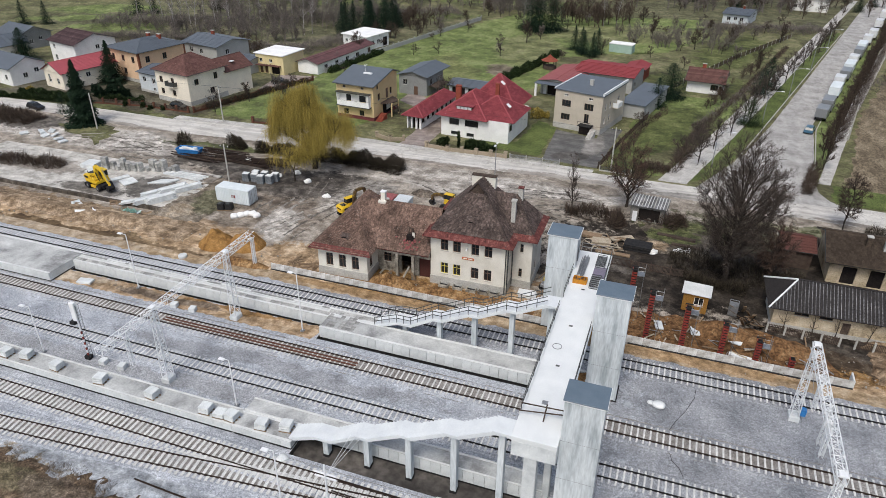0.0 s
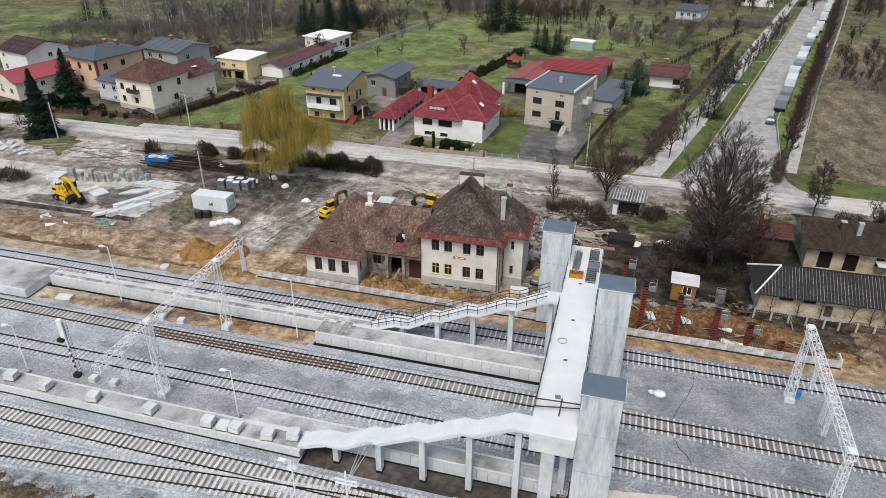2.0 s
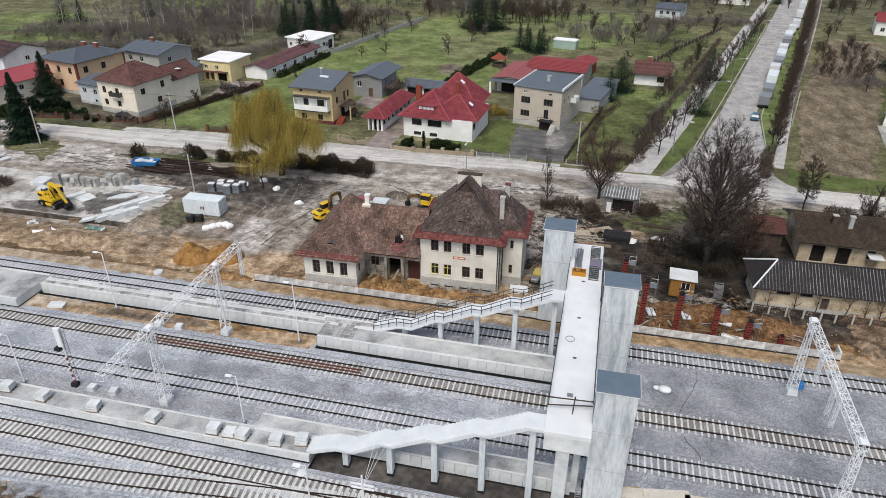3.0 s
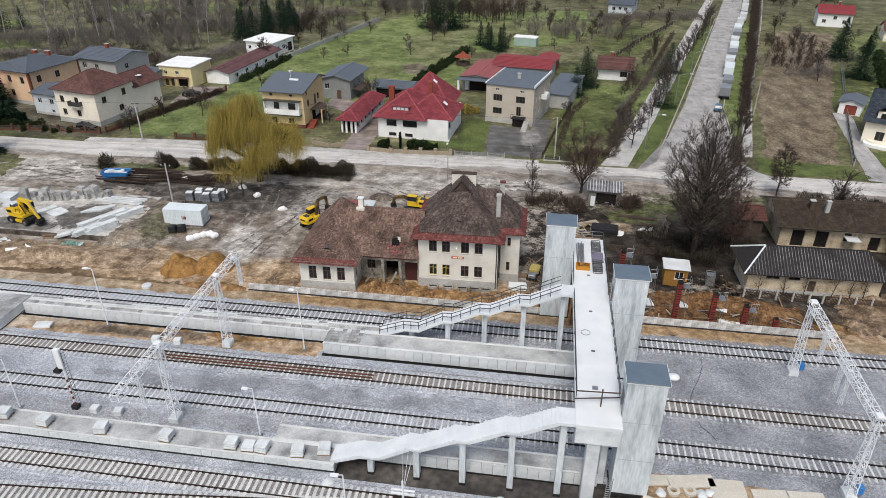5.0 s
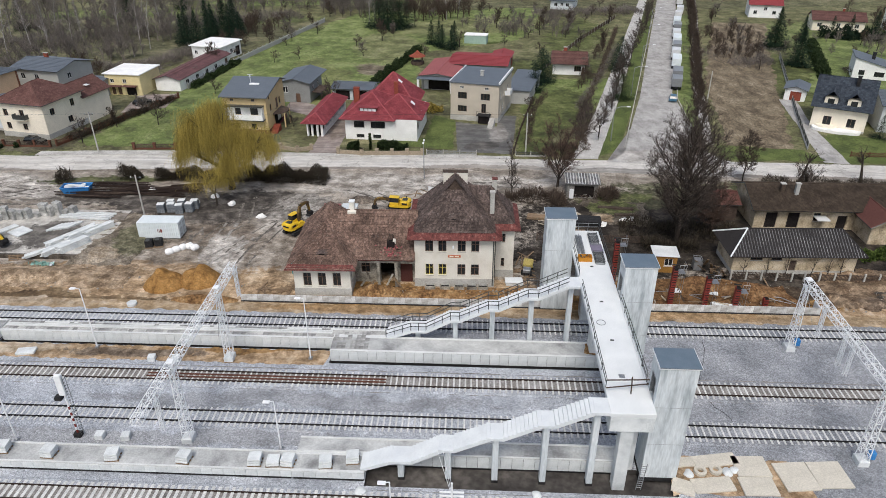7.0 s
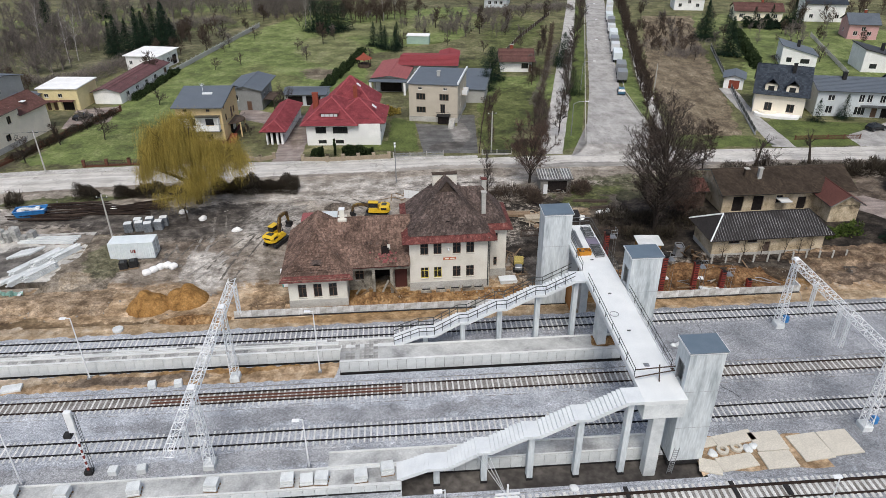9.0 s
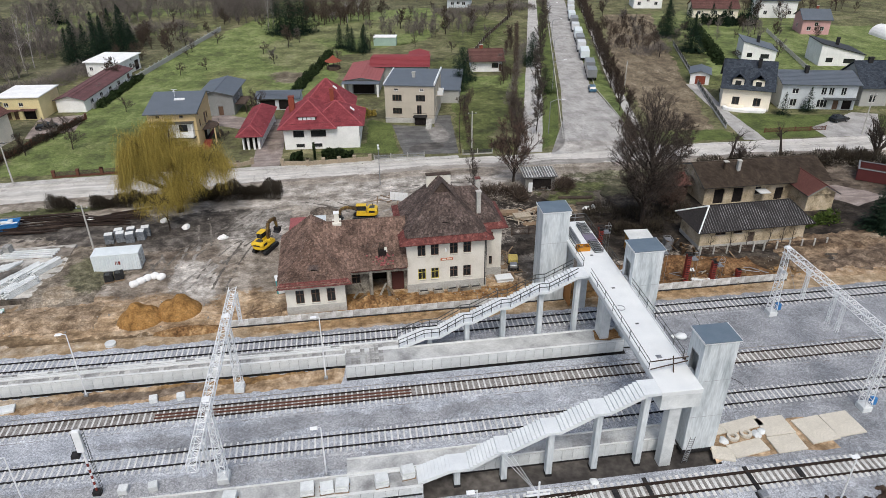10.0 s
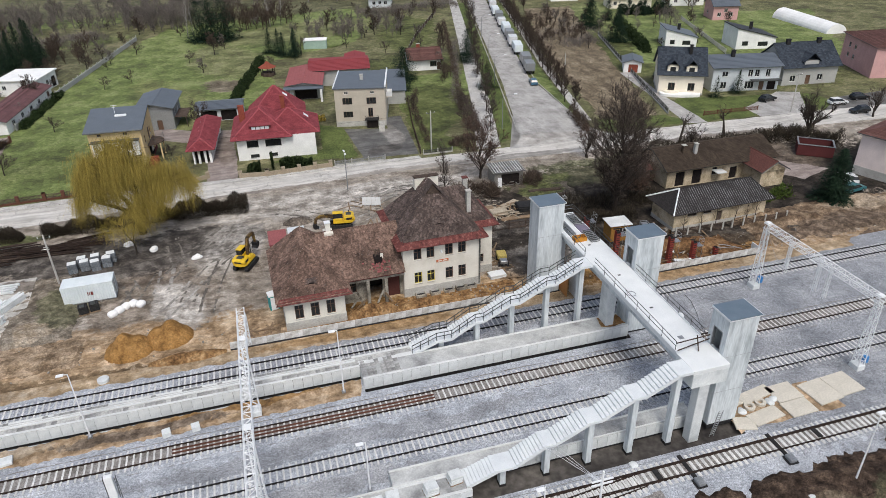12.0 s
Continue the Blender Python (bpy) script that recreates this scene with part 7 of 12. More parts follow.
    for x in (1.6, 5.8):
        d = part("dormer", boxes((x, 0.1, 4.6, x + 2.4, 3.2, 6.6)), "cream_wall", t)
        part("pane", boxes((x + 0.6, 0.03, 4.9, x + 1.8, 0.1, 6.3)), "glass", d)
        g = bmesh.new()
        slope(g, (x - 0.3, -0.4, 6.4), (x - 0.3, 3.8, 6.4), (x + 1.2, 3.8, 7.9), (x + 1.2, -0.4, 7.9), 0.35)
        slope(g, (x + 2.7, 3.8, 6.4), (x + 2.7, -0.4, 6.4), (x + 1.2, -0.4, 7.9), (x + 1.2, 3.8, 7.9), 0.35)
        part("dormer_roof", g, "dark_tile", d)
    bay = bmesh.new()
    prism(bay, [(1.4 + 1.6 - 1.9 * math.cos(math.pi * i / 10), -1.5 * math.sin(math.pi * i / 10)) for i in range(11)], "z", -0.4, 0.9)
    part("bay", bay, "cream_wall", t)
    ter = bmesh.new()
    prism(ter, [(0.6 + 4.4 - 4.6 * math.cos(math.pi * i / 10), -2.6 * math.sin(math.pi * i / 10) ** 0.5) for i in range(11)], "z", -0.5, 0.55)
    part("terrace", ter, "white_wall", t)
    chimney(t, 6.8, 4.2, 8.0, 10.4, 0.7, 0.6, "black", "black")
    t = house("small white garage with a grey roof", 79.5, 96.5, -27, "garage")
    shell(t, 4.5, 6.5, 2.6, "white_wall", [], doors=[("S", 1.2, 0, 2.4, 2.1, "brick_red")])
    gable_roof(t, -0.4, -0.4, 4.9, 6.9, 2.6, 0.8, "grey_sheet", "y", 0.5, "white_wall")
    # long pale house beside it
    t = house("long pale house with a grey sheet roof", 89.5, 73.5, -13)
    shell(t, 16, 11, 5.6, "blue_white_wall", [("S", 2.2, 3.4, 1.4, 1.2), ("S", 8.4, 3.2, 1.1, 1.7), ("S", 10.0, 3.2, 1.1, 1.7), ("S", 12.6, 3.2, 1.1, 1.7), ("S", 2.2, 0.6, 1.4, 1.6), ("S", 8, 0.4, 2.2, 1.8)], doors=[("S", 11.4, 0, 1.2, 2.1), ("S", 13.4, 0, 2.0, 2.2, "dark_opening")], frame_mat="window_white")
    gable_roof(t, -0.5, -0.7, 16.5, 11.7, 5.6, 1.6, "grey_sheet", "x", 0.6, "blue_white_wall", ribs=True)
    chimney(t, 6, 4.4, 6.4, 8.4, 0.8, 0.7, "black", "black")
    part("canopy", boxes((9.0, -1.6, 2.5, 16.0, 0.0, 2.65)), "dark_metal", t)
    t = house("house with a dark steep tiled roof", 108, 72, -8)
    shell(t, 14, 11, 4.2, "grey_wall", [("S", 2, 0.8, 1.4, 1.5), ("S", 9, 0.8, 1.4, 1.5)], doors=[("S", 6, 0, 1.2, 2.2)])
    gable_roof(t, -0.6, -0.7, 14.6, 11.7, 4.2, 4.6, "dark_tile", "x", 0.4, "grey_wall", tile=0.5)
    d = part("dormer", boxes((5.0, 0.0, 4.2, 8.6, 4, 5.6)), "grey_wall", t)
    g = bmesh.new()
    slope(g, (4.6, -0.4, 5.4), (4.6, 4.5, 5.4), (6.8, 4.5, 7.4), (6.8, -0.4, 7.4), 0.35)
    slope(g, (9.0, 4.5, 5.4), (9.0, -0.4, 5.4), (6.8, -0.4, 7.4), (6.8, 4.5, 7.4), 0.35)
    part("dormer_roof", g, "dark_tile", d)
    chimney(t, 3, 5.2, 7.6, 9.6, 1.0, 0.7, "black", "black")
    chimney(t, 11, 5.2, 7.6, 9.6, 1.0, 0.7, "black", "black")
    t = house("pink house with a low tiled roof", 132.2, 70.0, -20)
    shell(t, 14, 17, 7.4, "pink_wall", [("W", 3, 4.5, 1.1, 1.2), ("W", 6, 4.5, 1.1, 1.2), ("W", 3, 2.0, 1.1, 1.2), ("W", 6, 2.0, 1.1, 1.2), ("S", 3, 4.5, 1.2, 1.2), ("S", 8, 4.5, 1.2, 1.2)])
    hip_roof(t, -0.5, -0.5, 14.5, 17.5, 7.4, 1.8, "brown_tile", "y", 6)
    t = house("pale pink house with a dark red roof", 86.0, 13.2, 19.5)
    shell(t, 12, 11, 7.0, "pale_pink_wall", [("S", 2, 4.2, 1.2, 1.4), ("S", 7, 4.2, 1.2, 1.4), ("W", 7.5, 0.5, 0.9, 0.6)], plinth_h=1.3)
    hip_roof(t, -0.7, -0.7, 12.7, 11.7, 7.0, 2.4, "brown_tile", "x", 5)
    # farther houses to the east
    for label, x, y, rot, w, d, h, wall, roof, rise in (("long house with a brown roof", 121, 181, -14, 16, 9, 3.4, "cream_wall", "brown_tile", 2.2), ("white house with a red roof", 108, 205, -12, 11, 10, 4.5, "white_wall", "red_sheet", 2.2), ("white house with a dark roof", 144.5, 177, -14, 13, 10, 6.0, "white_wall", "dark_tile", 2.6), ("pink house with a blue-grey roof", 142, 147, -16, 8.5, 9, 4.6, "pink_wall", "grey_sheet", 2.6), ("cream house with a grey roof", 165, 205, -10, 12, 10, 5, "cream_wall", "grey_sheet", 2.2), ("white house with a dark roof", 62, 262, -10, 14, 10, 5, "white_wall", "dark_tile", 2.2), ("low blue-grey house with a dark roof", 36, 220, -14, 9, 14, 3.4, "blue_white_wall", "grey_sheet", 1.0)):
        t = house(label, x, y, rot)
        shell(t, w, d, h, wall, [("S", 1.5, 1.2, 1.3, 1.3), ("S", w - 3, 1.2, 1.3, 1.3), ("S", w / 2 - 0.6, max(1.2, h - 2), 1.2, 1.2), ("W", 3, 1.4, 1.2, 1.2)])
        gable_roof(t, -0.5, -0.6, w + 0.5, d + 0.6, h, rise, roof, "x", 0.5, wall)
        chimney(t, w * 0.6, d * 0.55, h, h + rise + 1.0, 0.7, 0.6, "brick_red")
    # two modern houses with single-pitch roofs
    for label, x, y, rot, w, d, lo, hi in (("modern white house with a single-pitch grey roof", 104.6, 117, -20, 9.0, 9, 2.8, 5.2), ("modern white house with a black single-pitch roof", 121.8, 107.6, -14, 11.5, 10, 3.0, 5.8)):
        t = house(label, x, y, rot)
        for yy in (0.0, d - 0.3):
            g = bmesh.new()
            prism(g, [(0, -0.4), (w, -0.4), (w, lo), (0, hi)], "y", yy, yy + 0.3)
            part("wall", g, "white_wall", t)
        part("wall", boxes((0, 0.3, -0.4, 0.3, d - 0.3, hi), (w - 0.3, 0.3, -0.4, w, d - 0.3, lo)), "white_wall", t)
        g = bmesh.new()
        prism(g, [(-0.3, hi + 0.05), (w + 0.3, lo - 0.02), (w + 0.3, lo + 0.2), (-0.3, hi + 0.27)], "y", -0.3, d + 0.3)
        part("roof", g, "black_sheet" if x > 110 else "grey_sheet", t)
        part("window", boxes((w * 0.55, -0.03, 0.8, w * 0.8, -0.002, 2.0)), "glass", t)
        part("window", boxes((w * 0.15, -0.03, 1.0, w * 0.3, -0.002, 2.2)), "glass", t)
        chimney(t, w * 0.5, d * 0.5, 3.5, hi + 0.7, 0.8, 0.6, "black", "black")
    # farther houses to the west
    for label, x, y, rot, w, d, h, wall, roof, ax in (("low white house with a grey roof", -139.5, 62, -12, 11, 9, 4.2, "white_wall", "grey_sheet", "x"), ("cream house with a bright red sheet roof", -122, 63.5, -14, 8, 20, 4.0, "cream_wall", "bright_red_sheet", "y"), ("white house with a dark brown roof", -139, 82, -14, 12, 12, 6.2, "white_wall", "plum_tile", "x"), ("house with a blue-grey roof", -171, 92, -12, 12, 10, 4.0, "old_grey_wall", "grey_sheet", "x"), ("cream house with a red roof", -178, 82, -12, 10, 9, 5, "cream_wall", "brick_red", "y"), ("pale house with a grey roof", -156, 74, -12, 8, 9, 5, "cream_wall", "grey_sheet", "y")):
        t = house(label, x, y, rot)
        shell(t, w, d, h, wall, [("S", 1.5, 1.2, 1.2, 1.3), ("S", w - 3, 1.2, 1.2, 1.3), ("S", 1.5, max(1.2, h - 2), 1.0, 1.1), ("E", 3, 1.4, 1.2, 1.2), ("E", 6, max(1.4, h - 2), 1.2, 1.1)])
        gable_roof(t, -0.5, -0.6, w + 0.5, d + 0.6, h, 2.2, roof, ax, 0.5, wall)
    # old farm buildings by the line
    t = house("long old barn with ochre walls and a corrugated grey roof", 41.4, 14.3, 1.5, "barn", 0.1)
    shell(t, 16.0, 5.6, 2.8, "ochre_wall", [("S", 2.2, 1.9, 1.6, 0.45, "dark_wood"), ("S", 4.9, 1.9, 1.4, 0.45, "dark_wood")], doors=[("S", 7.4, 0, 0.9, 1.9, "dark_wood")], plinth_h=0.4)
    ra, rb = (2.2, 2.8, 5.1), (14.6, 2.8, 5.1)
    c = [(-0.8, -0.8, 2.8), (16.8, -0.8, 2.8), (16.8, 6.4, 2.8), (-0.8, 6.4, 2.8)]
    for s in ((c[0], c[1], rb, ra), (c[2], c[3], ra, rb), (c[1], c[2], rb, rb), (c[3], c[0], ra, ra)):
        bm = bmesh.new()
        slope(bm, *s, 1.3, 0.04)
        part("roof_slope", bm, "eternit", t, "dark corrugated sheet roof")
    for s in ((c[0], c[1], rb, ra), (c[2], c[3], ra, rb)):
        e0, e1, r1, r0 = (Vector(v) for v in s)
        n = int((e1 - e0).length / 0.38)
        for i in range(1, n):
            k = i / n
            q = min(1.0, k * (e1 - e0).length / abs(r0.x - e0.x), (1 - k) * (e1 - e0).length / abs(e1.x - r1.x))
            foot = e0.lerp(e1, k)
            head = Vector((foot.x, foot.y + (r0.y - e0.y) * q, foot.z + (r0.z - e0.z) * q))
            part("sheet_rib", tubes([(foot + Vector((0, 0, 0.05)), head + Vector((0, 0, 0.05)))], 0.045, 4), "pale_rib", t)
    for p, q in ((c[0], ra), (c[3], ra)):
        part("hip_cap", tubes([(Vector(p) + Vector((0, 0, 0.06)), Vector(q) + Vector((0, 0, 0.06)))], 0.11, 5), "white_paint", t, "white hip cap")
    for p, q in ((c[1], rb), (c[2], rb), (ra, rb)):
        part("hip_cap", tubes([(Vector(p) + Vector((0, 0, 0.06)), Vector(q) + Vector((0, 0, 0.06)))], 0.1, 5), "eternit", t)
    part("ceiling", boxes((-0.75, -0.75, 2.7, 16.75, 6.35, 2.77)), "dark_wood", t)
    for i, x in enumerate((0.8, 3.9, 6.3, 9.6, 11.8, 13.4)):
        w, f = tree_lists(300 + i, 3.4, (7, 5), (0.5, 0.45), (38, 40), trunk=0.85, start=0.2, r0=0.02, thin=0.014, width=0.012)
        k = thing("bare_shrub", "bare shrub growing before the barn wall", "shrub", pose(42.0 + x, 13.75 + 0.026 * x, -0.1), "shrubs before the barn")
        part_lists("stem", *w, "bark", k)
        tagged(part_lists("crown", *f, "twig", k), kind="stuff")
    t = house("old farmhouse with a rust-brown tiled roof", 48.9, 28.0, 0, "farmhouse", 0.1)
    shell(t, 20, 8.5, 3.2, "ochre_wall", [("S", 8.5, 1.2, 1.0, 1.3, "dark_wood")], doors=[("S", 1.6, 0, 1.7, 2.5, "dark_opening"), ("S", 4.8, 0, 1.7, 2.5, "dark_opening"), ("S", 12, 0, 1.4, 2.1, "dark_opening")])
    gable_roof(t, -0.8, -0.9, 20.8, 9.4, 3.2, 2.2, "rust_tile", "x", 0.44, "ochre_wall", tile=0.3, lift=0.15)
    chimney(t, 4.2, 2.6, 4.0, 6.0, 0.6, 0.6, "rust_tile")
    chimney(t, 6.2, 2.2, 3.8, 6.2, 0.55, 0.55, "grey_wall")
    part("wing_wall", boxes((14.5, -4.6, -0.4, 19, 0, 2.8)), "ochre_wall", t)
    gable_roof(t, 14, -5.2, 19.5, 4.2, 2.8, 1.6, "weathered_red", "y", 0.4, "ochre_wall")
    part("porch", boxes((8.4, -1.7, 2.0, 10.2, 0, 2.12)), "rim_concrete", t)
    t = house("small rusty shed with a sheet roof", 43.2, 30.5, 0, "shed", 0.1)
    shell(t, 4, 5, 2.6, "dark_wood", [])
    gable_roof(t, -0.4, -0.4, 4.4, 5.4, 2.6, 1.0, "weathered_red", "x", 0.5, "dark_wood")
    t = house("dark red open-topped timber bin", 79.3, 33.4, -38, "shed", 0.1)
    part("wall", boxes((0, 0, 0, 6, 0.15, 2), (0, 3.85, 0, 6, 4, 2), (0, 0.15, 0, 0.15, 3.85, 2), (5.85, 0.15, 0, 6, 3.85, 2)), mat_simple("dark_red_wood", (0.1, 0.03, 0.03)), t)
    part("floor", boxes((0.15, 0.15, 0, 5.85, 3.85, 0.9)), "dark_yard", t)
    part("rim", boxes((-0.08, -0.08, 2.0, 6.08, 0.2, 2.08), (-0.08, 3.8, 2.0, 6.08, 4.08, 2.08), (-0.08, 0.2, 2.0, 0.2, 3.8, 2.08), (5.8, 0.2, 2.0, 6.08, 3.8, 2.08)), "grey_metal", t)
    t = house("small derelict hut with a corrugated mossy roof", 22.4, 38.0, -4, "hut", 0.1)
    shell(t, 5.0, 3.8, 2.4, "dirty_plaster", [], doors=[("S", 1.2, 0, 3.2, 2.0, "dark_opening")])
    flat_roof(t, 5.0, 3.8, 2.4, "pale_rib", 0.4, thick=0.1)
    for i in range(13):
        part("sheet_rib", tubes([((-0.3 + i * 0.46, -0.4 + 0.12 * (i % 3), 2.51), (-0.3 + i * 0.46, 4.2, 2.51))], 0.07, 4), "rim_concrete" if i % 4 else "plinth", t)
    part("leaning_sheet", bevelled(boxes((0.4, -0.7, 0.0, 1.1, -0.62, 1.7)), 0.02), "white_paint", t, "white sheet leaning on the wall")
    rk = random.Random(17)
    for i in range(9):
        g = boxes((-0.5, -0.06, 0, 0.5, 0.06, 0.1))
        g.transform(Matrix.Translation((rk.uniform(1.2, 4.6), rk.uniform(-1.0, -0.2), rk.uniform(0.0, 0.6))) @ Euler((rk.uniform(-0.5, 0.5), rk.uniform(-0.8, 0.8), rk.uniform(0, 3))).to_matrix().to_4x4())
        part("fallen_beam", g, "dark_wood" if i % 3 else "dirty_plaster", t)
    # polytunnel
    t = thing("polytunnel", "long white plastic polytunnel on grass", "greenhouse", pose(167.0, 143.0, gz(143) - 0.1, 0, 0, -187))
    bm = bmesh.new()
    prism(bm, [(-3.5 * math.cos(math.pi * i / 12), 3.2 * math.sin(math.pi * i / 12)) for i in range(13)], "y", 0, 29.0)
    part("cover", bm, "white_roof", t, smooth=False)


build_houses()


# ---------------------------------------------------------------- trees
def bare_tree(label, m, seed, height, kids=(14, 8, 6), lengths=(0.5, 0.55, 0.5), angles=(48, 40, 38), bark="bark", twig="twig", group="", **k):
    t = thing("tree", label, "tree", m, group)
    w, f = tree_lists(seed, height, kids, lengths, angles, **k)
    part_lists("trunk", *w, bark, t)
    tagged(part_lists("crown", *f, twig, t, "bare twigs"), kind="stuff")
    return t


def dome_tree(label, m, seed, height, spread, low, limbs, kids=(14, 9, 5), fork=0.6, girth=0.42, twig="twig", width=0.013):
    """An old tree with a full round crown: curved limbs that reach out to a dome, with ever finer twigs."""
    t = thing("tree", label, "tree", m)
    rnd = random.Random(seed)
    wood, fine = ([], []), ([], [])
    top = height * fork
    stem = [Vector((rnd.gauss(0, 0.06) * i, rnd.gauss(0, 0.06) * i, -0.2 + top * i / 6)) for i in range(7)]
    limb(*wood, stem, [girth * (1 - 0.11 * i) for i in range(7)], 9)

    def twigs(pts, L, level):
        for c in range(kids[level]):
            u = rnd.uniform(0.25 if level == 0 else 0.15, 1.0)
            i = min(len(pts) - 2, int(u * (len(pts) - 1)))
            a, b = pts[i], pts[i + 1]
            p = a.lerp(b, u * (len(pts) - 1) - i)
            d = (b - a).normalized()
            ax = d.cross(Vector((rnd.gauss(0, 1), rnd.gauss(0, 1), rnd.gauss(0, 1)))).normalized()
            d = Matrix.Rotation(radians(rnd.gauss(38, 8)), 3, ax) @ d
            n = L * rnd.uniform(0.7, 1.2) * (1.2 - 0.5 * u)
            way, q, k = [p], p, 3 if level < 2 else 2
            for j in range(k):
                d = (d + Vector((rnd.gauss(0, 0.1), rnd.gauss(0, 0.1), rnd.gauss(0.07, 0.08)))).normalized()
                q = q + d * (n / k)
                way.append(q)
            if level == 0:
                limb(*wood, way, [0.03, 0.022, 0.015, 0.008], 4)
            else:
                blade(*fine, way, width * (1.3 if level == 1 else 1.0), rnd)
            if level + 1 < len(kids):
                twigs(way, n * 0.5, level + 1)

    mid = low + (height - low) * 0.42
    for i in range(limbs):
        e = (i + 0.5) / limbs
        up = math.asin(max(-0.55, min(1.0, -0.5 + 1.5 * e)))
        turn = i * 2.39996 + rnd.gauss(0, 0.2)
        reach = rnd.uniform(0.74, 0.92) * (0.72 if up < 0 else 1.0)
        tip = Vector((math.cos(up) * math.cos(turn) * spread, math.cos(up) * math.sin(turn) * spread, mid + math.sin(up) * (height - mid if up > 0 else (mid - low) * 1.6)))
        tip = Vector((0, 0, mid)) + (tip - Vector((0, 0, mid))) * reach
        k = min(5.99, (0.25 + 0.74 * e) * 6)
        root = stem[int(k)].lerp(stem[int(k) + 1], k - int(k))
        if tip.z < root.z:
            root = stem[1].lerp(stem[2], rnd.random())
        knee = root.lerp(tip, 0.5) + Vector((0, 0, (tip - root).length * (0.04 if up > 0.9 else -0.08)))
        pts = [root.lerp(knee, 0.5) * 0.5 + (root * 0.5 + knee * 0.5) * 0.5, knee, knee.lerp(tip, 0.55) + Vector((rnd.gauss(0, 0.2), rnd.gauss(0, 0.2), 0.05)), tip]
        pts = [root] + pts
        r = girth * (0.42 - 0.2 * e)
        limb(*wood, pts, [r, r * 0.8, r * 0.55, r * 0.3, 0.02], 5)
        twigs(pts, (tip - root).length * 0.16 + 0.9, 0)
    part_lists("trunk", *wood, "bark", t)
    tagged(part_lists("crown", *fine, twig, t, "bare twigs"), kind="stuff")
    return t


def conifer(label, m, seed, height, radius, count, group="", narrow=1.0, mat="needle"):
    t = thing("conifer", label, "tree", m, group)
    rnd = random.Random(seed)
    V, F = [], []
    limb(V, F, [Vector((0, 0, -0.2)), Vector((0.05, 0, height * 0.5)), Vector((0, 0, height * 0.95))], [height * 0.018, height * 0.012, 0.03], 6)
    part_lists("trunk", V, F, "bark", t)
    V, F = [], []
    radius *= 1.25
    for i in range(int(count * 2.4)):
        k = rnd.random() ** 1.25
        z = height * (0.05 + 0.95 * k)
        a = rnd.uniform(0, 2 * math.pi)
        r = radius * (1 - k) ** (0.85 / narrow) * (0.84 + 0.13 * math.sin(k * 40 + seed) + 0.14 * math.sin(3 * a + seed + k * 9))
        rr = r * rnd.uniform(0.2, 1.08)
        p = Vector((rr * math.cos(a), rr * math.sin(a), z - 0.16 * rr))
        out = Vector((math.cos(a), math.sin(a), -0.35 + rnd.gauss(0, 0.25))).normalized()
        s = rnd.uniform(0.025, 0.055) * height * (1 - 0.5 * k)
        side = Vector((-math.sin(a), math.cos(a), rnd.uniform(-0.4, 0.4))) * s * 0.3
        b = len(V)
        V.extend((p - out * s * 0.5, p + side, p + out * s, p - side))
        F.append((b, b + 1, b + 2, b + 3))
    tagged(part_lists("crown", V, F, mat, t), kind="stuff")
    return t


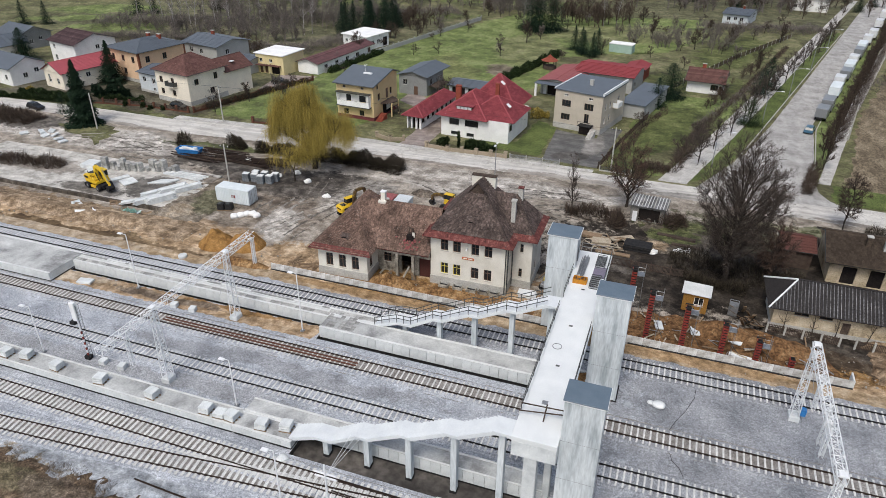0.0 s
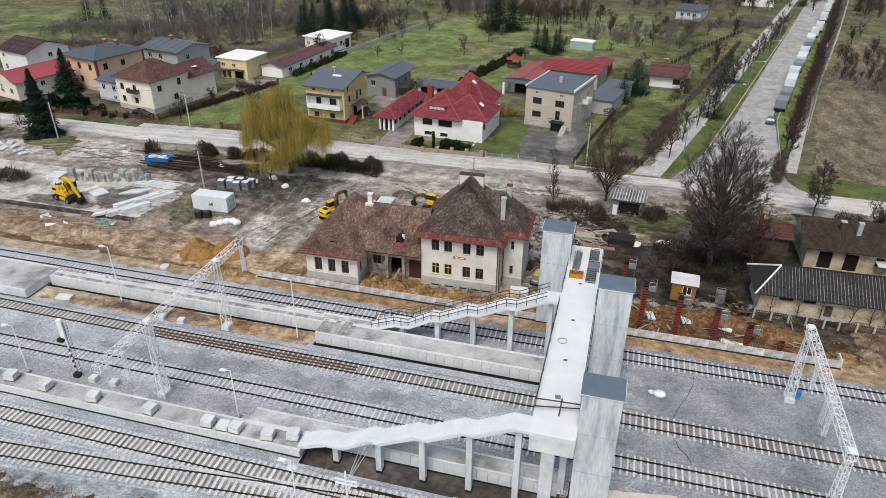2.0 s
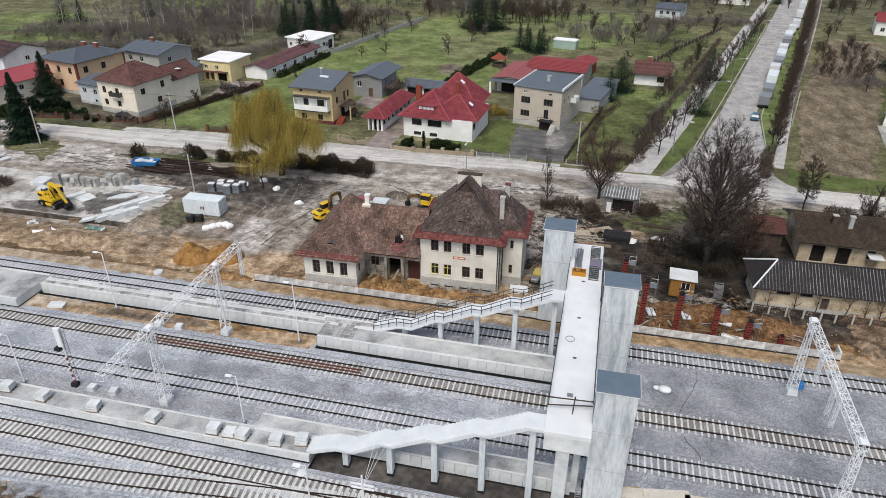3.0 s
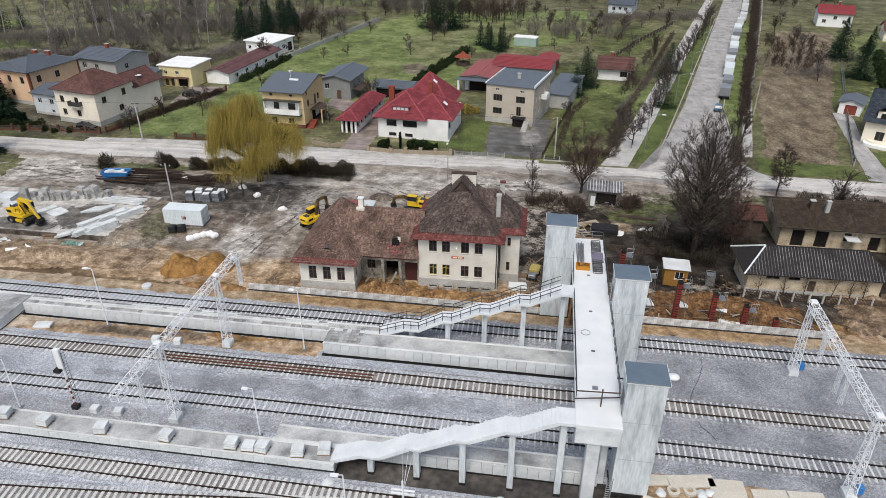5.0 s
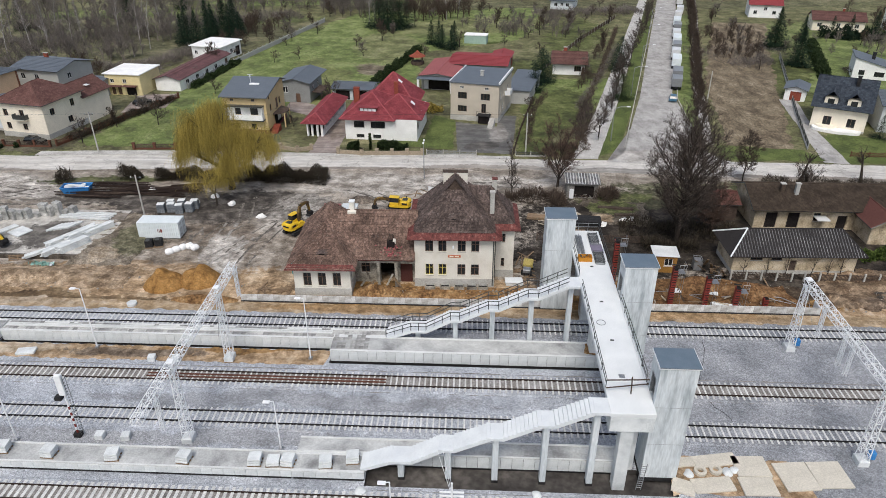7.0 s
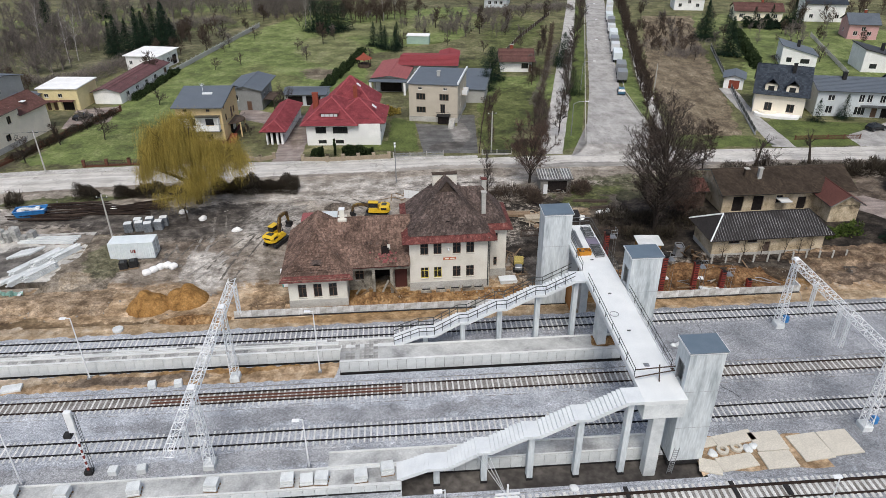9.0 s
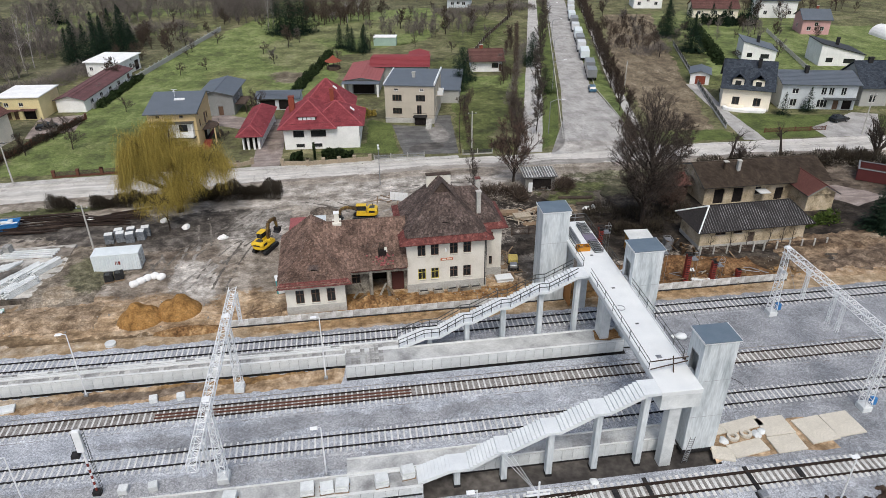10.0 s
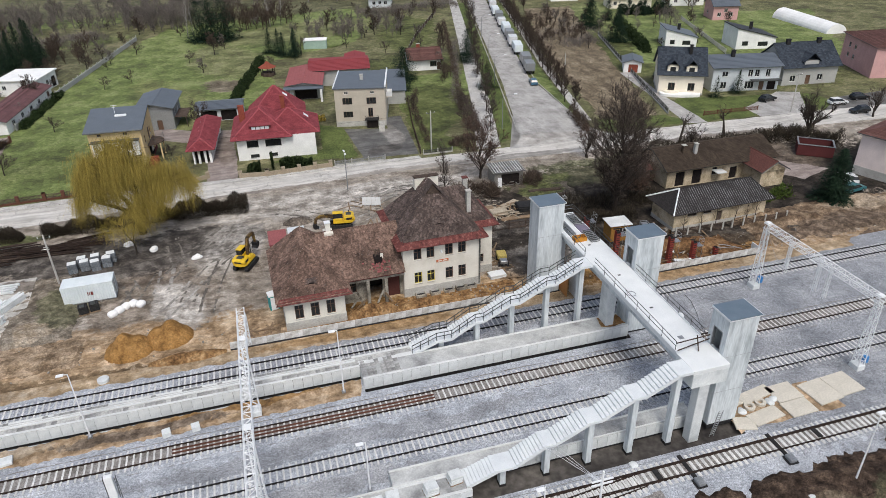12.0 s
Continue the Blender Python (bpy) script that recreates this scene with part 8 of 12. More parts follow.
def willow(m, label, lobes, fork, girth, strands, seed):
    """A weeping tree: lobes as (centre, radii, tufts), each tuft a bunch of thin hanging twigs."""
    t = thing("willow", label, "tree", m)
    rnd = random.Random(seed)
    W, WF, V, F = [], [], [], []
    fork = Vector(fork)
    limb(W, WF, [Vector((0, 0, -0.3)), Vector((0.1, 0, fork.z * 0.45)), fork], [girth, girth * 0.82, girth * 0.74], 8)
    tufts = []
    for c, r, n in lobes:
        c = Vector(c)
        mid = fork.lerp(c, 0.5) + Vector((rnd.gauss(0, 0.4), rnd.gauss(0, 0.4), 0.4))
        limb(W, WF, [fork, fork.lerp(mid, 0.5) + Vector((rnd.gauss(0, 0.15), rnd.gauss(0, 0.15), 0.1)), mid, c, c + Vector((rnd.gauss(0, 0.4), rnd.gauss(0, 0.4), r[2] * 0.7))], [girth * 0.6, girth * 0.5, girth * 0.4, girth * 0.25, 0.04], 6)
        for i in range(n):
            d = Vector((rnd.gauss(0, 1), rnd.gauss(0, 1), abs(rnd.gauss(0.3, 0.75)))).normalized()
            p = c + Vector((d.x * r[0], d.y * r[1], d.z * r[2])) * rnd.uniform(0.55, 1.05)
            limb(W, WF, [c.lerp(mid, rnd.uniform(0, 0.6)), c.lerp(p, 0.5) + Vector((0, 0, 0.6)), p], [0.08, 0.05, 0.015], 4)
            tufts.append((p, Vector((d.x, d.y, 0)), rnd.uniform(0.6, 1.35)))
    part_lists("trunk", W, WF, "bark", t)
    for p, d, s in tufts:
        reach = rnd.uniform(0.1, 0.5) * p.z
        for i in range(rnd.randint(strands // 3, strands)):
            q = p + Vector((rnd.gauss(0, 0.6 * s), rnd.gauss(0, 0.6 * s), rnd.gauss(0, 0.45)))
            o = (d * 0.7 + Vector((rnd.gauss(0, 0.5), rnd.gauss(0, 0.5), 0))) * rnd.uniform(0.25, 1.0)
            L = min(reach * rnd.uniform(0.25, 1.2) + 0.4, q.z - rnd.uniform(0.12, 0.42) * fork.z * 3)
            if L < 0.4:
                continue
            sway = Vector((rnd.gauss(0, 0.4), rnd.gauss(0, 0.4), 0))
            up = rnd.uniform(0.0, 0.7)
            pts = [q, q + o * 0.55 + Vector((0, 0, up)), q + o * 0.95 - Vector((0, 0, L * 0.35 - up * 0.5)), q + o + sway * 0.6 - Vector((0, 0, L * 0.72)), q + o + sway - Vector((0, 0, L))]
            blade(V, F, pts, rnd.uniform(0.006, 0.014), rnd)
    tagged(part_lists("crown", V, F, "willow_leaf", t, "yellow-green hanging twigs"), kind="stuff")
    return t


def sprig_row(name, label, category, pts, width, height, mat, density, seed, size=0.35, thin=0.05, upright=0.6):
    """A rounded row of bushes along a line, made of many small twigs or leaves; density is per metre."""
    rnd = random.Random(seed)
    V, F = [], []
    for a, b in zip(pts, pts[1:]):
        a, b = Vector(a), Vector(b)
        n = Vector((-(b - a).y, (b - a).x)).normalized()
        for i in range(int((b - a).length * density)):
            u = rnd.random()
            ang, rr = rnd.uniform(0, math.pi), rnd.random() ** 0.4
            swell = 0.8 + 0.22 * math.sin(u * (b - a).length * 0.9 + seed) + 0.12 * math.sin(u * (b - a).length * 2.3 + seed * 2)
            p = a.lerp(b, u) + n * math.cos(ang) * rr * width * 0.5 * swell
            base = Vector((p.x, p.y, gz(p.y) - 0.13 + math.sin(ang) * rr * height * swell))
            out = Vector((n.x * math.cos(ang), n.y * math.cos(ang), math.sin(ang) * upright)) + Vector((rnd.gauss(0, 0.45), rnd.gauss(0, 0.45), rnd.gauss(0.2, 0.4)))
            s = size * rnd.uniform(0.6, 1.5)
            e = out.normalized() * s
            side = e.cross(Vector((rnd.uniform(-1, 1), rnd.uniform(-1, 1), rnd.uniform(-1, 1)))).normalized() * s * thin * rnd.uniform(0.7, 1.4)
            k = len(V)
            V.extend((base - e * 0.4, base + side, base + e * 0.8, base - side))
            F.append((k, k + 1, k + 2, k + 3))
    t = thing(name, label, category)
    tagged(part_lists("foliage" if name == "hedge" else "brushwood", V, F, mat, t), kind="stuff")
    return t


def hedge(label, pts, width, height, mat, size=0.3, density=26, seed=1):
    return sprig_row("hedge", label, "hedge", pts, width * 1.6, height, mat, density * 3, seed, size, 0.3)


def thicket(label, pts, width, height, mat, seed=1, density=30, size=0.55):
    return sprig_row("thicket", label, "bush", pts, width * 1.7, height, mat, density * 5, seed, size, 0.035, 1.2)


def clump_cloud(bm, centre, radii, count, size, rnd):
    """Many small crumpled pieces spread unevenly through an ellipsoid."""
    for i in range(count):
        d = Vector((rnd.gauss(0, 1), rnd.gauss(0, 1), rnd.gauss(0, 1))).normalized() * (rnd.random() ** 0.4) * rnd.uniform(0.75, 1.12)
        p = Vector(centre) + Vector((d.x * radii[0], d.y * radii[1], d.z * radii[2]))
        q = Euler((rnd.uniform(0, 6.28), rnd.uniform(0, 6.28), rnd.uniform(0, 6.28))).to_matrix()
        s = size * rnd.uniform(0.6, 1.4)
        bm.faces.new([bm.verts.new(p + q @ Vector(v) * s) for v in ((-0.5, 0, 0), (0, -0.35, 0.15), (0.5, 0, 0), (0, 0.35, 0.15))])


def at(x, y, rot=0, up=-0.12):
    return pose(x, y, gz(y) + up, 0, 0, rot)


def far_woods(rnd):
    """Distant bare woods and orchards, each stretch one object: (label, twigs, x, y, half length, half width, turn, count, size)."""
    kinds = []
    for q in range(4):
        w, f = tree_lists(73 + q, 11, (17, 9, 6), (0.5, 0.5, 0.5), (46, 42, 40), trunk=0.8, start=0.12, thin=0.06, width=0.045)
        kinds.append((np.array([tuple(v) for v in w[0] + f[0]]), w[1] + [tuple(k + len(w[0]) for k in c) for c in f[1]]))
    for label, mat, x, y, rx, ry, turn, count, size in (
            ("dense bare trees behind the western gardens", "far_twig", -122, 129, 34, 8, 8, 55, 0.6), ("bare bushes behind the grey house", "brown_twig", -100, 112, 14, 6, -20, 22, 0.42),
            ("bare wood behind the white garage", "far_twig", -110, 162, 40, 14, 20, 70, 0.75), ("far bare wood beyond the gardens", "far_twig", -130, 208, 60, 24, 15, 70, 0.9),
            ("bare trees along the far path", "far_twig", -66, 228, 34, 22, 0, 50, 0.75), ("bare fruit trees along the concrete fence", "brown_twig", -67, 165, 7, 26, -8, 24, 0.5),
            ("dense bare trees at the end of the meadow", "far_twig", -40, 214, 15, 11, 0, 40, 0.75), ("bare brown trees behind the gardens", "brown_twig", -9, 206, 16, 14, 0, 44, 0.7),
            ("bare orchard trees behind the workshops", "far_twig", 14, 178, 14, 12, 0, 24, 0.42), ("bare orchard trees beside the side street", "far_twig", 30, 182, 12, 24, -15, 34, 0.42),
            ("far bare wood on the horizon", "far_twig", 0, 258, 70, 24, 0, 90, 0.85), ("far bare wood on the horizon", "brown_twig", 80, 265, 60, 26, 0, 60, 0.8),
            ("bare bushes along the footpath", "brown_twig", 39.5, 128, 2.0, 40, -14, 22, 0.32), ("bare garden trees behind the white houses", "far_twig", 128, 150, 22, 18, 0, 14, 0.45),
            ("bare trees beyond the polytunnel", "brown_twig", 160, 190, 34, 22, 0, 34, 0.65), ("bare scrub at the far end of the dry field", "brown_twig", 86, 158, 7, 30, -14, 46, 0.36)):
        VV, FF, base = [], [], 0
        for i in range(count):
            a, r, q = rnd.uniform(0, 2 * math.pi), math.sqrt(rnd.random()), radians(turn)
            u, v = r * math.cos(a) * rx, r * math.sin(a) * ry
            px, py = x + u * math.cos(q) - v * math.sin(q), y + u * math.sin(q) + v * math.cos(q)
            V, F = kinds[i % 4]
            k, c, sn = size * rnd.uniform(0.65, 1.25), math.cos(a * 7), math.sin(a * 7)
            VV.append(np.stack([px + k * (c * V[:, 0] - sn * V[:, 1]), py + k * (sn * V[:, 0] + c * V[:, 1]), gz(py) - 0.12 + k * V[:, 2]], 1))
            FF += [tuple(b + base for b in f) for f in F]
            base += len(V)
        tagged(part_lists("bare_trees", np.concatenate(VV).tolist(), FF, mat), label, "trees", kind="stuff")


def build_plants():
    willow(at(-33.5, 39.1), "weeping willow with yellow-green hanging branches", [((-2.6, -1.0, 9.6), (3.8, 3.8, 5.6), 56), ((0.8, -2.0, 10.6), (2.6, 2.8, 4.6), 22), ((5.7, -2.2, 7.8), (3.4, 3.6, 4.0), 40), ((-4.6, -1.4, 6.4), (2.4, 2.6, 2.8), 14), ((2.0, -3.4, 5.6), (2.6, 2.2, 2.4), 12)], (0.0, 0.0, 3.3), 0.62, 230, 11)
    willow(at(-33.8, 32.4), "small weeping tree before the willow", [((-0.6, -0.2, 4.4), (2.4, 2.2, 1.6), 16), ((0.9, 0.4, 4.0), (1.8, 1.8, 1.3), 9)], (0.0, 0.0, 2.0), 0.16, 110, 12)
    dome_tree("large bare old tree with a dense dark crown", at(36.1, 22.0, 140), 12, 21.4, 6.2, 3.0, 58, (15, 11, 5), width=0.011)
    dome_tree("bare reddish-brown tree by the street", at(21.4, 42.4), 8, 11.5, 4.6, 3.4, 20, (11, 9, 5), fork=0.42, girth=0.26, twig="red_twig", width=0.015)
    dome_tree("bare dark tree behind the old tree", at(41.6, 25.6), 9, 9.0, 3.0, 0.6, 22, (12, 9, 5), 0.5, 0.14, "red_twig", 0.015)
    bare_tree("slender bare tree behind the bridge", at(13.5, 37.0), 10, 9.5, (22, 8, 6, 3), (0.32, 0.5, 0.5, 0.5), (34, 36, 36, 36), twig="twig", trunk=0.92, start=0.2, rise=0.12, r0=0.01)
    bare_tree("bare tree with several stems behind the farmhouse", at(60.5, 38.5), 13, 9.0, (14, 10, 8, 4), (1.2, 0.4, 0.5, 0.6), (28, 34, 34, 34), twig="twig", trunk=0.45, start=0.2, rise=0.05, r0=0.016)
    a = bare_tree("bare leaning street tree with knotted limbs", at(63, 45.8), 21, 8.5, (7, 6, 5, 3), (0.6, 0.5, 0.4, 0.4), (50, 45, 40, 40), trunk=0.6, start=0.5, r0=0.036, lean=0.16, group="street trees")
    copy_thing(a, at(73.6, 46.5, 130))
    bare_tree("tall bare tree beside the street", at(88.6, 41.4), 24, 13.0, (15, 12, 8, 4), (2.0, 0.34, 0.5, 0.55), (30, 36, 36, 36), twig="twig", trunk=0.3, start=0.35, rise=0.08, r0=0.03)
    bare_tree("bare dark tree with several stems beside the street", at(109.3, 46.0), 25, 8.5, (12, 10, 8, 4), (1.6, 0.36, 0.5, 0.55), (32, 36, 36, 36), twig="twig", trunk=0.35, start=0.3, rise=0.08, r0=0.03)
    dome_tree("slender brown tree at the edge of the field", at(53.4, 45.9), 31, 9.5, 2.3, 1.2, 26, (9, 8, 5), 0.85, 0.14, "brown_twig", 0.012)
    dome_tree("old pollarded tree with a stout knotted trunk", at(43.1, 45.0), 32, 6.2, 2.6, 3.6, 10, (9, 8, 4), 0.7, 0.34, "red_twig", 0.013)
    # rows along the side street
    row = bare_tree("small bare street tree", at(31.8, 66), 41, 7.5, (13, 8, 7, 3), (0.6, 0.5, 0.55, 0.5), (46, 40, 38, 38), trunk=0.78, start=0.28, width=0.02, group="trees along the side street")
    rnd = random.Random(7)
    for i in range(1, 15):
        k = i / 14
        copy_thing(row, at(31.8 + 40 * k + rnd.uniform(-0.6, 0.6), 66 + 140 * k, rnd.uniform(0, 360)))
    row2 = bare_tree("small bare street tree", at(53.5, 72), 43, 7.0, (20, 10, 7, 3), (0.62, 0.45, 0.5, 0.5), (40, 38, 38, 38), twig="brown_twig", trunk=0.75, start=0.18, width=0.026, group="trees along the side street")
    for i in range(1, 30):
        k = i / 29
        copy_thing(row2, at(53.0 + 44 * k + rnd.uniform(-0.5, 0.5), 72 + 175 * k, rnd.uniform(0, 360)))
    # orchard and garden trees
    orch = [bare_tree("bare fruit tree in the garden", at(-50, 128), 51, 5.0, (12, 8, 6, 2), (0.7, 0.5, 0.5, 0.5), (55, 42, 40, 40), trunk=0.6, start=0.3, width=0.02, group="fruit trees"), bare_tree("bare fruit tree in the meadow", at(-8, 138), 52, 4.4, (11, 8, 6, 2), (0.75, 0.5, 0.5, 0.5), (58, 42, 40, 40), trunk=0.55, start=0.3, width=0.02, group="fruit trees")]
    spots = [(-56, 96), (-52, 150), (-46, 168), (-30, 150), (-20, 165), (-15, 185), (2, 150), (10, 165), (16, 152), (24, 165), (4, 185), (18, 190), (30, 180), (36, 165), (40, 190), (-34, 190), (-48, 200), (-10, 210), (12, 215), (30, 222), (46, 225), (-30, 225), (-60, 215), (-75, 195), (-22, 96), (26, 142), (38, 146), (-66, 86), (-60, 72), (31, 84), (42, 105), (104, 118), (112, 128), (118, 145), (100, 140), (96, 160), (124, 190), (112, 180), (-44, 133), (-58, 170), (-64, 135), (-68, 150), (50, 205), (56, 225), (20, 240), (0, 235), (-18, 245), (130, 160), (140, 175), (106, 156), (33, 122), (20, 84), (28, 72), (-31, 72), (-12, 92)]
    for i, (x, y) in enumerate(spots):
        s = rnd.uniform(0.8, 1.35)
        c = copy_thing(orch[i % 2], at(x, y, rnd.uniform(0, 360)))
        c.scale = (s, s, s)
    garden = [bare_tree("bare grey-brown garden tree with a broad crown", at(-71, 186), 57, 7.0, (15, 9, 8, 2), (0.62, 0.5, 0.5, 0.5), (52, 42, 40, 40), trunk=0.65, start=0.22, width=0.03, twig="far_twig", group="garden trees"), bare_tree("bare brown garden tree with dense twigs", at(-82, 249), 58, 7.5, (17, 9, 8, 2), (0.52, 0.5, 0.5, 0.5), (46, 42, 40, 40), trunk=0.75, start=0.2, width=0.03, twig="brown_twig", group="garden trees")]
    spots = [(-68, 212), (-48, 200), (-43, 199), (-57, 149), (-55, 164), (-51, 181), (-26, 137), (14, 181), (23, 188), (28, 169), (-21, 170), (-23, 158), (-65, 108), (-65, 120), (-66, 79), (-68, 70), (-41, 226), (-16, 201), (-9, 194), (9, 204), (-52, 157), (-98, 230), (-76, 180), (-2, 215), (40, 158), (46, 150), (92, 166), (91, 157), (93, 178), (99, 158), (100, 148), (126, 157), (127, 149), (130, 143), (117, 119), (141, 138), (46, 192), (38, 176), (36, 119), (54, 190), (86, 148), (87, 136), (84, 125), (90, 190), (96, 205), (-88, 196), (-60, 186), (-30, 206), (20, 205), (32, 200)]
    for i, (x, y) in enumerate(spots):
        s = rnd.uniform(0.65, 1.1)
        c = copy_thing(garden[i % 2], at(x, y, rnd.uniform(0, 360)))
        c.scale = (s, s, s)
    bare_tree("bare garden tree beside the grey house", at(-25.5, 87), 61, 8.0, (16, 9, 7, 3), (0.6, 0.5, 0.5, 0.5), (50, 42, 40, 40), trunk=0.7, start=0.2)
    bare_tree("bare old tree before the cream house", at(-70.5, 60.5), 62, 6.5, (15, 9, 7, 3), (0.62, 0.5, 0.5, 0.5), (52, 42, 40, 40), trunk=0.65, start=0.25)
    # conifers
    conifer("tall dark spruce by the street", at(-90.5, 43.5), 1, 13.5, 2.9, 4600)
    conifer("dark spruce in a garden", at(-109.0, 71.5), 2, 10.5, 2.9, 3000)
    conifer("small dark green garden spruce", at(-101, 48), 3, 4.5, 1.8, 700)
    conifer("broad dark cypress before a white house", at(-146, 79), 4, 9.5, 3.0, 2600, narrow=1.8)
    conifer("dark round conifer beside the garages", at(24, 110), 5, 8.5, 3.4, 2400, narrow=2.4)
    conifer("green conifer beside the fence", at(21.5, 101), 6, 7.0, 2.3, 1100, narrow=1.6)
    conifer("low green juniper on the lawn", at(41.5, 95), 7, 6.0, 2.8, 1700, narrow=2.5, mat="hedge_leaf")
    conifer("dark conifer near the side street", at(47, 128), 8, 8.0, 3.0, 1600, narrow=1.6)
    conifer("dark conifer near the side street", at(45, 122), 18, 6.5, 2.8, 1200, narrow=2.0)
    conifer("young spruce before the pale house", at(94.5, 70.5), 9, 5.5, 1.8, 900)
    conifer("young spruce beside the cream house", at(88, 69.5), 10, 5.0, 1.9, 800)
    conifer("dark broad conifer beside the pink house", at(71.0, 15.8), 12, 8.6, 2.6, 3200, narrow=1.7)
    conifer("tall dark spruce in a garden", at(98, 152), 13, 12, 3.8, 2000)
    conifer("tall dark spruce in a garden", at(96, 130), 23, 11, 3.6, 1800)
    far = conifer("dark pine in the far wood", at(-79, 147.5), 14, 11, 3.2, 1100, group="far conifers")
    pines = [(-75.7, 153), (-72.3, 158.5), (-71.3, 165), (-77, 157), (-80.3, 160.9), (-78.2, 170), (-76.8, 175.7), (-83, 150), (-86, 153), (-74, 168), (-82, 166), (-7, 154.3), (-3.3, 148.5), (-0.3, 146.4), (0.3, 151.7), (-4.5, 152), (-192, 120), (-186, 124), (-166, 155), (-170, 151), (109.7, 161), (122, 168.6), (126, 165), (133, 164), (-150, 172), (-120, 190), (-110, 215)]
    pines += [(-60 + 9 * i + rnd.uniform(-6, 6), 268 + rnd.uniform(-10, 25)) for i in range(22)]
    for x, y in pines:
        c = copy_thing(far, at(x, y, rnd.uniform(0, 360)))
        s = rnd.uniform(0.7, 1.15) if y < 140 or x < -20 else rnd.uniform(0.6, 0.9)
        c.scale = (s, s, s)
    for i, (x, y, h) in enumerate(((-23.5, 178, 15), (-19.5, 180.5, 13), (-27, 181, 12.5))):
        conifer("broad dark pine at the end of the meadow", at(x, y), 80 + i, h, 4.6, 1500, "dark pines", narrow=2.2)
    birch = bare_tree("bare birch with a white trunk", at(-94.2, 141.3), 71, 16, (24, 8, 6), (0.2, 0.5, 0.5), (34, 36, 36), "pale_bark", "far_twig", trunk=0.95, start=0.35, rise=0.05, r0=0.009, thin=0.03, width=0.03, group="birches")
    for x, y in [(-92.8, 144.1), (-138.4, 132.3), (-137.1, 138.8), (-127.5, 139.8), (-121.5, 139.4), (-31.6, 188.6), (-30, 192), (-133, 136), (-124, 143), (-118, 146), (-142, 140), (-4, 196), (0, 200)] + [(-165 + 6 * i + rnd.uniform(-3, 3), 140 + 1.7 * i + rnd.uniform(-10, 10)) for i in range(12)]:
        c = copy_thing(birch, at(x, y, rnd.uniform(0, 360)))
        s = rnd.uniform(0.75, 1.15)
        c.scale = (s, s, s)
    far_woods(rnd)
    # hedges and thickets
    thicket("dense rounded brown thicket below the willow", [(-54.5, 43.2), (-50.6, 42.6)], 1.7, 2.5, "bush_twig", 1, 300, 0.42)
    thicket("dense rounded brown thicket beside the willow", [(-48, 42.8), (-33, 43.0)], 1.7, 2.4, "bush_twig", 21, 300, 0.42)
    thicket("dense rounded brown thicket by the street", [(-32.5, 43.6), (-17.8, 42.6)], 2.2, 3.0, "bush_twig", 2, 400, 0.42)
    thicket("bare shrubs by the yard", [(-90, 20.6), (-74.5, 22.2)], 2.6, 2.2, "brown_twig", 3, 60, 0.8)
    thicket("small bare bush by the street", [(-64.5, 40.5), (-62, 40.8)], 1.6, 2.4, "bush_twig", 31, 50, 0.9)
    thicket("bare bush beside the container", [(-40.5, 24.5), (-38.5, 24.8)], 1.6, 2.0, "bush_twig", 32, 90)
    thicket("bare shrubs behind the station", [(12.5, 36.5), (21, 37.5)], 2.6, 1.9, "brown_twig", 4, 50, 0.8)
    thicket("bare shrubs round the derelict hut", [(27.6, 36.5), (30.5, 39)], 1.8, 2.0, "brown_twig", 76, 70, 0.8)
    thicket("bare bush before the derelict hut", [(20.2, 33.5), (21.4, 36)], 1.4, 2.4, "brown_twig", 77, 60, 0.9)
    thicket("dense dark undergrowth round the old tree", [(29, 27), (46, 25)], 4.5, 1.5, "bush_twig", 5, 45, 0.8)
    thicket("dense dark brush before the old tree", [(31, 21.5), (39, 21)], 2.2, 1.3, "bush_twig", 51, 45, 0.8)
    thicket("bare reddish shrubs at the edge of the brown field", [(49.5, 58), (52, 70)], 1.4, 2.6, "brown_twig", 61, 40, 0.7)
    thicket("bare reddish shrubs beside the footpath", [(27.5, 60), (29.5, 72)], 1.5, 2.2, "brown_twig", 62, 20, 0.7)
    thicket("bare shrubs at the far end of the brown field", [(78, 128), (90, 132)], 4.0, 2.6, "far_twig", 63, 30, 0.8)
    thicket("bare shrubs along the street", [(56, 44), (88, 42.5)], 2.2, 2.0, "bush_twig", 6, 60)
    thicket("dense dark brush beside the street", [(82, 43.0), (91.5, 35.5)], 5.0, 2.6, "bush_twig", 78, 80, 0.8)
    thicket("bare shrubs behind the farm", [(58, 40), (80, 41)], 2.4, 2.2, "bush_twig", 7, 60, 0.8)
    thicket("tall bare bushes beside the side street", [(29.5, 78), (40, 118), (55, 180)], 0.9, 1.4, "brown_twig", 8, 7, 0.8)
    thicket("bare bushes on the verge", [(58.5, 90), (92, 220), (112, 300)], 0.9, 2.0, "far_twig", 9, 8, 0.9)
    thicket("bare bushes by the garden fence", [(30, 85), (38, 110), (50, 150)], 1.6, 1.6, "far_twig", 10, 5, 0.8)
    thicket("tall dry weeds at the top of the field", [(70, 140), (100, 150)], 14, 1.0, "far_twig", 11, 22, 0.8)
    thicket("scrub at the far gardens", [(30, 205), (70, 215)], 10, 2.2, "far_twig", 12, 30, 1.0)
    thicket("scrub behind the yellow house", [(-110, 115), (-84, 118), (-72, 150)], 7, 2.6, "far_twig", 13, 40, 0.9)
    thicket("dense scrub in the far gardens", [(-170, 130), (-100, 165), (-60, 200)], 14, 3.0, "far_twig", 14, 40, 1.0)
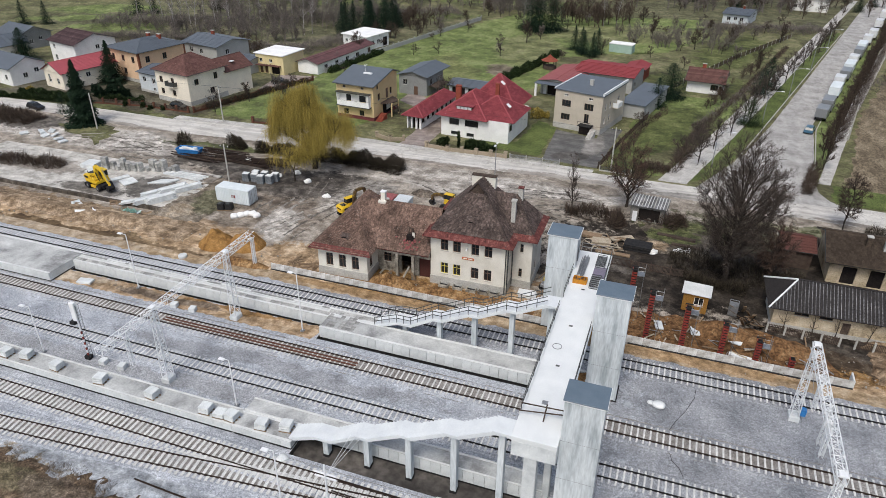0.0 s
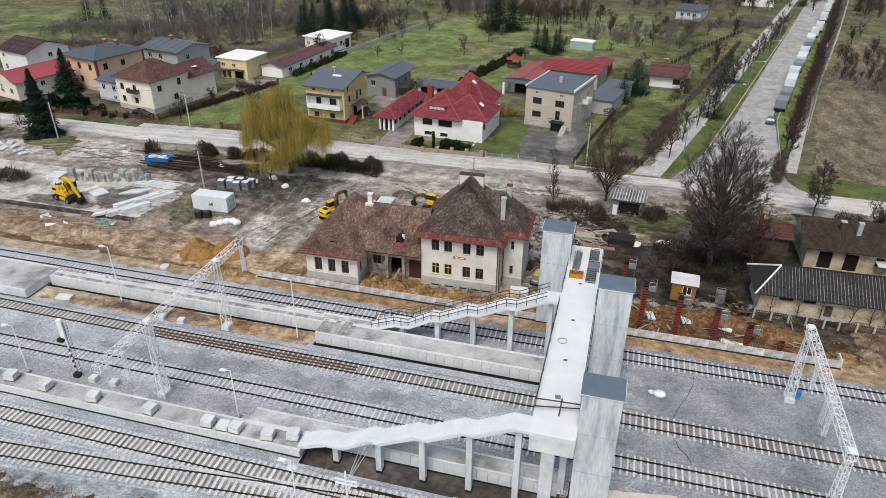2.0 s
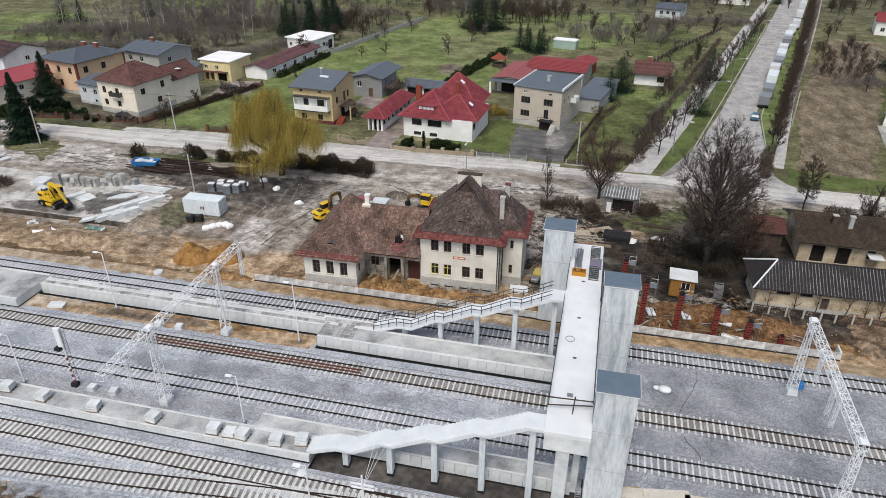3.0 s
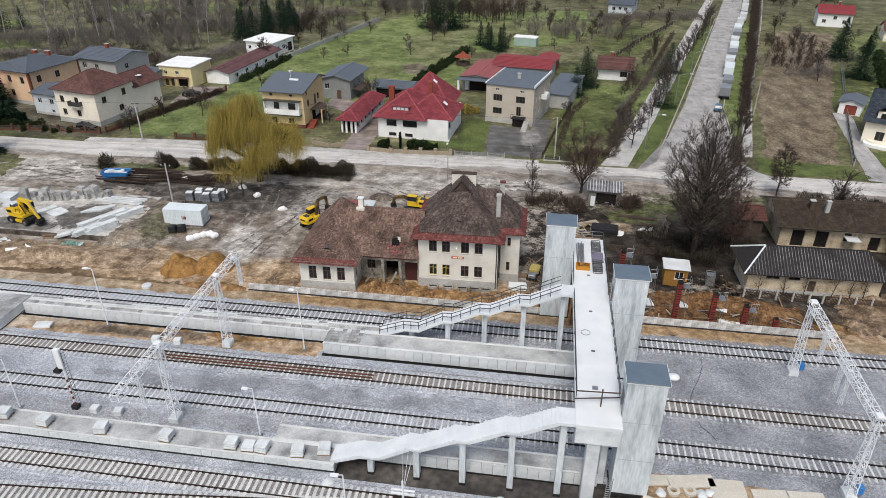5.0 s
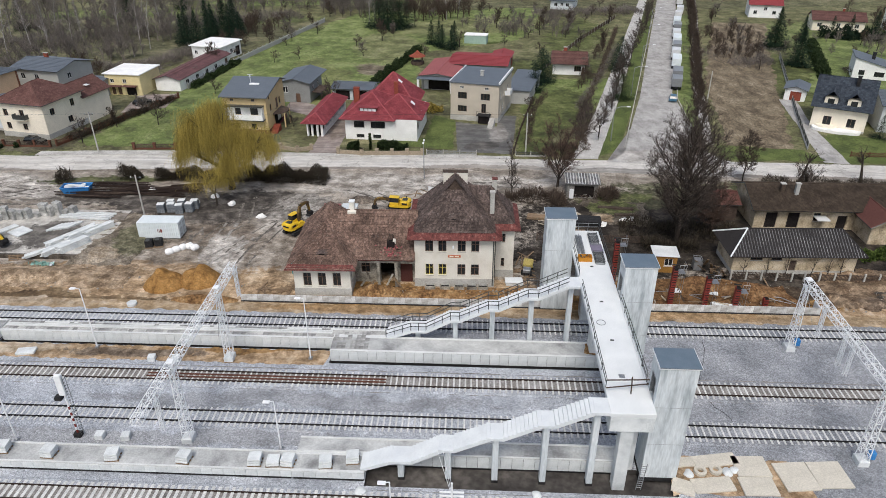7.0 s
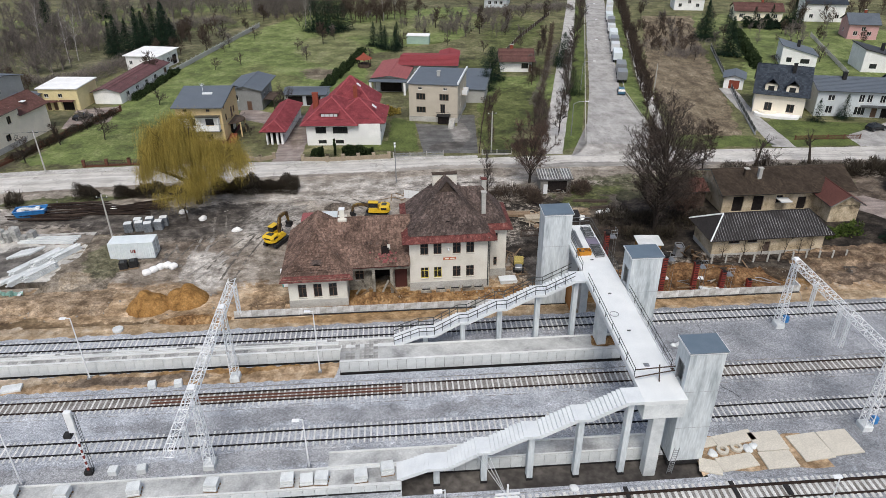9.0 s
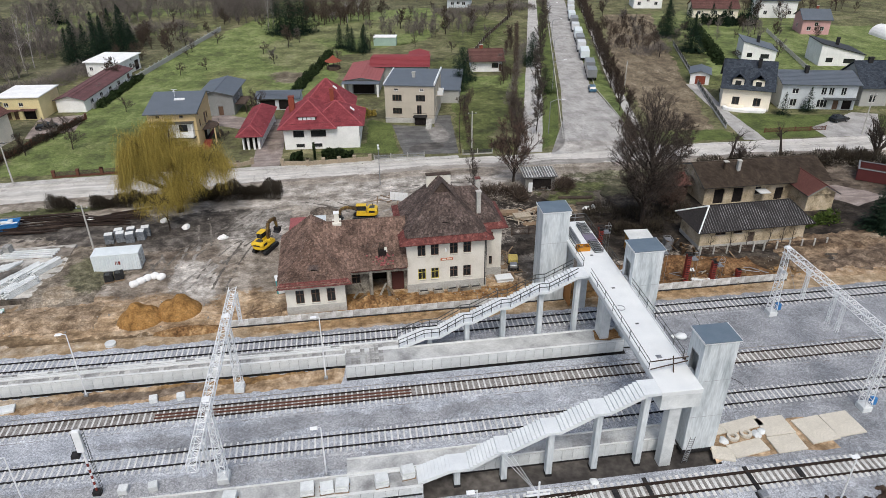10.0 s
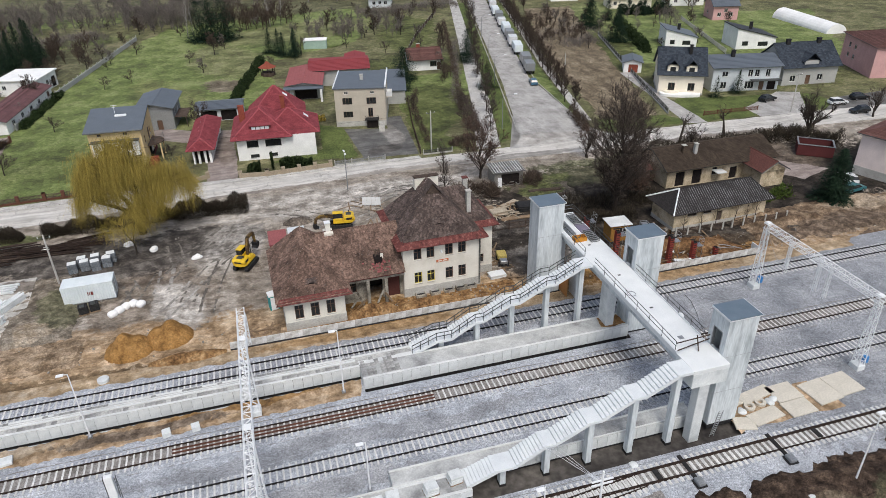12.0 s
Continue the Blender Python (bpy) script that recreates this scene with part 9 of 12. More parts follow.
    thicket("scrub in the far gardens", [(-150, 112), (-112, 124)], 6, 2.4, "far_twig", 33, 40, 0.9)
    thicket("bare garden bushes beside the beige house", [(17.5, 62), (20, 84), (24, 98)], 1.0, 1.4, "brown_twig", 34, 14)
    hedge("clipped dark hedge along the meadow", [(-18.7, 104.5), (-13.5, 128), (-9.9, 145)], 1.6, 2.4, "hedge_leaf", 0.35, 80, 3)
    hedge("dark hedge along the street front", [(-128, 51.5), (-112, 53.5), (-103, 55)], 1.0, 1.6, "hedge_leaf", 0.3, 60, 61)
    hedge("clipped dark hedge before the cream house", [(-101, 58.5), (-90, 60.5)], 1.2, 1.5, "hedge_leaf", 0.3, 70, 4)
    for i, (x, y, r) in enumerate(((-88, 57.5, 1.0), (-85.5, 56.8, 0.8), (-82.5, 57.6, 1.1), (-80, 58.5, 0.9), (-92.5, 57.0, 0.9))):
        hedge("round dark garden shrub", [(x, y), (x + 0.8, y + 0.1)], 1.3 * r, 1.3 * r, "hedge_leaf", 0.25, 160, 40 + i)
    hedge("round clipped evergreen garden shrub", [(-16.0, 58.8), (-15.0, 58.8)], 1.2, 3.2, "hedge_leaf", 0.28, 300, 5)
    hedge("low dark juniper before the white house", [(-11.5, 59.2), (-5.6, 59.4)], 1.6, 1.8, "hedge_leaf", 0.32, 160, 6)
    hedge("narrow clipped dark garden cypress", [(-13.0, 59.0), (-12.6, 59.0)], 0.7, 3.0, "hedge_leaf", 0.25, 500, 7)
    hedge("yellow-green shrub in a garden", [(-4, 83), (0, 84)], 2.0, 2.4, "willow_leaf", 0.35, 60, 8)
    hedge("green bushes behind the barn", [(60, 19), (66, 20)], 2.0, 1.8, "green_leaf", 0.35, 60, 9)
    hedge("clipped dark conifer hedge between gardens", [(96.3, 112.8), (109.6, 155)], 2.0, 3.4, "hedge_leaf", 0.4, 70, 10)
    hedge("dark shrubs between the eastern gardens", [(113, 119), (119, 127)], 2.0, 2.2, "hedge_leaf", 0.35, 60, 63)
    hedge("dark conifers before the far houses", [(118, 169), (136, 163)], 3.0, 4.2, "needle", 0.5, 60, 64)
    hedge("clipped dark green garden hedge", [(-16, 62), (-17, 58.5)], 0.8, 1.2, "hedge_leaf", 0.3, 60, 11)
    hedge("dark green shrubs behind the low row", [(-63, 100), (-60, 128)], 1.4, 1.6, "hedge_leaf", 0.4, 40, 12)
    hedge("pair of narrow dark cypresses by the meadow fence", [(-39.4, 58.2), (-37.6, 58.2)], 1.1, 2.8, "hedge_leaf", 0.25, 220, 75)
    hedge("tall dark thuja hedge before the orange house", [(-104.5, 60.5), (-95.5, 62.5)], 1.5, 3.2, "needle", 0.4, 110, 65)
    hedge("dark evergreen shrubs along the western street front", [(-122, 55.5), (-112, 57.0), (-104, 58.5)], 1.8, 1.8, "hedge_leaf", 0.35, 70, 66)
    hedge("dark evergreen shrubs in a western garden", [(-142, 66), (-134, 69)], 2.0, 2.0, "hedge_leaf", 0.35, 60, 67)
    hedge("yellow-green budding garden shrub by the street", [(-123, 57.5), (-121, 58)], 1.6, 1.3, "willow_leaf", 0.3, 70, 68)
    thicket("bare brown thicket by the western street", [(-122, 41.5), (-101, 41.0)], 4.5, 1.9, "brown_twig", 69, 80, 0.8)
    thicket("bare bushes along the cream house fence", [(-73.5, 61), (-70.5, 70), (-64, 90)], 1.4, 1.5, "bush_twig", 70, 60, 0.6)
    thicket("bare brown bushes behind the western houses", [(-150, 98), (-120, 104), (-96, 108)], 7, 2.6, "far_twig", 71, 60, 0.9)
    thicket("bare reddish bush behind the grey house", [(-100, 107), (-95, 108)], 4.0, 3.2, "red_twig", 72, 80, 0.7)
    thicket("bare bushes in the garden beside the side street", [(28, 66), (31, 78), (33, 90)], 2.2, 2.2, "twig", 73, 20, 0.8)
    thicket("bare bushes at the garden corner", [(21, 59.5), (27, 60.5)], 2.0, 1.6, "brown_twig", 74, 50, 0.7)
    # weed tufts beside the tracks
    thicket("dry weeds on the bank", [(-60, -36), (-14, -33)], 3.0, 0.4, "brown_twig", 15, 40, 0.35)
    thicket("dry weeds on the bank", [(10, -33), (60, -33)], 3.0, 0.4, "brown_twig", 16, 40, 0.35)


build_plants()


# ---------------------------------------------------------------- railway equipment
def lattice(parent, name, a, b, w, h, step, r=0.035, mat="white_paint", taper=1.0):
    """A lattice member between two points: four chords, each a part, and their lacing."""
    a, b = Vector(a), Vector(b)
    d = (b - a).normalized()
    up = Vector((0, 0, 1)) if abs(d.z) < 0.8 else Vector((0, 1, 0))
    sx = d.cross(up).normalized()
    sy = sx.cross(d).normalized()
    def corner(k, i):
        s = 1 + (taper - 1) * k
        u, v = ((-1, -1), (1, -1), (1, 1), (-1, 1))[i]
        return a.lerp(b, k) + sx * u * w / 2 * s + sy * v * h / 2 * s
    for i in range(4):
        part("chord", tubes([(corner(0, i), corner(1, i))], r * 1.35, 4), mat, parent)
    n = max(2, round((b - a).length / step))
    rows = []
    for j in range(n):
        k0, k1 = j / n, (j + 1) / n
        for i in range(4):
            i2 = (i + 1) % 4
            rows.append((corner(k0, i), corner(k1, i2)) if j % 2 else (corner(k0, i2), corner(k1, i)))
            rows.append((corner(k0, i), corner(k0, i2)))
    tagged(part(name, tubes(rows, r * 0.75, 4), mat, parent, "white lattice bracing"), kind="stuff")


def gantry(label, x, legs, y0, y1, z, droppers, blue=False):
    t = thing("overhead_gantry", label, "gantry", group="overhead line gantries")
    lattice(t, "beam_lacing", (x, y0, z), (x, y1, z), 0.75, 0.7, 0.75)
    for y in legs:
        lattice(t, "leg_lacing", (x, y, 0.4), (x, y, z - 0.2), 0.75, 0.95, 0.75, taper=0.55)
        part("leg_cap", bevelled(boxes((x - 0.3, y - 0.3, z + 0.3, x + 0.3, y + 0.3, z + 0.5)), 0.03), "white_paint", t)
        part("footing", bevelled(boxes((x - 0.5, y - 0.6, -0.2, x + 0.5, y + 0.6, 0.42)), 0.04), "new_concrete", t)
        if blue:
            part("switch_box", bevelled(boxes((x + 0.45, y - 0.35, 0.5, x + 0.95, y + 0.2, 1.3)), 0.03), "blue_paint", t, "blue switch box")
    for y, dz in droppers:
        lattice(t, "dropper_lacing", (x + 0.3, y, z - 0.3), (x + 0.3, y, z - dz), 0.3, 0.3, 0.4, r=0.028)
    part("stay_wire", tubes([((x, legs[0], z - 0.6), (x + 0.4, legs[0] + 3, z - 4.5)), ((x, legs[-1], z - 0.6), (x + 0.4, legs[-1] - 2.6, z - 4.0))], 0.02, 4), "grey_metal", t)
    return t


gantry("white lattice steel gantry over three tracks", -19.1, (-18.45, -6.35), -25.6, -1.0, 8.75, ((-1.6, 3.8), (-22.6, 3.6)))
gantry("white lattice steel gantry with blue switch boxes", 42.7, (-18.55, -1.9), -18.8, -1.6, 8.6, ((-5.8, 4.2), (-10.4, 4.2), (-11.9, 4.2)), True)


def lamp_post(m, h, label="slender white platform lamp post", arm=0.9):
    t = thing("lamp_post", label, "lamp post", m, "platform lamps")
    bm = bmesh.new()
    tube(bm, (0, 0, -0.2), (0, 0, h - 0.25), 0.085, 0.05, 8)
    tube(bm, (0, 0, h - 0.25), (-arm * 0.35, -arm * 0.3, h), 0.045, 0.04, 6)
    part("post", bm, "white_paint", t)
    part("lamp_head", bevelled(boxes((-arm * 0.95, -arm * 0.55, h - 0.06, -arm * 0.25, -arm * 0.15, h + 0.06)), 0.03), "white_paint", t)
    part("base_plate", boxes((-0.2, -0.2, -0.2, 0.2, 0.2, 0.06)), "grey_metal", t)
    return t


for x, y, h in ((-10.25, -5.95, 8.0), (-34.7, -5.0, 7.9), (-10.1, -19.35, 5.9), (-35.3, -19.35, 6.2), (1.5, -29.6, 7.8), (30.7, -30.9, 8.2)):
    lamp_post(pose(x, y, 0), h)


def build_mast():
    t = thing("stay_mast", "white mast with cross arms and stay wires", "mast", pose(6.1, -29.8, 0))
    bm = bmesh.new()
    tube(bm, (0, 0, -0.3), (0, 0, 7.9), 0.11, 0.08, 8)
    part("post", bm, "white_paint", t)
    for z in (6.9, 6.5):
        part("cross_arm", boxes((-0.9, -0.06, z, 0.9, 0.06, z + 0.1)), "white_paint", t)
    for dx in (-1.2, -0.7, -0.2):
        part("stay_wire", tubes([((0, 0, 6.6), (dx - 0.3, 7.0, 4.0))], 0.022, 4), "white_paint", t)


build_mast()


def build_signal():
    t = thing("railway_signal", "railway signal on a red and white striped post", "signal", pose(-29.8, -18.45, 0))
    for i in range(10):
        bm = bmesh.new()
        tube(bm, (0, 0, 0.3 + i * 0.36), (0, 0, 0.3 + (i + 1) * 0.36), 0.1, n=10)
        part("post_band", bm, "red_paint" if i % 2 == 0 else "white_paint", t)
    part("post", tubes([((0, 0, 3.9), (0, 0, 7.2))], 0.09, 8), "white_paint", t)
    part("base", bevelled(boxes((-0.35, -0.3, -0.2, 0.35, 0.3, 0.3)), 0.04), "black", t)
    head = part("signal_head", bevelled(boxes((-0.32, -0.3, 5.0, 0.32, 0.12, 7.3)), 0.08, 2), "white_paint", t, "white signal housing")
    part("back_board", bevelled(boxes((-0.42, -0.14, 5.2, -0.33, 0.14, 7.1)), 0.02), "black", head)
    part("lower_box", bevelled(boxes((-0.95, -0.3, 4.35, -0.3, 0.3, 4.75)), 0.03), "black", t)
    rows = [((0.45, -0.2, 0.2), (0.45, -0.2, 7.0)), ((0.45, 0.2, 0.2), (0.45, 0.2, 7.0))] + [((0.45, -0.2, 0.5 + 0.35 * i), (0.45, 0.2, 0.5 + 0.35 * i)) for i in range(19)]
    part("ladder", tubes(rows, 0.025, 4), "dark_metal", t)


build_signal()


def pallet_block(m, h=0.95, label="shrink-wrapped pallet of grey paving stones"):
    t = thing("paver_pallet", label, "pallet", m, "pallets of paving stones")
    rnd = random.Random(int(h * 1000))
    part("pallet", boxes((-0.6, -0.5, 0, 0.6, -0.38, 0.13), (-0.6, -0.06, 0, 0.6, 0.06, 0.13), (-0.6, 0.38, 0, 0.6, 0.5, 0.13)), "wood", t)
    k = max(1, round(h / 0.28))
    for i in range(k):
        j = rnd.uniform(-0.06, 0.06)
        part("stone_layer", bevelled(boxes((-0.56 + j, -0.52, 0.132 + i * 0.27, 0.56 + j, 0.52, 0.132 + i * 0.27 + 0.225)), 0.03), "new_concrete", t)
    return t


pal = pallet_block(pose(-34.9, -21.55, P4 + 0.002, 0, 0, 6), 0.95)
for x, y, a in ((-30.4, -21.6, -4), (-24.5, -21.9, 8), (-18.0, -21.9, -6), (-11.6, -21.9, 3), (-8.65, -21.85, -5), (-5.3, -21.8, 7), (-37.3, -22.2, -3)):
    copy_thing(pal, pose(x, max(y - 0.3, -22.0), P4 + 0.002, 0, 0, a))
low = pallet_block(pose(-10.0, -22.0, P4 + 0.002, 0, 0, 4), 0.5, "half-used pallet of grey paving stones")
copy_thing(pal, pose(-3.0, -21.4, P4 + 0.002, 0, 0, 8))


def concrete_cube(m, s=0.8):
    t = thing("concrete_block", "small pale concrete anchor block on the ballast", "concrete block", m, "anchor blocks")
    part("block", bevelled(boxes((-s / 2, -s / 2, 0, s / 2, s / 2, s * 0.75)), 0.05), "new_concrete", t)
    return t


cb = concrete_cube(pose(-27.6, -18.6, -0.15))
for x, y in ((-25.1, -18.6), (-27.6, -6.9), (-24.9, -6.9)):
    copy_thing(cb, pose(x, y, -0.15, 0, 0, 10))
sl = thing("concrete_slab", "pale concrete slab lying on sand", "slab", pose(-42.2, -6.2, -0.13, 0, 0, 10))
part("slab", bevelled(boxes((-1.0, -0.55, 0, 1.0, 0.55, 0.3)), 0.04), "new_concrete", sl)
bm = bmesh.new()
tube(bm, (0, 0, 0), (0, 0, 0.3), 0.6, n=18)
rr = thing("well_ring", "round pale concrete well cover beside the track", "well ring", pose(-34.6, 3.6, -0.12))
part("ring", bm, "new_concrete", rr)
for x, y, s in ((30.0, -4.8, 0.55), (29.2, -4.6, 0.3)):
    t = thing("stone", "pale rounded stone lying on the ballast", "stone", pose(x, y, -0.15))
    bm = bmesh.new()
    bmesh.ops.create_icosphere(bm, subdivisions=2, radius=s)
    for v in bm.verts:
        v.co = Vector((v.co.x * 1.3, v.co.y, v.co.z * 0.6 + s * 0.4)) * (1 + 0.1 * noise.noise(v.co * 3))
    part("body", bm, "white_deck", t, smooth=True)


def edge_wall(name, x0, x1, y, h, label, seed):
    """A row of prefabricated L-shaped edge panels."""
    t = thing(name, label, "edge wall", kind="structure")
    n = round((x1 - x0) / 2.0)
    w = (x1 - x0) / n
    me = None
    rnd = random.Random(seed)
    for i in range(n):
        if me is None:
            o = part("edge_panel", boxes((0.01, 0, -0.2, w - 0.01, 0.14, h), (0.01, 0.14, -0.2, w - 0.01, 1.0, -0.02)), "dirty_panel", t)
            me = o.data
        else:
            o = new("edge_panel", me)
            o.parent = t
        o.location = (x0 + i * w, y + rnd.uniform(-0.015, 0.015), 0)
    # black strip laid along the foot to stand for the shadow gap
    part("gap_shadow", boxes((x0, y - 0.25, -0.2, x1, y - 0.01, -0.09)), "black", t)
    return t


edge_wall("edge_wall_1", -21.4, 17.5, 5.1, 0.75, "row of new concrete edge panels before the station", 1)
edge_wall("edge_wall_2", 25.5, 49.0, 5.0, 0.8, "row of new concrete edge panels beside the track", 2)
part("panel_end", boxes((48.9, 5.0, -0.2, 49.05, 6.6, 0.8)), "new_concrete", bpy.data.objects["edge_wall_2"])
patch("rubble_earth", [(25.0, -23.0), (37, -22.8), (36.5, -19.0), (25.2, -18.8)], "sand", -0.13, "brown earth under the concrete slabs", jag=0.4, seed=41)
patch("excavation_soil", [(-7.6, 5.4), (14, 5.6), (14.2, 9.2), (-7.4, 9.0)], "heap_sand", -0.11, "loose orange soil before the station", jag=0.4, seed=42)
patch("excavation_soil", [(25, 5.3), (48, 5.3), (47, 11), (38, 12.8), (26, 12)], "red_soil", -0.11, "dug orange soil round the formwork", jag=0.5, seed=43)
patch("platform_sand", [(19.6, -5.2), (22.4, -5.3), (22.5, -3.5), (20.0, -3.4)], "heap_sand", PZ + 0.035, "orange sand left on the platform", jag=0.2, step=0.5, seed=44)
patch("green_bank", [(-96, 41.8), (-85, 44.6), (-80.6, 41.8), (-79, 33.5), (-83, 36.5), (-90, 38)], "rough_grass", -0.1, "rough grass with heaps of stones", jag=0.6, seed=45)
relief("mossy_ground", "mossy ground with weeds behind the bridge", "moss_soil", 24, 35.5, 27.2, 39, lambda u, v: 0.08, 0.25, 0.4, 29, 1.4)


def slab_field():
    for x, y, w, d, a, z in ((26.3, -19.4, 2.6, 1.1, 8, 0), (29.6, -19.0, 4.0, 1.4, 10, 0), (26.0, -22.2, 2.0, 1.6, -20, 0), (28.6, -21.9, 3.6, 1.6, 8, 0.02), (32.6, -19.6, 3.0, 2.4, 2, 0), (32.5, -21.9, 3.0, 2.0, 2, 0.02), (36.2, -20.6, 3.0, 3.2, 6, 0.0), (39.2, -20.3, 3.0, 3.0, 4, 0.03)):
        t = thing("concrete_slab", "large pale concrete road slab lying flat", "slab", pose(x, y, -0.13 + z, 0, 0, a), "road slabs")
        part("slab", bevelled(boxes((-w / 2, -d / 2, 0, w / 2, d / 2, 0.16)), 0.02), mat_simple("slab_beige", (0.6, 0.56, 0.48)) if "slab_beige" not in M else "slab_beige", t)
    for x, y in ((27.9, -20.4), (29.3, -20.2)):
        t = thing("concrete_ring", "small pale concrete ring beside the slabs", "ring", pose(x, y, -0.12), "concrete rings")
        bm = bmesh.new()
        k, prof = 18, ((0.28, 0.0), (0.56, 0.0), (0.56, 0.28), (0.28, 0.28))
        rings = [[bm.verts.new((r * math.cos(2 * math.pi * i / k), r * math.sin(2 * math.pi * i / k), z)) for r, z in prof] for i in range(k)]
        for i in range(k):
            for j in range(4):
                bm.faces.new((rings[i][j], rings[i][(j + 1) % 4], rings[(i + 1) % k][(j + 1) % 4], rings[(i + 1) % k][j]))
        bmesh.ops.recalc_face_normals(bm, faces=bm.faces[:])
        part("ring", bm, "slab_beige", t)
    for i, (x, y, r) in enumerate(((30.3, -20.4, 0.5), (31.0, -20.1, 0.4), (26.8, -20.7, 0.45), (13.2, -23.6, 0.4), (-2.0, -24.0, 0.55), (25.6, -31.4, 0.5))):
        t = thing("rubble_piece", "rough pale lump of broken concrete", "rubble", pose(x, y, -0.15), "rubble pieces")
        bm = bmesh.new()
        bmesh.ops.create_icosphere(bm, subdivisions=2, radius=r)
        for v in bm.verts:
            v.co = v.co * (1 + 0.35 * noise.noise(v.co * 2.3 + Vector((i, 0, 0))))
            v.co.z = max(v.co.z * 0.6, -0.1) + 0.1
        part("body", bm, "new_concrete", t)


slab_field()


def switch_motor(m, span=2.2):
    t = thing("switch_motor", "grey point motor with a dark drive rod", "switch motor", m, "point motors")
    part("drive_rod", boxes((-0.18, -0.6, 0, 0.18, span, 0.12)), "black", t)
    part("motor_box", bevelled(boxes((-0.35, -1.5, 0, 0.35, -0.65, 0.4)), 0.05), "grey_metal", t)
    part("pedestal", boxes((-0.5, -1.6, -0.1, 0.5, -0.55, 0.02)), "black", t)


switch_motor(pose(17.6, -26.1, -0.06))
switch_motor(pose(27.0, -26.2, -0.06))
for x, y in ((14.6, -25.3), (31.6, -25.3)):
    t = thing("track_plate", "dark metal plate between the rails", "plate", pose(x, y, -0.03))
    part("plate", bevelled(boxes((-0.25, -0.55, 0, 0.25, 0.55, 0.1)), 0.01), "black", t)
t = thing("check_rail", "rust-brown check rails beside the running rails", "rail", kind="structure")
part("rail", rail_bm([(4, -25.3), (42, -25.3)], 0.62), "rust_rail", t)
part("rail", rail_bm([(4, -25.3), (60, -25.75)], -0.55), "rust_rail", t)
t = thing("old_rails", "rusty rails lying in the weeds", "rail", kind="structure")
part("rail", rail_bm([(12, -31.8), (38, -29.8)], 0), "rust_rail", t)
part("rail", rail_bm([(15, -34.2), (42, -31.4)], 0), "rust_rail", t)
part("rail", rail_bm([(-13, -30.6), (6, -31.4)], 0), "rust_rail", t)
t = thing("cable", "black cable trailing over the ballast", "cable", kind="structure")
pts = [(x, y, -0.12) for x, y in [(33.55, 0.11), (33.4, -2.23), (32.65, -4.54), (31.77, -6.44), (31.2, -8.1), (31.28, -10.32), (31.71, -11.87), (32.4, -12.63), (32.81, -13.59), (32.76, -14.99), (31.95, -16.15)]]
part("cable", tubes(list(zip(pts, pts[1:])), 0.025, 5), "black", t)
t = thing("ladder", "grey metal ladder leaning on the lift tower", "ladder", pose(22.0, -22.6, -0.1, 8, 0, 0))
part("ladder_frame", tubes([((-0.22, 0, 0), (-0.22, 0, 3.6)), ((0.22, 0, 0), (0.22, 0, 3.6))] + [((-0.22, 0, 0.3 + 0.3 * i), (0.22, 0, 0.3 + 0.3 * i)) for i in range(11)], 0.035, 5), "grey_metal", t)


# ---------------------------------------------------------------- formwork columns and bridge clutter
def formwork(x, y, h, label):
    t = thing("formwork_column", label, "formwork", pose(x, y, -0.1) @ Matrix.Diagonal((0.68, 0.8, 1, 1)), "formwork columns")
    part("panel", bevelled(boxes((-0.4, -0.35, 0, -0.3, 0.35, h)), 0.01), "red_paint", t, "red ribbed formwork panel")
    part("panel", bevelled(boxes((0.3, -0.35, 0, 0.4, 0.35, h)), 0.01), "black", t)
    part("panel", bevelled(boxes((-0.3, -0.35, 0, 0.3, -0.27, h)), 0.01), "black", t)
    part("panel", bevelled(boxes((-0.3, 0.27, 0, 0.3, 0.35, h)), 0.01), "black", t)
    for i in range(int(h / 0.35)):
        part("rib", boxes((-0.44, -0.42, 0.1 + i * 0.35, 0.44, -0.36, 0.3 + i * 0.35)), "red_paint", t)
    if h > 2:
        part("top_bracket", boxes((-0.55, -0.6, h, 0.75, -0.45, h + 0.12), (-0.55, 0.45, h, 0.75, 0.6, h + 0.12)), "black", t)
        part("work_platform", boxes((0.5, -0.6, h - 0.7, 1.7, 0.6, h - 0.62)), "grey_metal", t)
        rows = [((0.5, -0.6, h - 0.6), (0.5, -0.6, h + 0.5)), ((1.7, -0.6, h - 0.6), (1.7, -0.6, h + 0.5)), ((1.7, 0.6, h - 0.6), (1.7, 0.6, h + 0.5)), ((0.5, -0.6, h + 0.5), (1.7, -0.6, h + 0.5)), ((1.7, -0.6, h + 0.5), (1.7, 0.6, h + 0.5)), ((1.7, -0.6, h), (1.7, 0.6, h)), ((0.5, -0.6, h), (1.7, -0.6, h))]
        part("guard_rail", tubes(rows, 0.03, 4), "grey_metal", t)
        part("scaffold_leg", tubes([((1.6, 0.5, 0), (1.6, 0.5, h - 0.7)), ((1.6, -0.5, 0), (1.6, -0.5, h - 0.7))], 0.03, 4), "grey_metal", t)
        part("prop", tubes([((0.35, -0.1, h * 0.6), (2.8, 0.4, 0.05))], 0.045, 5), "dark_metal", t)


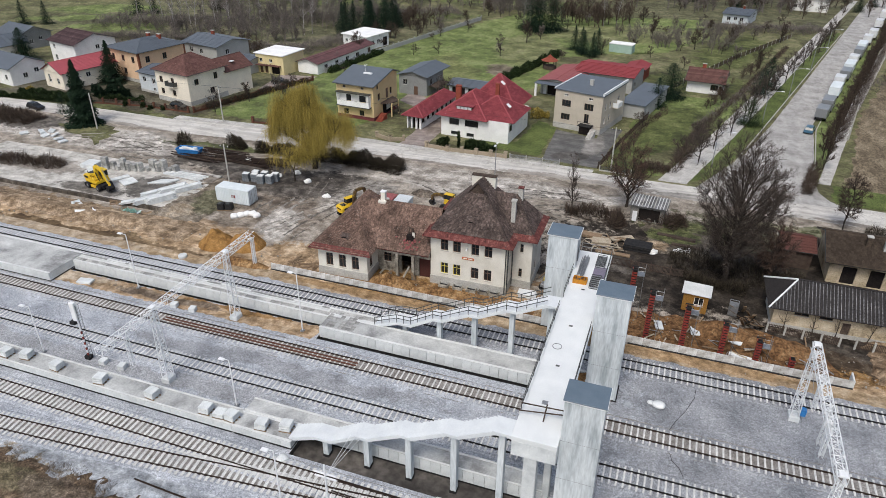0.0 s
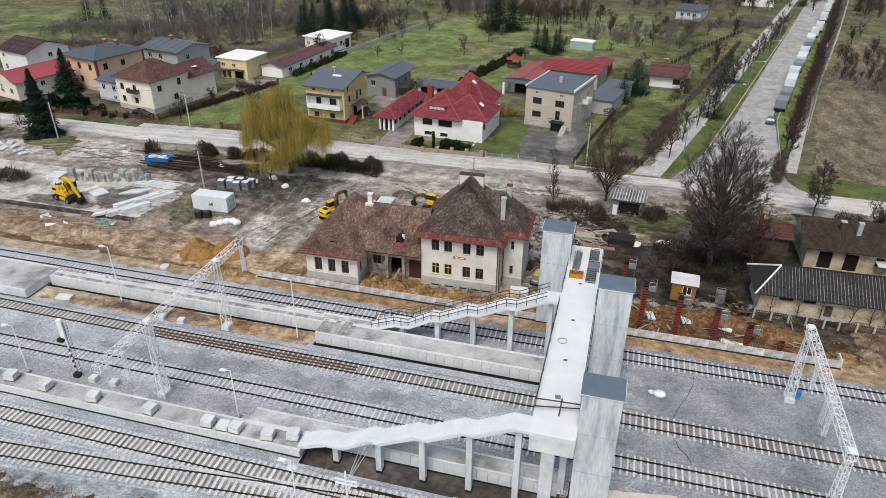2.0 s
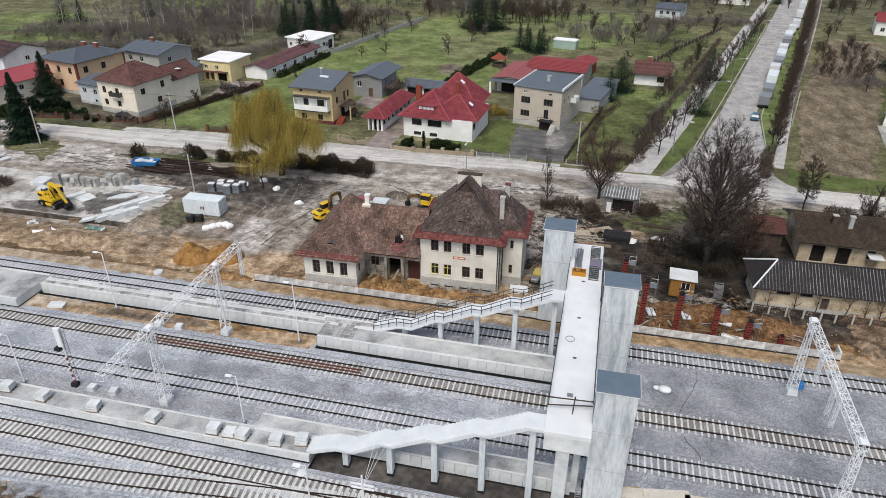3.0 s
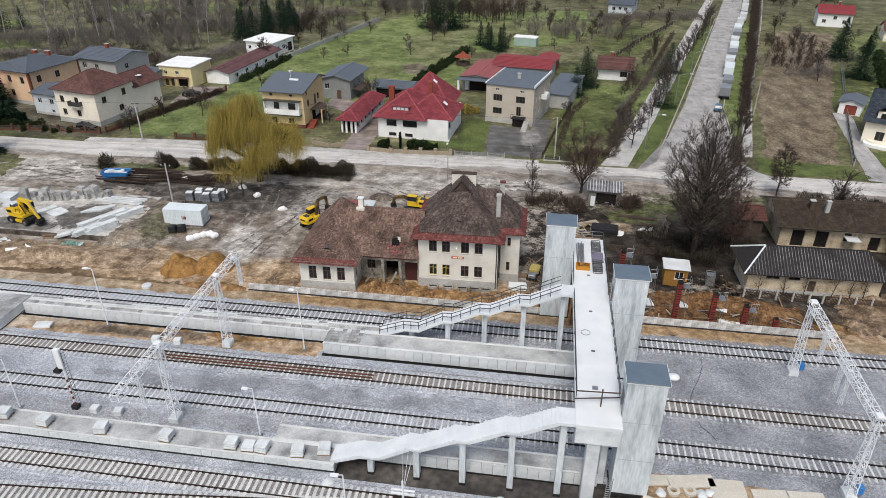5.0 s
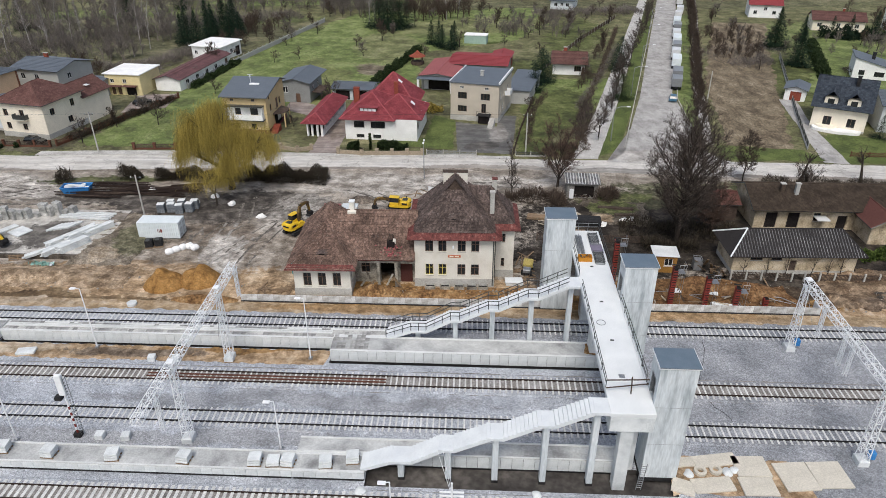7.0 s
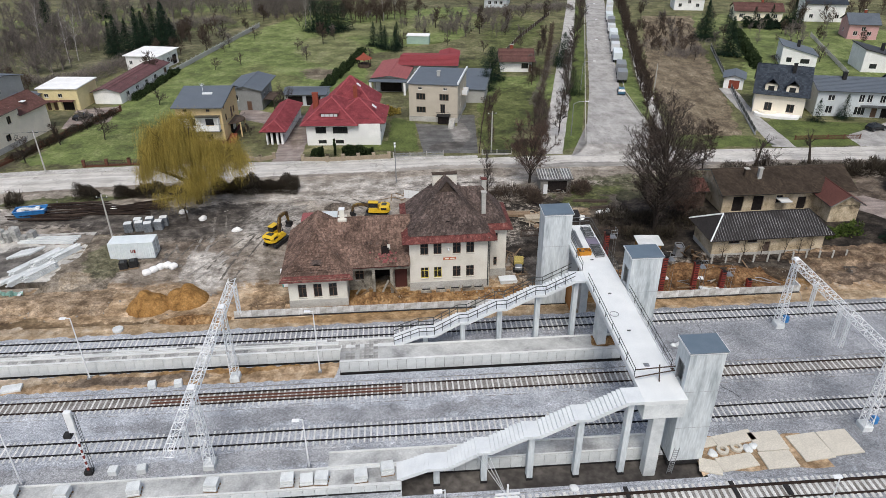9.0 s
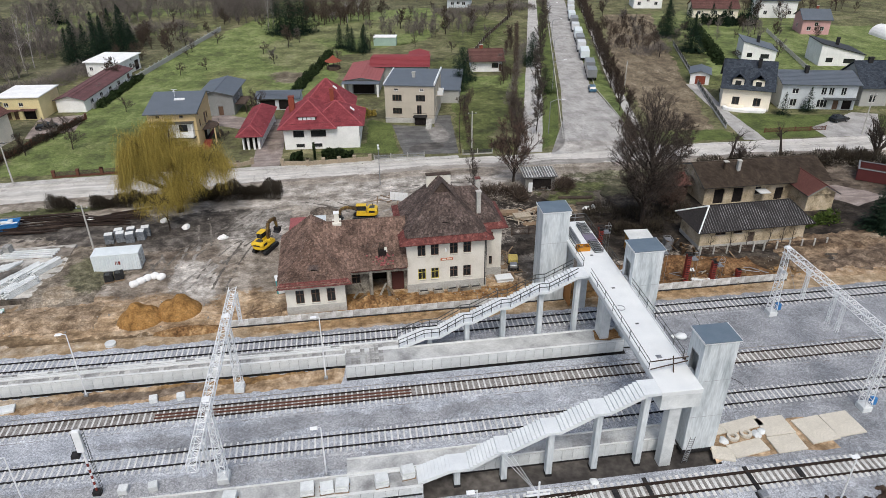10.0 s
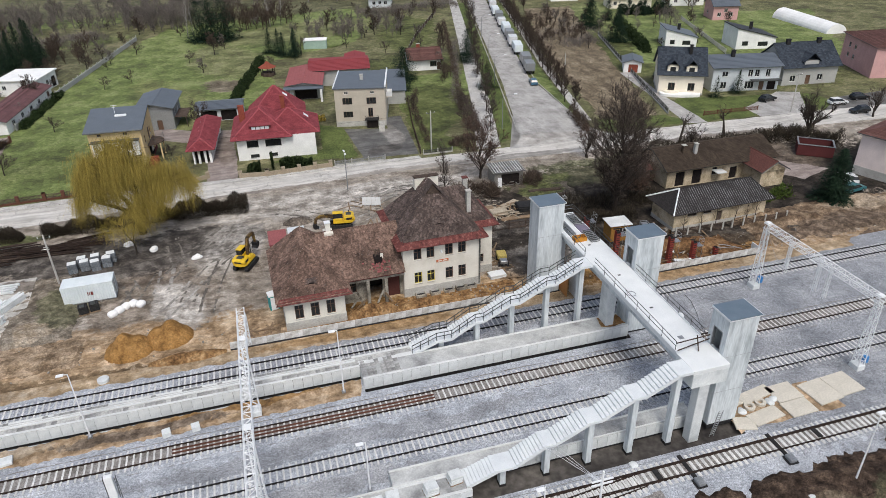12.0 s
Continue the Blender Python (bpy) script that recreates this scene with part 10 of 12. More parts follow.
for x, h in ((27.6, 6.2), (31.6, 5.2), (35.8, 3.9), (39.5, 2.6), (43.1, 1.1)):
    formwork(x, 6.7, h, "red formwork panels round a column" if h > 2 else "low red formwork panels round a column stub")
formwork(25.2, 10.6, 6.6, "red formwork panels round a column")
for x, y, z, a, w, d in ((28.9, 9.4, 0.1, 14, 0.9, 1.6), (33.0, 9.6, 0.1, 8, 1.0, 1.5), (37.4, 9.0, 0.06, 75, 0.7, 1.5), (37.9, 6.4, 0.06, 80, 0.5, 2.4), (43.5, 10.4, 0.2, 20, 0.8, 0.8)):
    t = thing("panel_stack", "small stack of pale boards on bearers", "board stack", pose(x, y, -0.05, 0, 0, a), "board stacks")
    part("board", bevelled(boxes((-w / 2, -d / 2, 0.06, w / 2, d / 2, z + 0.15)), 0.02), "white_deck", t)
    part("bearer", boxes((-w / 2, -d / 3, 0.0, w / 2, -d / 3 + 0.1, 0.058), (-w / 2, d / 3 - 0.1, 0.0, w / 2, d / 3, 0.058)), "wood", t)


def formwork_clutter():
    rnd = random.Random(19)
    for i in range(34):
        x, y, long = rnd.uniform(26, 46), rnd.uniform(6.2, 12.0), rnd.uniform(0.8, 2.4)
        t = thing("loose_timber" if i % 3 else "scaffold_tube", "muddy timber lying on the dug soil" if i % 3 else "grey scaffold tube lying on the dug soil", "timber" if i % 3 else "tube", pose(x, y, rnd.uniform(0.0, 0.25), rnd.uniform(-5, 5), rnd.uniform(-12, 12), rnd.uniform(0, 180)), "loose timber" if i % 3 else "loose tubes")
        if i % 3:
            part("timber", boxes((-long / 2, -0.07, 0, long / 2, 0.07, 0.1)), "wood" if i % 2 else "pale_board", t)
        else:
            part("tube", tubes([((-long / 2, 0, 0.04), (long / 2, 0, 0.04))], 0.04, 6), "grey_metal", t)
    for x, y, a in ((41.5, 8.3, 10), (44.5, 8.0, -8), (40.0, 9.6, 4)):
        t = thing("cable_duct", "long grey plastic duct lying on the soil", "duct", pose(x, y, 0.12, 0, 0, a), "plastic ducts")
        part("duct", tubes([((-3.2, 0.2, 0.05), (1.0, 0.3, 0.05)), ((1.0, 0.3, 0.05), (3.0, -1.2, 0.05))], 0.06, 6), "grey_metal", t)


formwork_clutter()


def build_bridge_clutter():
    t = thing("pipe_bundle", "bundle of grey scaffold tubes on the deck", "pipes", pose(19.6, 5.6, DECK))
    rnd = random.Random(3)
    for i in range(16):
        x = rnd.uniform(-0.5, 0.5)
        part("pipe", tubes([((x, -1.9 + rnd.uniform(-0.3, 0.3), 0.05 + 0.07 * (i % 4)), (x + rnd.uniform(-0.15, 0.15), 2.2 + rnd.uniform(-0.4, 0.4), 0.06 + 0.07 * (i % 4)))], 0.045, 6), "grey_metal", t)
    t = thing("tool_crate", "orange-brown crate of fittings on the deck", "crate", pose(19.9, 2.4, DECK))
    part("crate", boxes((-0.75, -0.45, 0, 0.75, 0.45, 0.12), (-0.75, -0.45, 0.12, 0.75, -0.38, 0.5), (-0.75, 0.38, 0.12, 0.75, 0.45, 0.5), (-0.75, -0.38, 0.12, -0.68, 0.38, 0.5), (0.68, -0.38, 0.12, 0.75, 0.38, 0.5)), mat_simple("orange_paint", (0.5, 0.22, 0.03)), t)
    for i in range(9):
        part("fitting", tubes([((rnd.uniform(-0.6, 0.6), -0.3, 0.3), (rnd.uniform(-0.6, 0.6), 0.35, 0.5))], 0.05, 5), "orange_paint" if i % 2 else "dark_metal", t)
    for y, z in ((2.6, 0.0), (7.2, 0.0)):
        t = thing("steel_frame_stack", "stack of grey steel scaffold frames on the deck", "scaffold frames", pose(21.5, y, DECK + z), "scaffold frames")
        for k in range(3):
            zz = 0.08 + 0.16 * k
            part("frame", tubes([((-0.5, -1.2, zz), (-0.5, 1.2, zz)), ((0.5, -1.2, zz), (0.5, 1.2, zz))] + [((-0.5, -1.2 + 0.4 * i, zz), (0.5, -1.2 + 0.4 * i, zz)) for i in range(7)], 0.035, 5), "grey_metal" if k % 2 else "dark_metal", t)
    t = thing("mesh_panel", "violet-grey steel mesh panel lying on the deck", "panel", pose(21.6, 5.0, DECK))
    part("panel", boxes((-0.65, -1.1, 0, 0.65, 1.1, 0.1)), mat_simple("violet_grey", (0.2, 0.18, 0.24)), t)
    part("rib", boxes((-0.6, -0.8, 0.102, 0.6, -0.7, 0.14), (-0.6, 0.7, 0.102, 0.6, 0.8, 0.14)), "grey_metal", t)
    # scaffold rail towards the unfinished end
    t = thing("end_rail", "grey scaffold guard rail at the unfinished end", "guard rail")
    handrail(t, [(18.9, 9.4, DECK), (22.3, 9.4, DECK)], gap=1.2, mat="grey_metal")
    # brown patch of timber under the far stairs head
    t = thing("timber_prop_wall", "orange-brown plywood shuttering under the deck", "shuttering", pose(19.3, 4.2, 0))
    part("plywood", bevelled(boxes((-0.2, -1.2, 0.0, -0.1, 1.2, 3.2)), 0.01), mat_simple("plywood", (0.36, 0.17, 0.06)), t)


build_bridge_clutter()


def cabin():
    t = thing("site_cabin", "small ochre timber site cabin with a pale roof", "cabin", pose(31.2, 14.2, -0.15, 0, 0, -4))
    shell(t, 2.9, 2.4, 2.5, mat_simple("ochre_timber", (0.3, 0.155, 0.04), fine=0.25), [("S", 1.3, 1.0, 1.1, 1.1)], base=0.0)
    flat_roof(t, 2.9, 2.4, 2.5, "rim_concrete", 0.25, thick=0.12)
    t = thing("gas_cage", "grey steel cage beside the cabin", "cage", pose(36.6, 14.6, -0.12, 0, 0, -6))
    part("cage_frame", tubes([((0, 0, 0), (0, 0, 1.7)), ((1, 0, 0), (1, 0, 1.7)), ((0, 1.2, 0), (0, 1.2, 1.7)), ((1, 1.2, 0), (1, 1.2, 1.7)), ((0, 0, 1.7), (1, 0, 1.7)), ((0, 1.2, 1.7), (1, 1.2, 1.7)), ((0, 0, 1.7), (0, 1.2, 1.7)), ((1, 0, 1.7), (1, 1.2, 1.7))], 0.04, 5), "grey_metal", t)
    part("cage_sheet", boxes((0.05, 0.05, 0.1, 0.95, 1.15, 1.5)), "grey_metal", t)
    rnd = random.Random(8)
    for i in range(16):
        t = thing("board", "weathered board leaning by the barn", "board", pose(38.2 + rnd.uniform(-0.5, 2.6), 14.0 + rnd.uniform(-1, 2.2), -0.05, rnd.uniform(35, 70), 0, rnd.uniform(-50, 20)), "leaning boards")
        part("plank", bevelled(boxes((-0.18, -0.03, 0, 0.18, 0.03, rnd.uniform(1.8, 2.8))), 0.006), "wood", t)


cabin()


# ---------------------------------------------------------------- the building yard
def container(m):
    t = thing("shipping_container", "pale grey-white steel container with a red mark", "container", m)
    L, W, H = 6.06, 2.44, 2.55
    def corr(length, n, put):
        """One folded sheet: put(along, depth, height) gives a point of it."""
        bm, line = bmesh.new(), []
        for i in range(n):
            for u, o in ((0.0, 0.0), (0.35, 0.0), (0.5, 0.045), (0.85, 0.045)):
                line.append(((i + u) / n * length, o))
        line.append((length, 0.0))
        for z0, z1, e in ((0.1, H - 0.1, 0.0),):
            lo = [bm.verts.new(put(u, o, z0)) for u, o in line]
            hi = [bm.verts.new(put(u, o, z1)) for u, o in line]
            lo2 = [bm.verts.new(put(u, o + 0.03, z0)) for u, o in line]
            hi2 = [bm.verts.new(put(u, o + 0.03, z1)) for u, o in line]
            for i in range(len(line) - 1):
                bm.faces.new((lo[i], lo[i + 1], hi[i + 1], hi[i]))
                bm.faces.new((lo2[i], lo2[i + 1], hi2[i + 1], hi2[i]))
                bm.faces.new((hi[i], hi[i + 1], hi2[i + 1], hi2[i]))
        bmesh.ops.recalc_face_normals(bm, faces=bm.faces[:])
        return bm
    part("side_wall", corr(L, 20, lambda u, o, z: (u, o, z)), "container", t)
    part("side_wall", corr(L, 20, lambda u, o, z: (u, W - o, z)), "container", t)
    part("end_wall", corr(W - 0.1, 8, lambda u, o, z: (o, 0.05 + u, z)), "container", t)
    for k in (0, 1):
        d = part("door", bevelled(boxes((L - 0.06, 0.08 + k * 1.16, 0.12, L, 1.2 + k * 1.16, H - 0.12)), 0.01), "container", t)
        part("lock_bar", tubes([((L + 0.03, 0.5 + k * 1.16, 0.15), (L + 0.03, 0.5 + k * 1.16, H - 0.15)), ((L + 0.03, 0.9 + k * 1.16, 0.15), (L + 0.03, 0.9 + k * 1.16, H - 0.15))], 0.025, 5), "grey_metal", d)
    part("roof", bevelled(boxes((0, 0, H - 0.1, L, W, H)), 0.02), "container", t)
    part("base_frame", boxes((0, 0, 0, L, 0.12, 0.12), (0, W - 0.12, 0, L, W, 0.12), (0, 0.12, 0, 0.12, W - 0.12, 0.12), (L - 0.12, 0.12, 0, L, W - 0.12, 0.12)), "grey_metal", t)
    mk = part("painted_mark", boxes((2.9, -0.012, 1.0, 3.0, -0.004, 1.5), (3.1, -0.012, 1.0, 3.2, -0.004, 1.5), (3.3, -0.012, 1.0, 3.55, -0.004, 1.5)), "red_paint", t, "red painted mark")


container(pose(-41.2, 20.6, gz(21) - 0.05, 0, 0, 1.0))


def wheel(parent, x, y, z, r, w, axis="y"):
    bm = bmesh.new()
    tube(bm, (x, y - w / 2, z), (x, y + w / 2, z), r, n=16)
    bmesh.ops.bevel(bm, geom=[e for e in bm.edges if abs((e.verts[0].co - e.verts[1].co).y) < 1e-4], offset=r * 0.12, segments=1, affect="EDGES")
    o = part("wheel", bm, "black", parent)
    bm = bmesh.new()
    tube(bm, (x, y - w / 2 - 0.02, z), (x, y + w / 2 + 0.02, z), r * 0.5, n=12)
    part("rim", bm, "grey_metal", o)


def arm_piece(a, b, w0, wm, w1, lift, y0, y1):
    """One plate-sided member of a boom, bowed upwards by lift at its middle."""
    bm = bmesh.new()
    d = (b - a).normalized()
    n = Vector((-d.z, 0, d.x))
    top, low = [], []
    for k in range(7):
        u = k / 6
        c = a.lerp(b, u) + n * lift * math.sin(math.pi * u)
        w = (w0 * (1 - 2 * u) + wm * 2 * u) if u < 0.5 else (wm * (2 - 2 * u) + w1 * (2 * u - 1))
        top.append(c + n * w)
        low.append(c - n * w)
    prism(bm, [(q.x, q.z) for q in top + low[::-1]], "y", y0, y1)
    bmesh.ops.bevel(bm, geom=bm.edges[:], offset=0.02, segments=1, affect="EDGES")
    return bm


def excavator(m, label, wheeled=False, arm=((0, 0), (1.9, 2.6), (3.4, 2.0), (3.6, 0.6)), boom_mat="machine_yellow", group="excavators"):
    """boom_mat: the paint of the boom; the joints are given from the boom's foot as (forward, up)."""
    t = thing("excavator", label, "excavator", m, group)
    if wheeled:
        part("chassis", bevelled(boxes((-1.9, -0.6, 0.5, 1.9, 0.6, 1.0)), 0.06), "black", t)
        for x in (-1.35, 1.35):
            part("axle", tubes([((x, -1.0, 0.52), (x, 1.0, 0.52))], 0.12, 6), "black", t)
            for y in (-1.05, 1.05):
                wheel(t, x, y, 0.52, 0.52, 0.46)
        part("blade", bevelled(boxes((-2.35, -1.2, 0.15, -2.15, 1.2, 0.75)), 0.03), "black", t)
        part("blade_arm", boxes((-2.15, -0.5, 0.45, -1.9, -0.35, 0.6), (-2.15, 0.35, 0.45, -1.9, 0.5, 0.6)), "black", t)
        part("step_box", bevelled(boxes((-0.7, -1.15, 0.35, 0.7, -0.65, 0.8)), 0.04), "machine_yellow", t)
    else:
        for y in (-1.0, 1.0):
            bm = bmesh.new()
            prism(bm, [(-1.75, 0.06), (1.75, 0.06), (2.05, 0.28), (2.05, 0.55), (1.75, 0.78), (-1.75, 0.78), (-2.05, 0.55), (-2.05, 0.28)], "y", y - 0.28, y + 0.28)
            tr = part("crawler_track", bm, "black", t)
            for k in range(15):
                part("track_shoe", boxes((-1.72 + k * 0.245, y - 0.3, 0.782, -1.55 + k * 0.245, y + 0.3, 0.83)), "dark_metal", tr)
        part("chassis", boxes((-0.9, -0.72, 0.3, 0.9, 0.72, 0.95)), "black", t)
    part("turntable", boxes((-0.8, -0.8, 0.96, 0.8, 0.8, 1.12)), "black", t)
    bm = bmesh.new()
    prism(bm, [(1.25, -1.2), (1.25, 1.2), (-1.6, 1.2), (-2.1, 1.0), (-2.4, 0.5), (-2.45, 0.0), (-2.4, -0.5), (-2.1, -1.0), (-1.6, -1.2)], "z", 1.13, 1.62)
    bmesh.ops.bevel(bm, geom=bm.edges[:], offset=0.07, segments=2, affect="EDGES")
    part("deck", bm, "machine_yellow", t, "yellow rounded machine deck")
    bm = bmesh.new()
    prism(bm, [(-2.3, 1.6), (-2.34, 2.05), (-2.05, 2.3), (-0.8, 2.34), (-0.62, 2.2), (-0.55, 1.6)], "y", -1.1, 1.1)
    bmesh.ops.bevel(bm, geom=bm.edges[:], offset=0.12, segments=3, affect="EDGES")
    hood = part("engine_hood", bm, "machine_yellow", t, "yellow rounded engine hood")
    for y in (-1.115, 1.101):
        part("grille", boxes((-1.95, y, 1.72, -1.0, y + 0.014, 2.1)), "black", hood)
    part("rear_grille", boxes((-2.372, -0.6, 1.75, -2.352, 0.6, 1.98)), "black", hood)
    part("exhaust", tubes([((-1.5, -0.6, 2.3), (-1.5, -0.6, 2.75))], 0.07, 6), "black", hood)
    part("hood_plate", bevelled(boxes((-1.85, -0.5, 2.345, -0.95, 0.5, 2.4)), 0.02), "dark_metal", hood)
    part("tool_box", bevelled(boxes((-0.5, -1.15, 1.63, 0.9, -0.55, 1.95)), 0.05), "machine_yellow", t)
    part("handrail", tubes([((0.0, -1.1, 1.95), (0.0, -1.1, 2.45)), ((0.0, -1.1, 2.45), (0.8, -1.1, 2.45)), ((0.8, -1.1, 2.45), (0.8, -1.1, 1.95))], 0.03), "black", t)
    # cab: dark glass between yellow posts under a yellow roof
    cab = part("cab", bevelled(boxes((-0.42, 0.24, 1.63, 1.18, 1.12, 2.1)), 0.04), "machine_yellow", t)
    part("cab_glass", boxes((-0.38, 0.28, 2.1, 1.14, 1.08, 2.98)), "glass", cab)
    for x, y in ((-0.42, 0.24), (1.1, 0.24), (-0.42, 1.04), (1.1, 1.04), (0.3, 1.04)):
        part("cab_post", boxes((x, y, 2.1, x + 0.08, y + 0.08, 2.98)), "black", cab)
    part("cab_roof", bevelled(boxes((-0.5, 0.18, 2.98, 1.24, 1.18, 3.1)), 0.05, 2), "machine_yellow", cab)
    # boom, stick and bucket
    p = [Vector((0.75 + a, -0.2, 1.65 + b)) for a, b in arm]
    part("boom", arm_piece(p[0], p[1], 0.2, 0.34, 0.24, 0.12, -0.4, 0.0), boom_mat, t)
    if len(p) > 3:
        part("second_boom", arm_piece(p[1], p[2], 0.24, 0.28, 0.2, 0.08, -0.38, -0.02), boom_mat, t)
    part("stick", arm_piece(p[-2], p[-1], 0.28, 0.22, 0.13, 0.0, -0.36, -0.04), boom_mat, t)
    for y in (-0.5, 0.1):
        part("hydraulic_ram", tubes([(Vector((1.15, y, 1.55)), p[0].lerp(p[1], 0.62) + Vector((0.1, y + 0.2, 0)))], 0.075, 7), "black", t)
    part("hydraulic_ram", tubes([(p[0].lerp(p[1], 0.7) + Vector((0, 0, 0.42)), p[1] + Vector((0.15, 0, 0.3)))], 0.07, 7), "black", t)
    part("hydraulic_ram", tubes([(p[-2] + Vector((0.2, 0, 0.35)), p[-2].lerp(p[-1], 0.75) + Vector((0.22, 0, 0.1)))], 0.065, 7), "grey_metal", t)
    part("hose", tubes([(p[0] + Vector((0, 0.25, 0.3)), p[0].lerp(p[1], 0.5) + Vector((0, 0.25, 0.5))), (p[0].lerp(p[1], 0.5) + Vector((0, 0.25, 0.5)), p[1] + Vector((0, 0.22, 0.25)))], 0.035, 5), "black", t)
    e = p[-1]
    bm = bmesh.new()
    prism(bm, [(e.x - 0.3, e.z + 0.02), (e.x + 0.28, e.z + 0.1), (e.x + 0.42, e.z - 0.3), (e.x + 0.22, e.z - 0.75), (e.x - 0.2, e.z - 0.9), (e.x - 0.62, e.z - 0.8), (e.x - 0.2, e.z - 0.55)], "y", -0.72, 0.32)
    bk = part("bucket", bm, "black", t)
    for k in range(4):
        part("tooth", boxes((e.x - 0.78, -0.68 + k * 0.28, e.z - 0.86, e.x - 0.58, -0.58 + k * 0.28, e.z - 0.78)), "grey_metal", bk)
    return t


excavator(pose(-18.9, 23.9, gz(23) - 0.1, 0, 0, 62) @ Matrix.Scale(0.86, 4), "yellow crawler excavator with a raised folded brown boom", False, ((0, 0), (0.5, 2.7), (2.4, 2.7), (2.8, 0.8)), "arm_brown")
excavator(pose(-4.6, 31.6, gz(31) - 0.1, 0, 0, 172) @ Matrix.Scale(0.88, 4), "yellow crawler excavator behind the station", False, ((0, 0), (1.8, 0.5), (3.4, 0.1), (3.6, -0.9)), "arm_brown")
excavator(pose(-61.8, 17.4, 0.345, 0, 0, -14) @ Matrix.Scale(1.02, 4), "yellow wheeled excavator with its arm folded down", True, ((-0.4, 0.0), (-0.5, 2.2), (1.2, 1.7), (2.6, -0.5)))


def heap(label, x, y, rx, ry, h, mat, seed, name="sand_heap"):
    t = thing(name, label, "heap", pose(x, y, gz(y) - 0.14))
    bm = bmesh.new()
    n = 22
    rows = []
    for j in range(n + 1):
        rows.append([])
        for i in range(n + 1):
            u, v = 2 * i / n - 1, 2 * j / n - 1
            r = math.hypot(u, v)
            z = max(0.0, 1 - r ** 1.7) * h * (1 + 0.4 * noise.noise(Vector((u * 2.2 + seed, v * 2.2, 0)))) + 0.06 * noise.noise(Vector((u * 9 + seed, v * 9, 2)))
            rows[-1].append(bm.verts.new((u * rx, v * ry, z - (0.2 if r > 0.98 else 0))))
    for j in range(n):
        for i in range(n):
            bm.faces.new((rows[j][i], rows[j][i + 1], rows[j + 1][i + 1], rows[j + 1][i]))
    part("mound", bm, mat, t, smooth=True)
    return t


heap("heap of brown-orange sand", -32.4, 8.5, 2.8, 2.5, 2.1, "sand_pile", 1)
heap("heap of orange sand", -28.2, 9.6, 2.8, 2.5, 2.1, "sand_pile", 2)
relief("ramp_soil", "muddy ramp with weeds beside the paved slab", "ramp_soil", -48.6, -38.6, 12.0, 29.0, lambda u, v: 0.5 * min(1.0, (1 - u) / 0.68), 0.25, 0.35, 23, 1.0)
heap("flat bank of dug brown soil", -26.0, 5.0, 4.5, 1.0, 0.7, "heap_sand", 3, "soil_bank")
heap("low heap of orange soil before the porch", -4.5, 7.0, 3.4, 1.7, 1.5, "heap_sand", 4, "soil_heap")
heap("low heap of soil beside the front wall", 2.5, 7.0, 5.0, 1.3, 0.8, "heap_sand", 5, "soil_heap")
heap("heap of reddish soil round the formwork", 36.0, 10.5, 4.0, 2.0, 1.3, "red_soil", 6, "soil_heap")
heap("bank of reddish soil", 42.0, 9.5, 4.5, 2.2, 1.2, "red_soil", 7, "soil_heap")
heap("heap of dark earth beside the excavator", -10.8, 35.2, 2.4, 1.3, 0.8, "earth", 12, "soil_heap")


def lot(x, y):
    """The height on which a thing stands: the old paved platform of the yard or the ground."""
    return 0.345 if x < -46.0 and 14.6 < y < 29 else gz(y) - 0.12


def old_platform():
    t = thing("old_platform", "old pale concrete loading platform with muddy patches", "platform", kind="structure")
    bm = bmesh.new()
    prism(bm, [(-95, 14.62), (-45.2, 14.62), (-45.8, 28.5), (-95, 28.5)], "z", -0.6, 0.34)
    part("slab", bm, "old_paving", t)


old_platform()


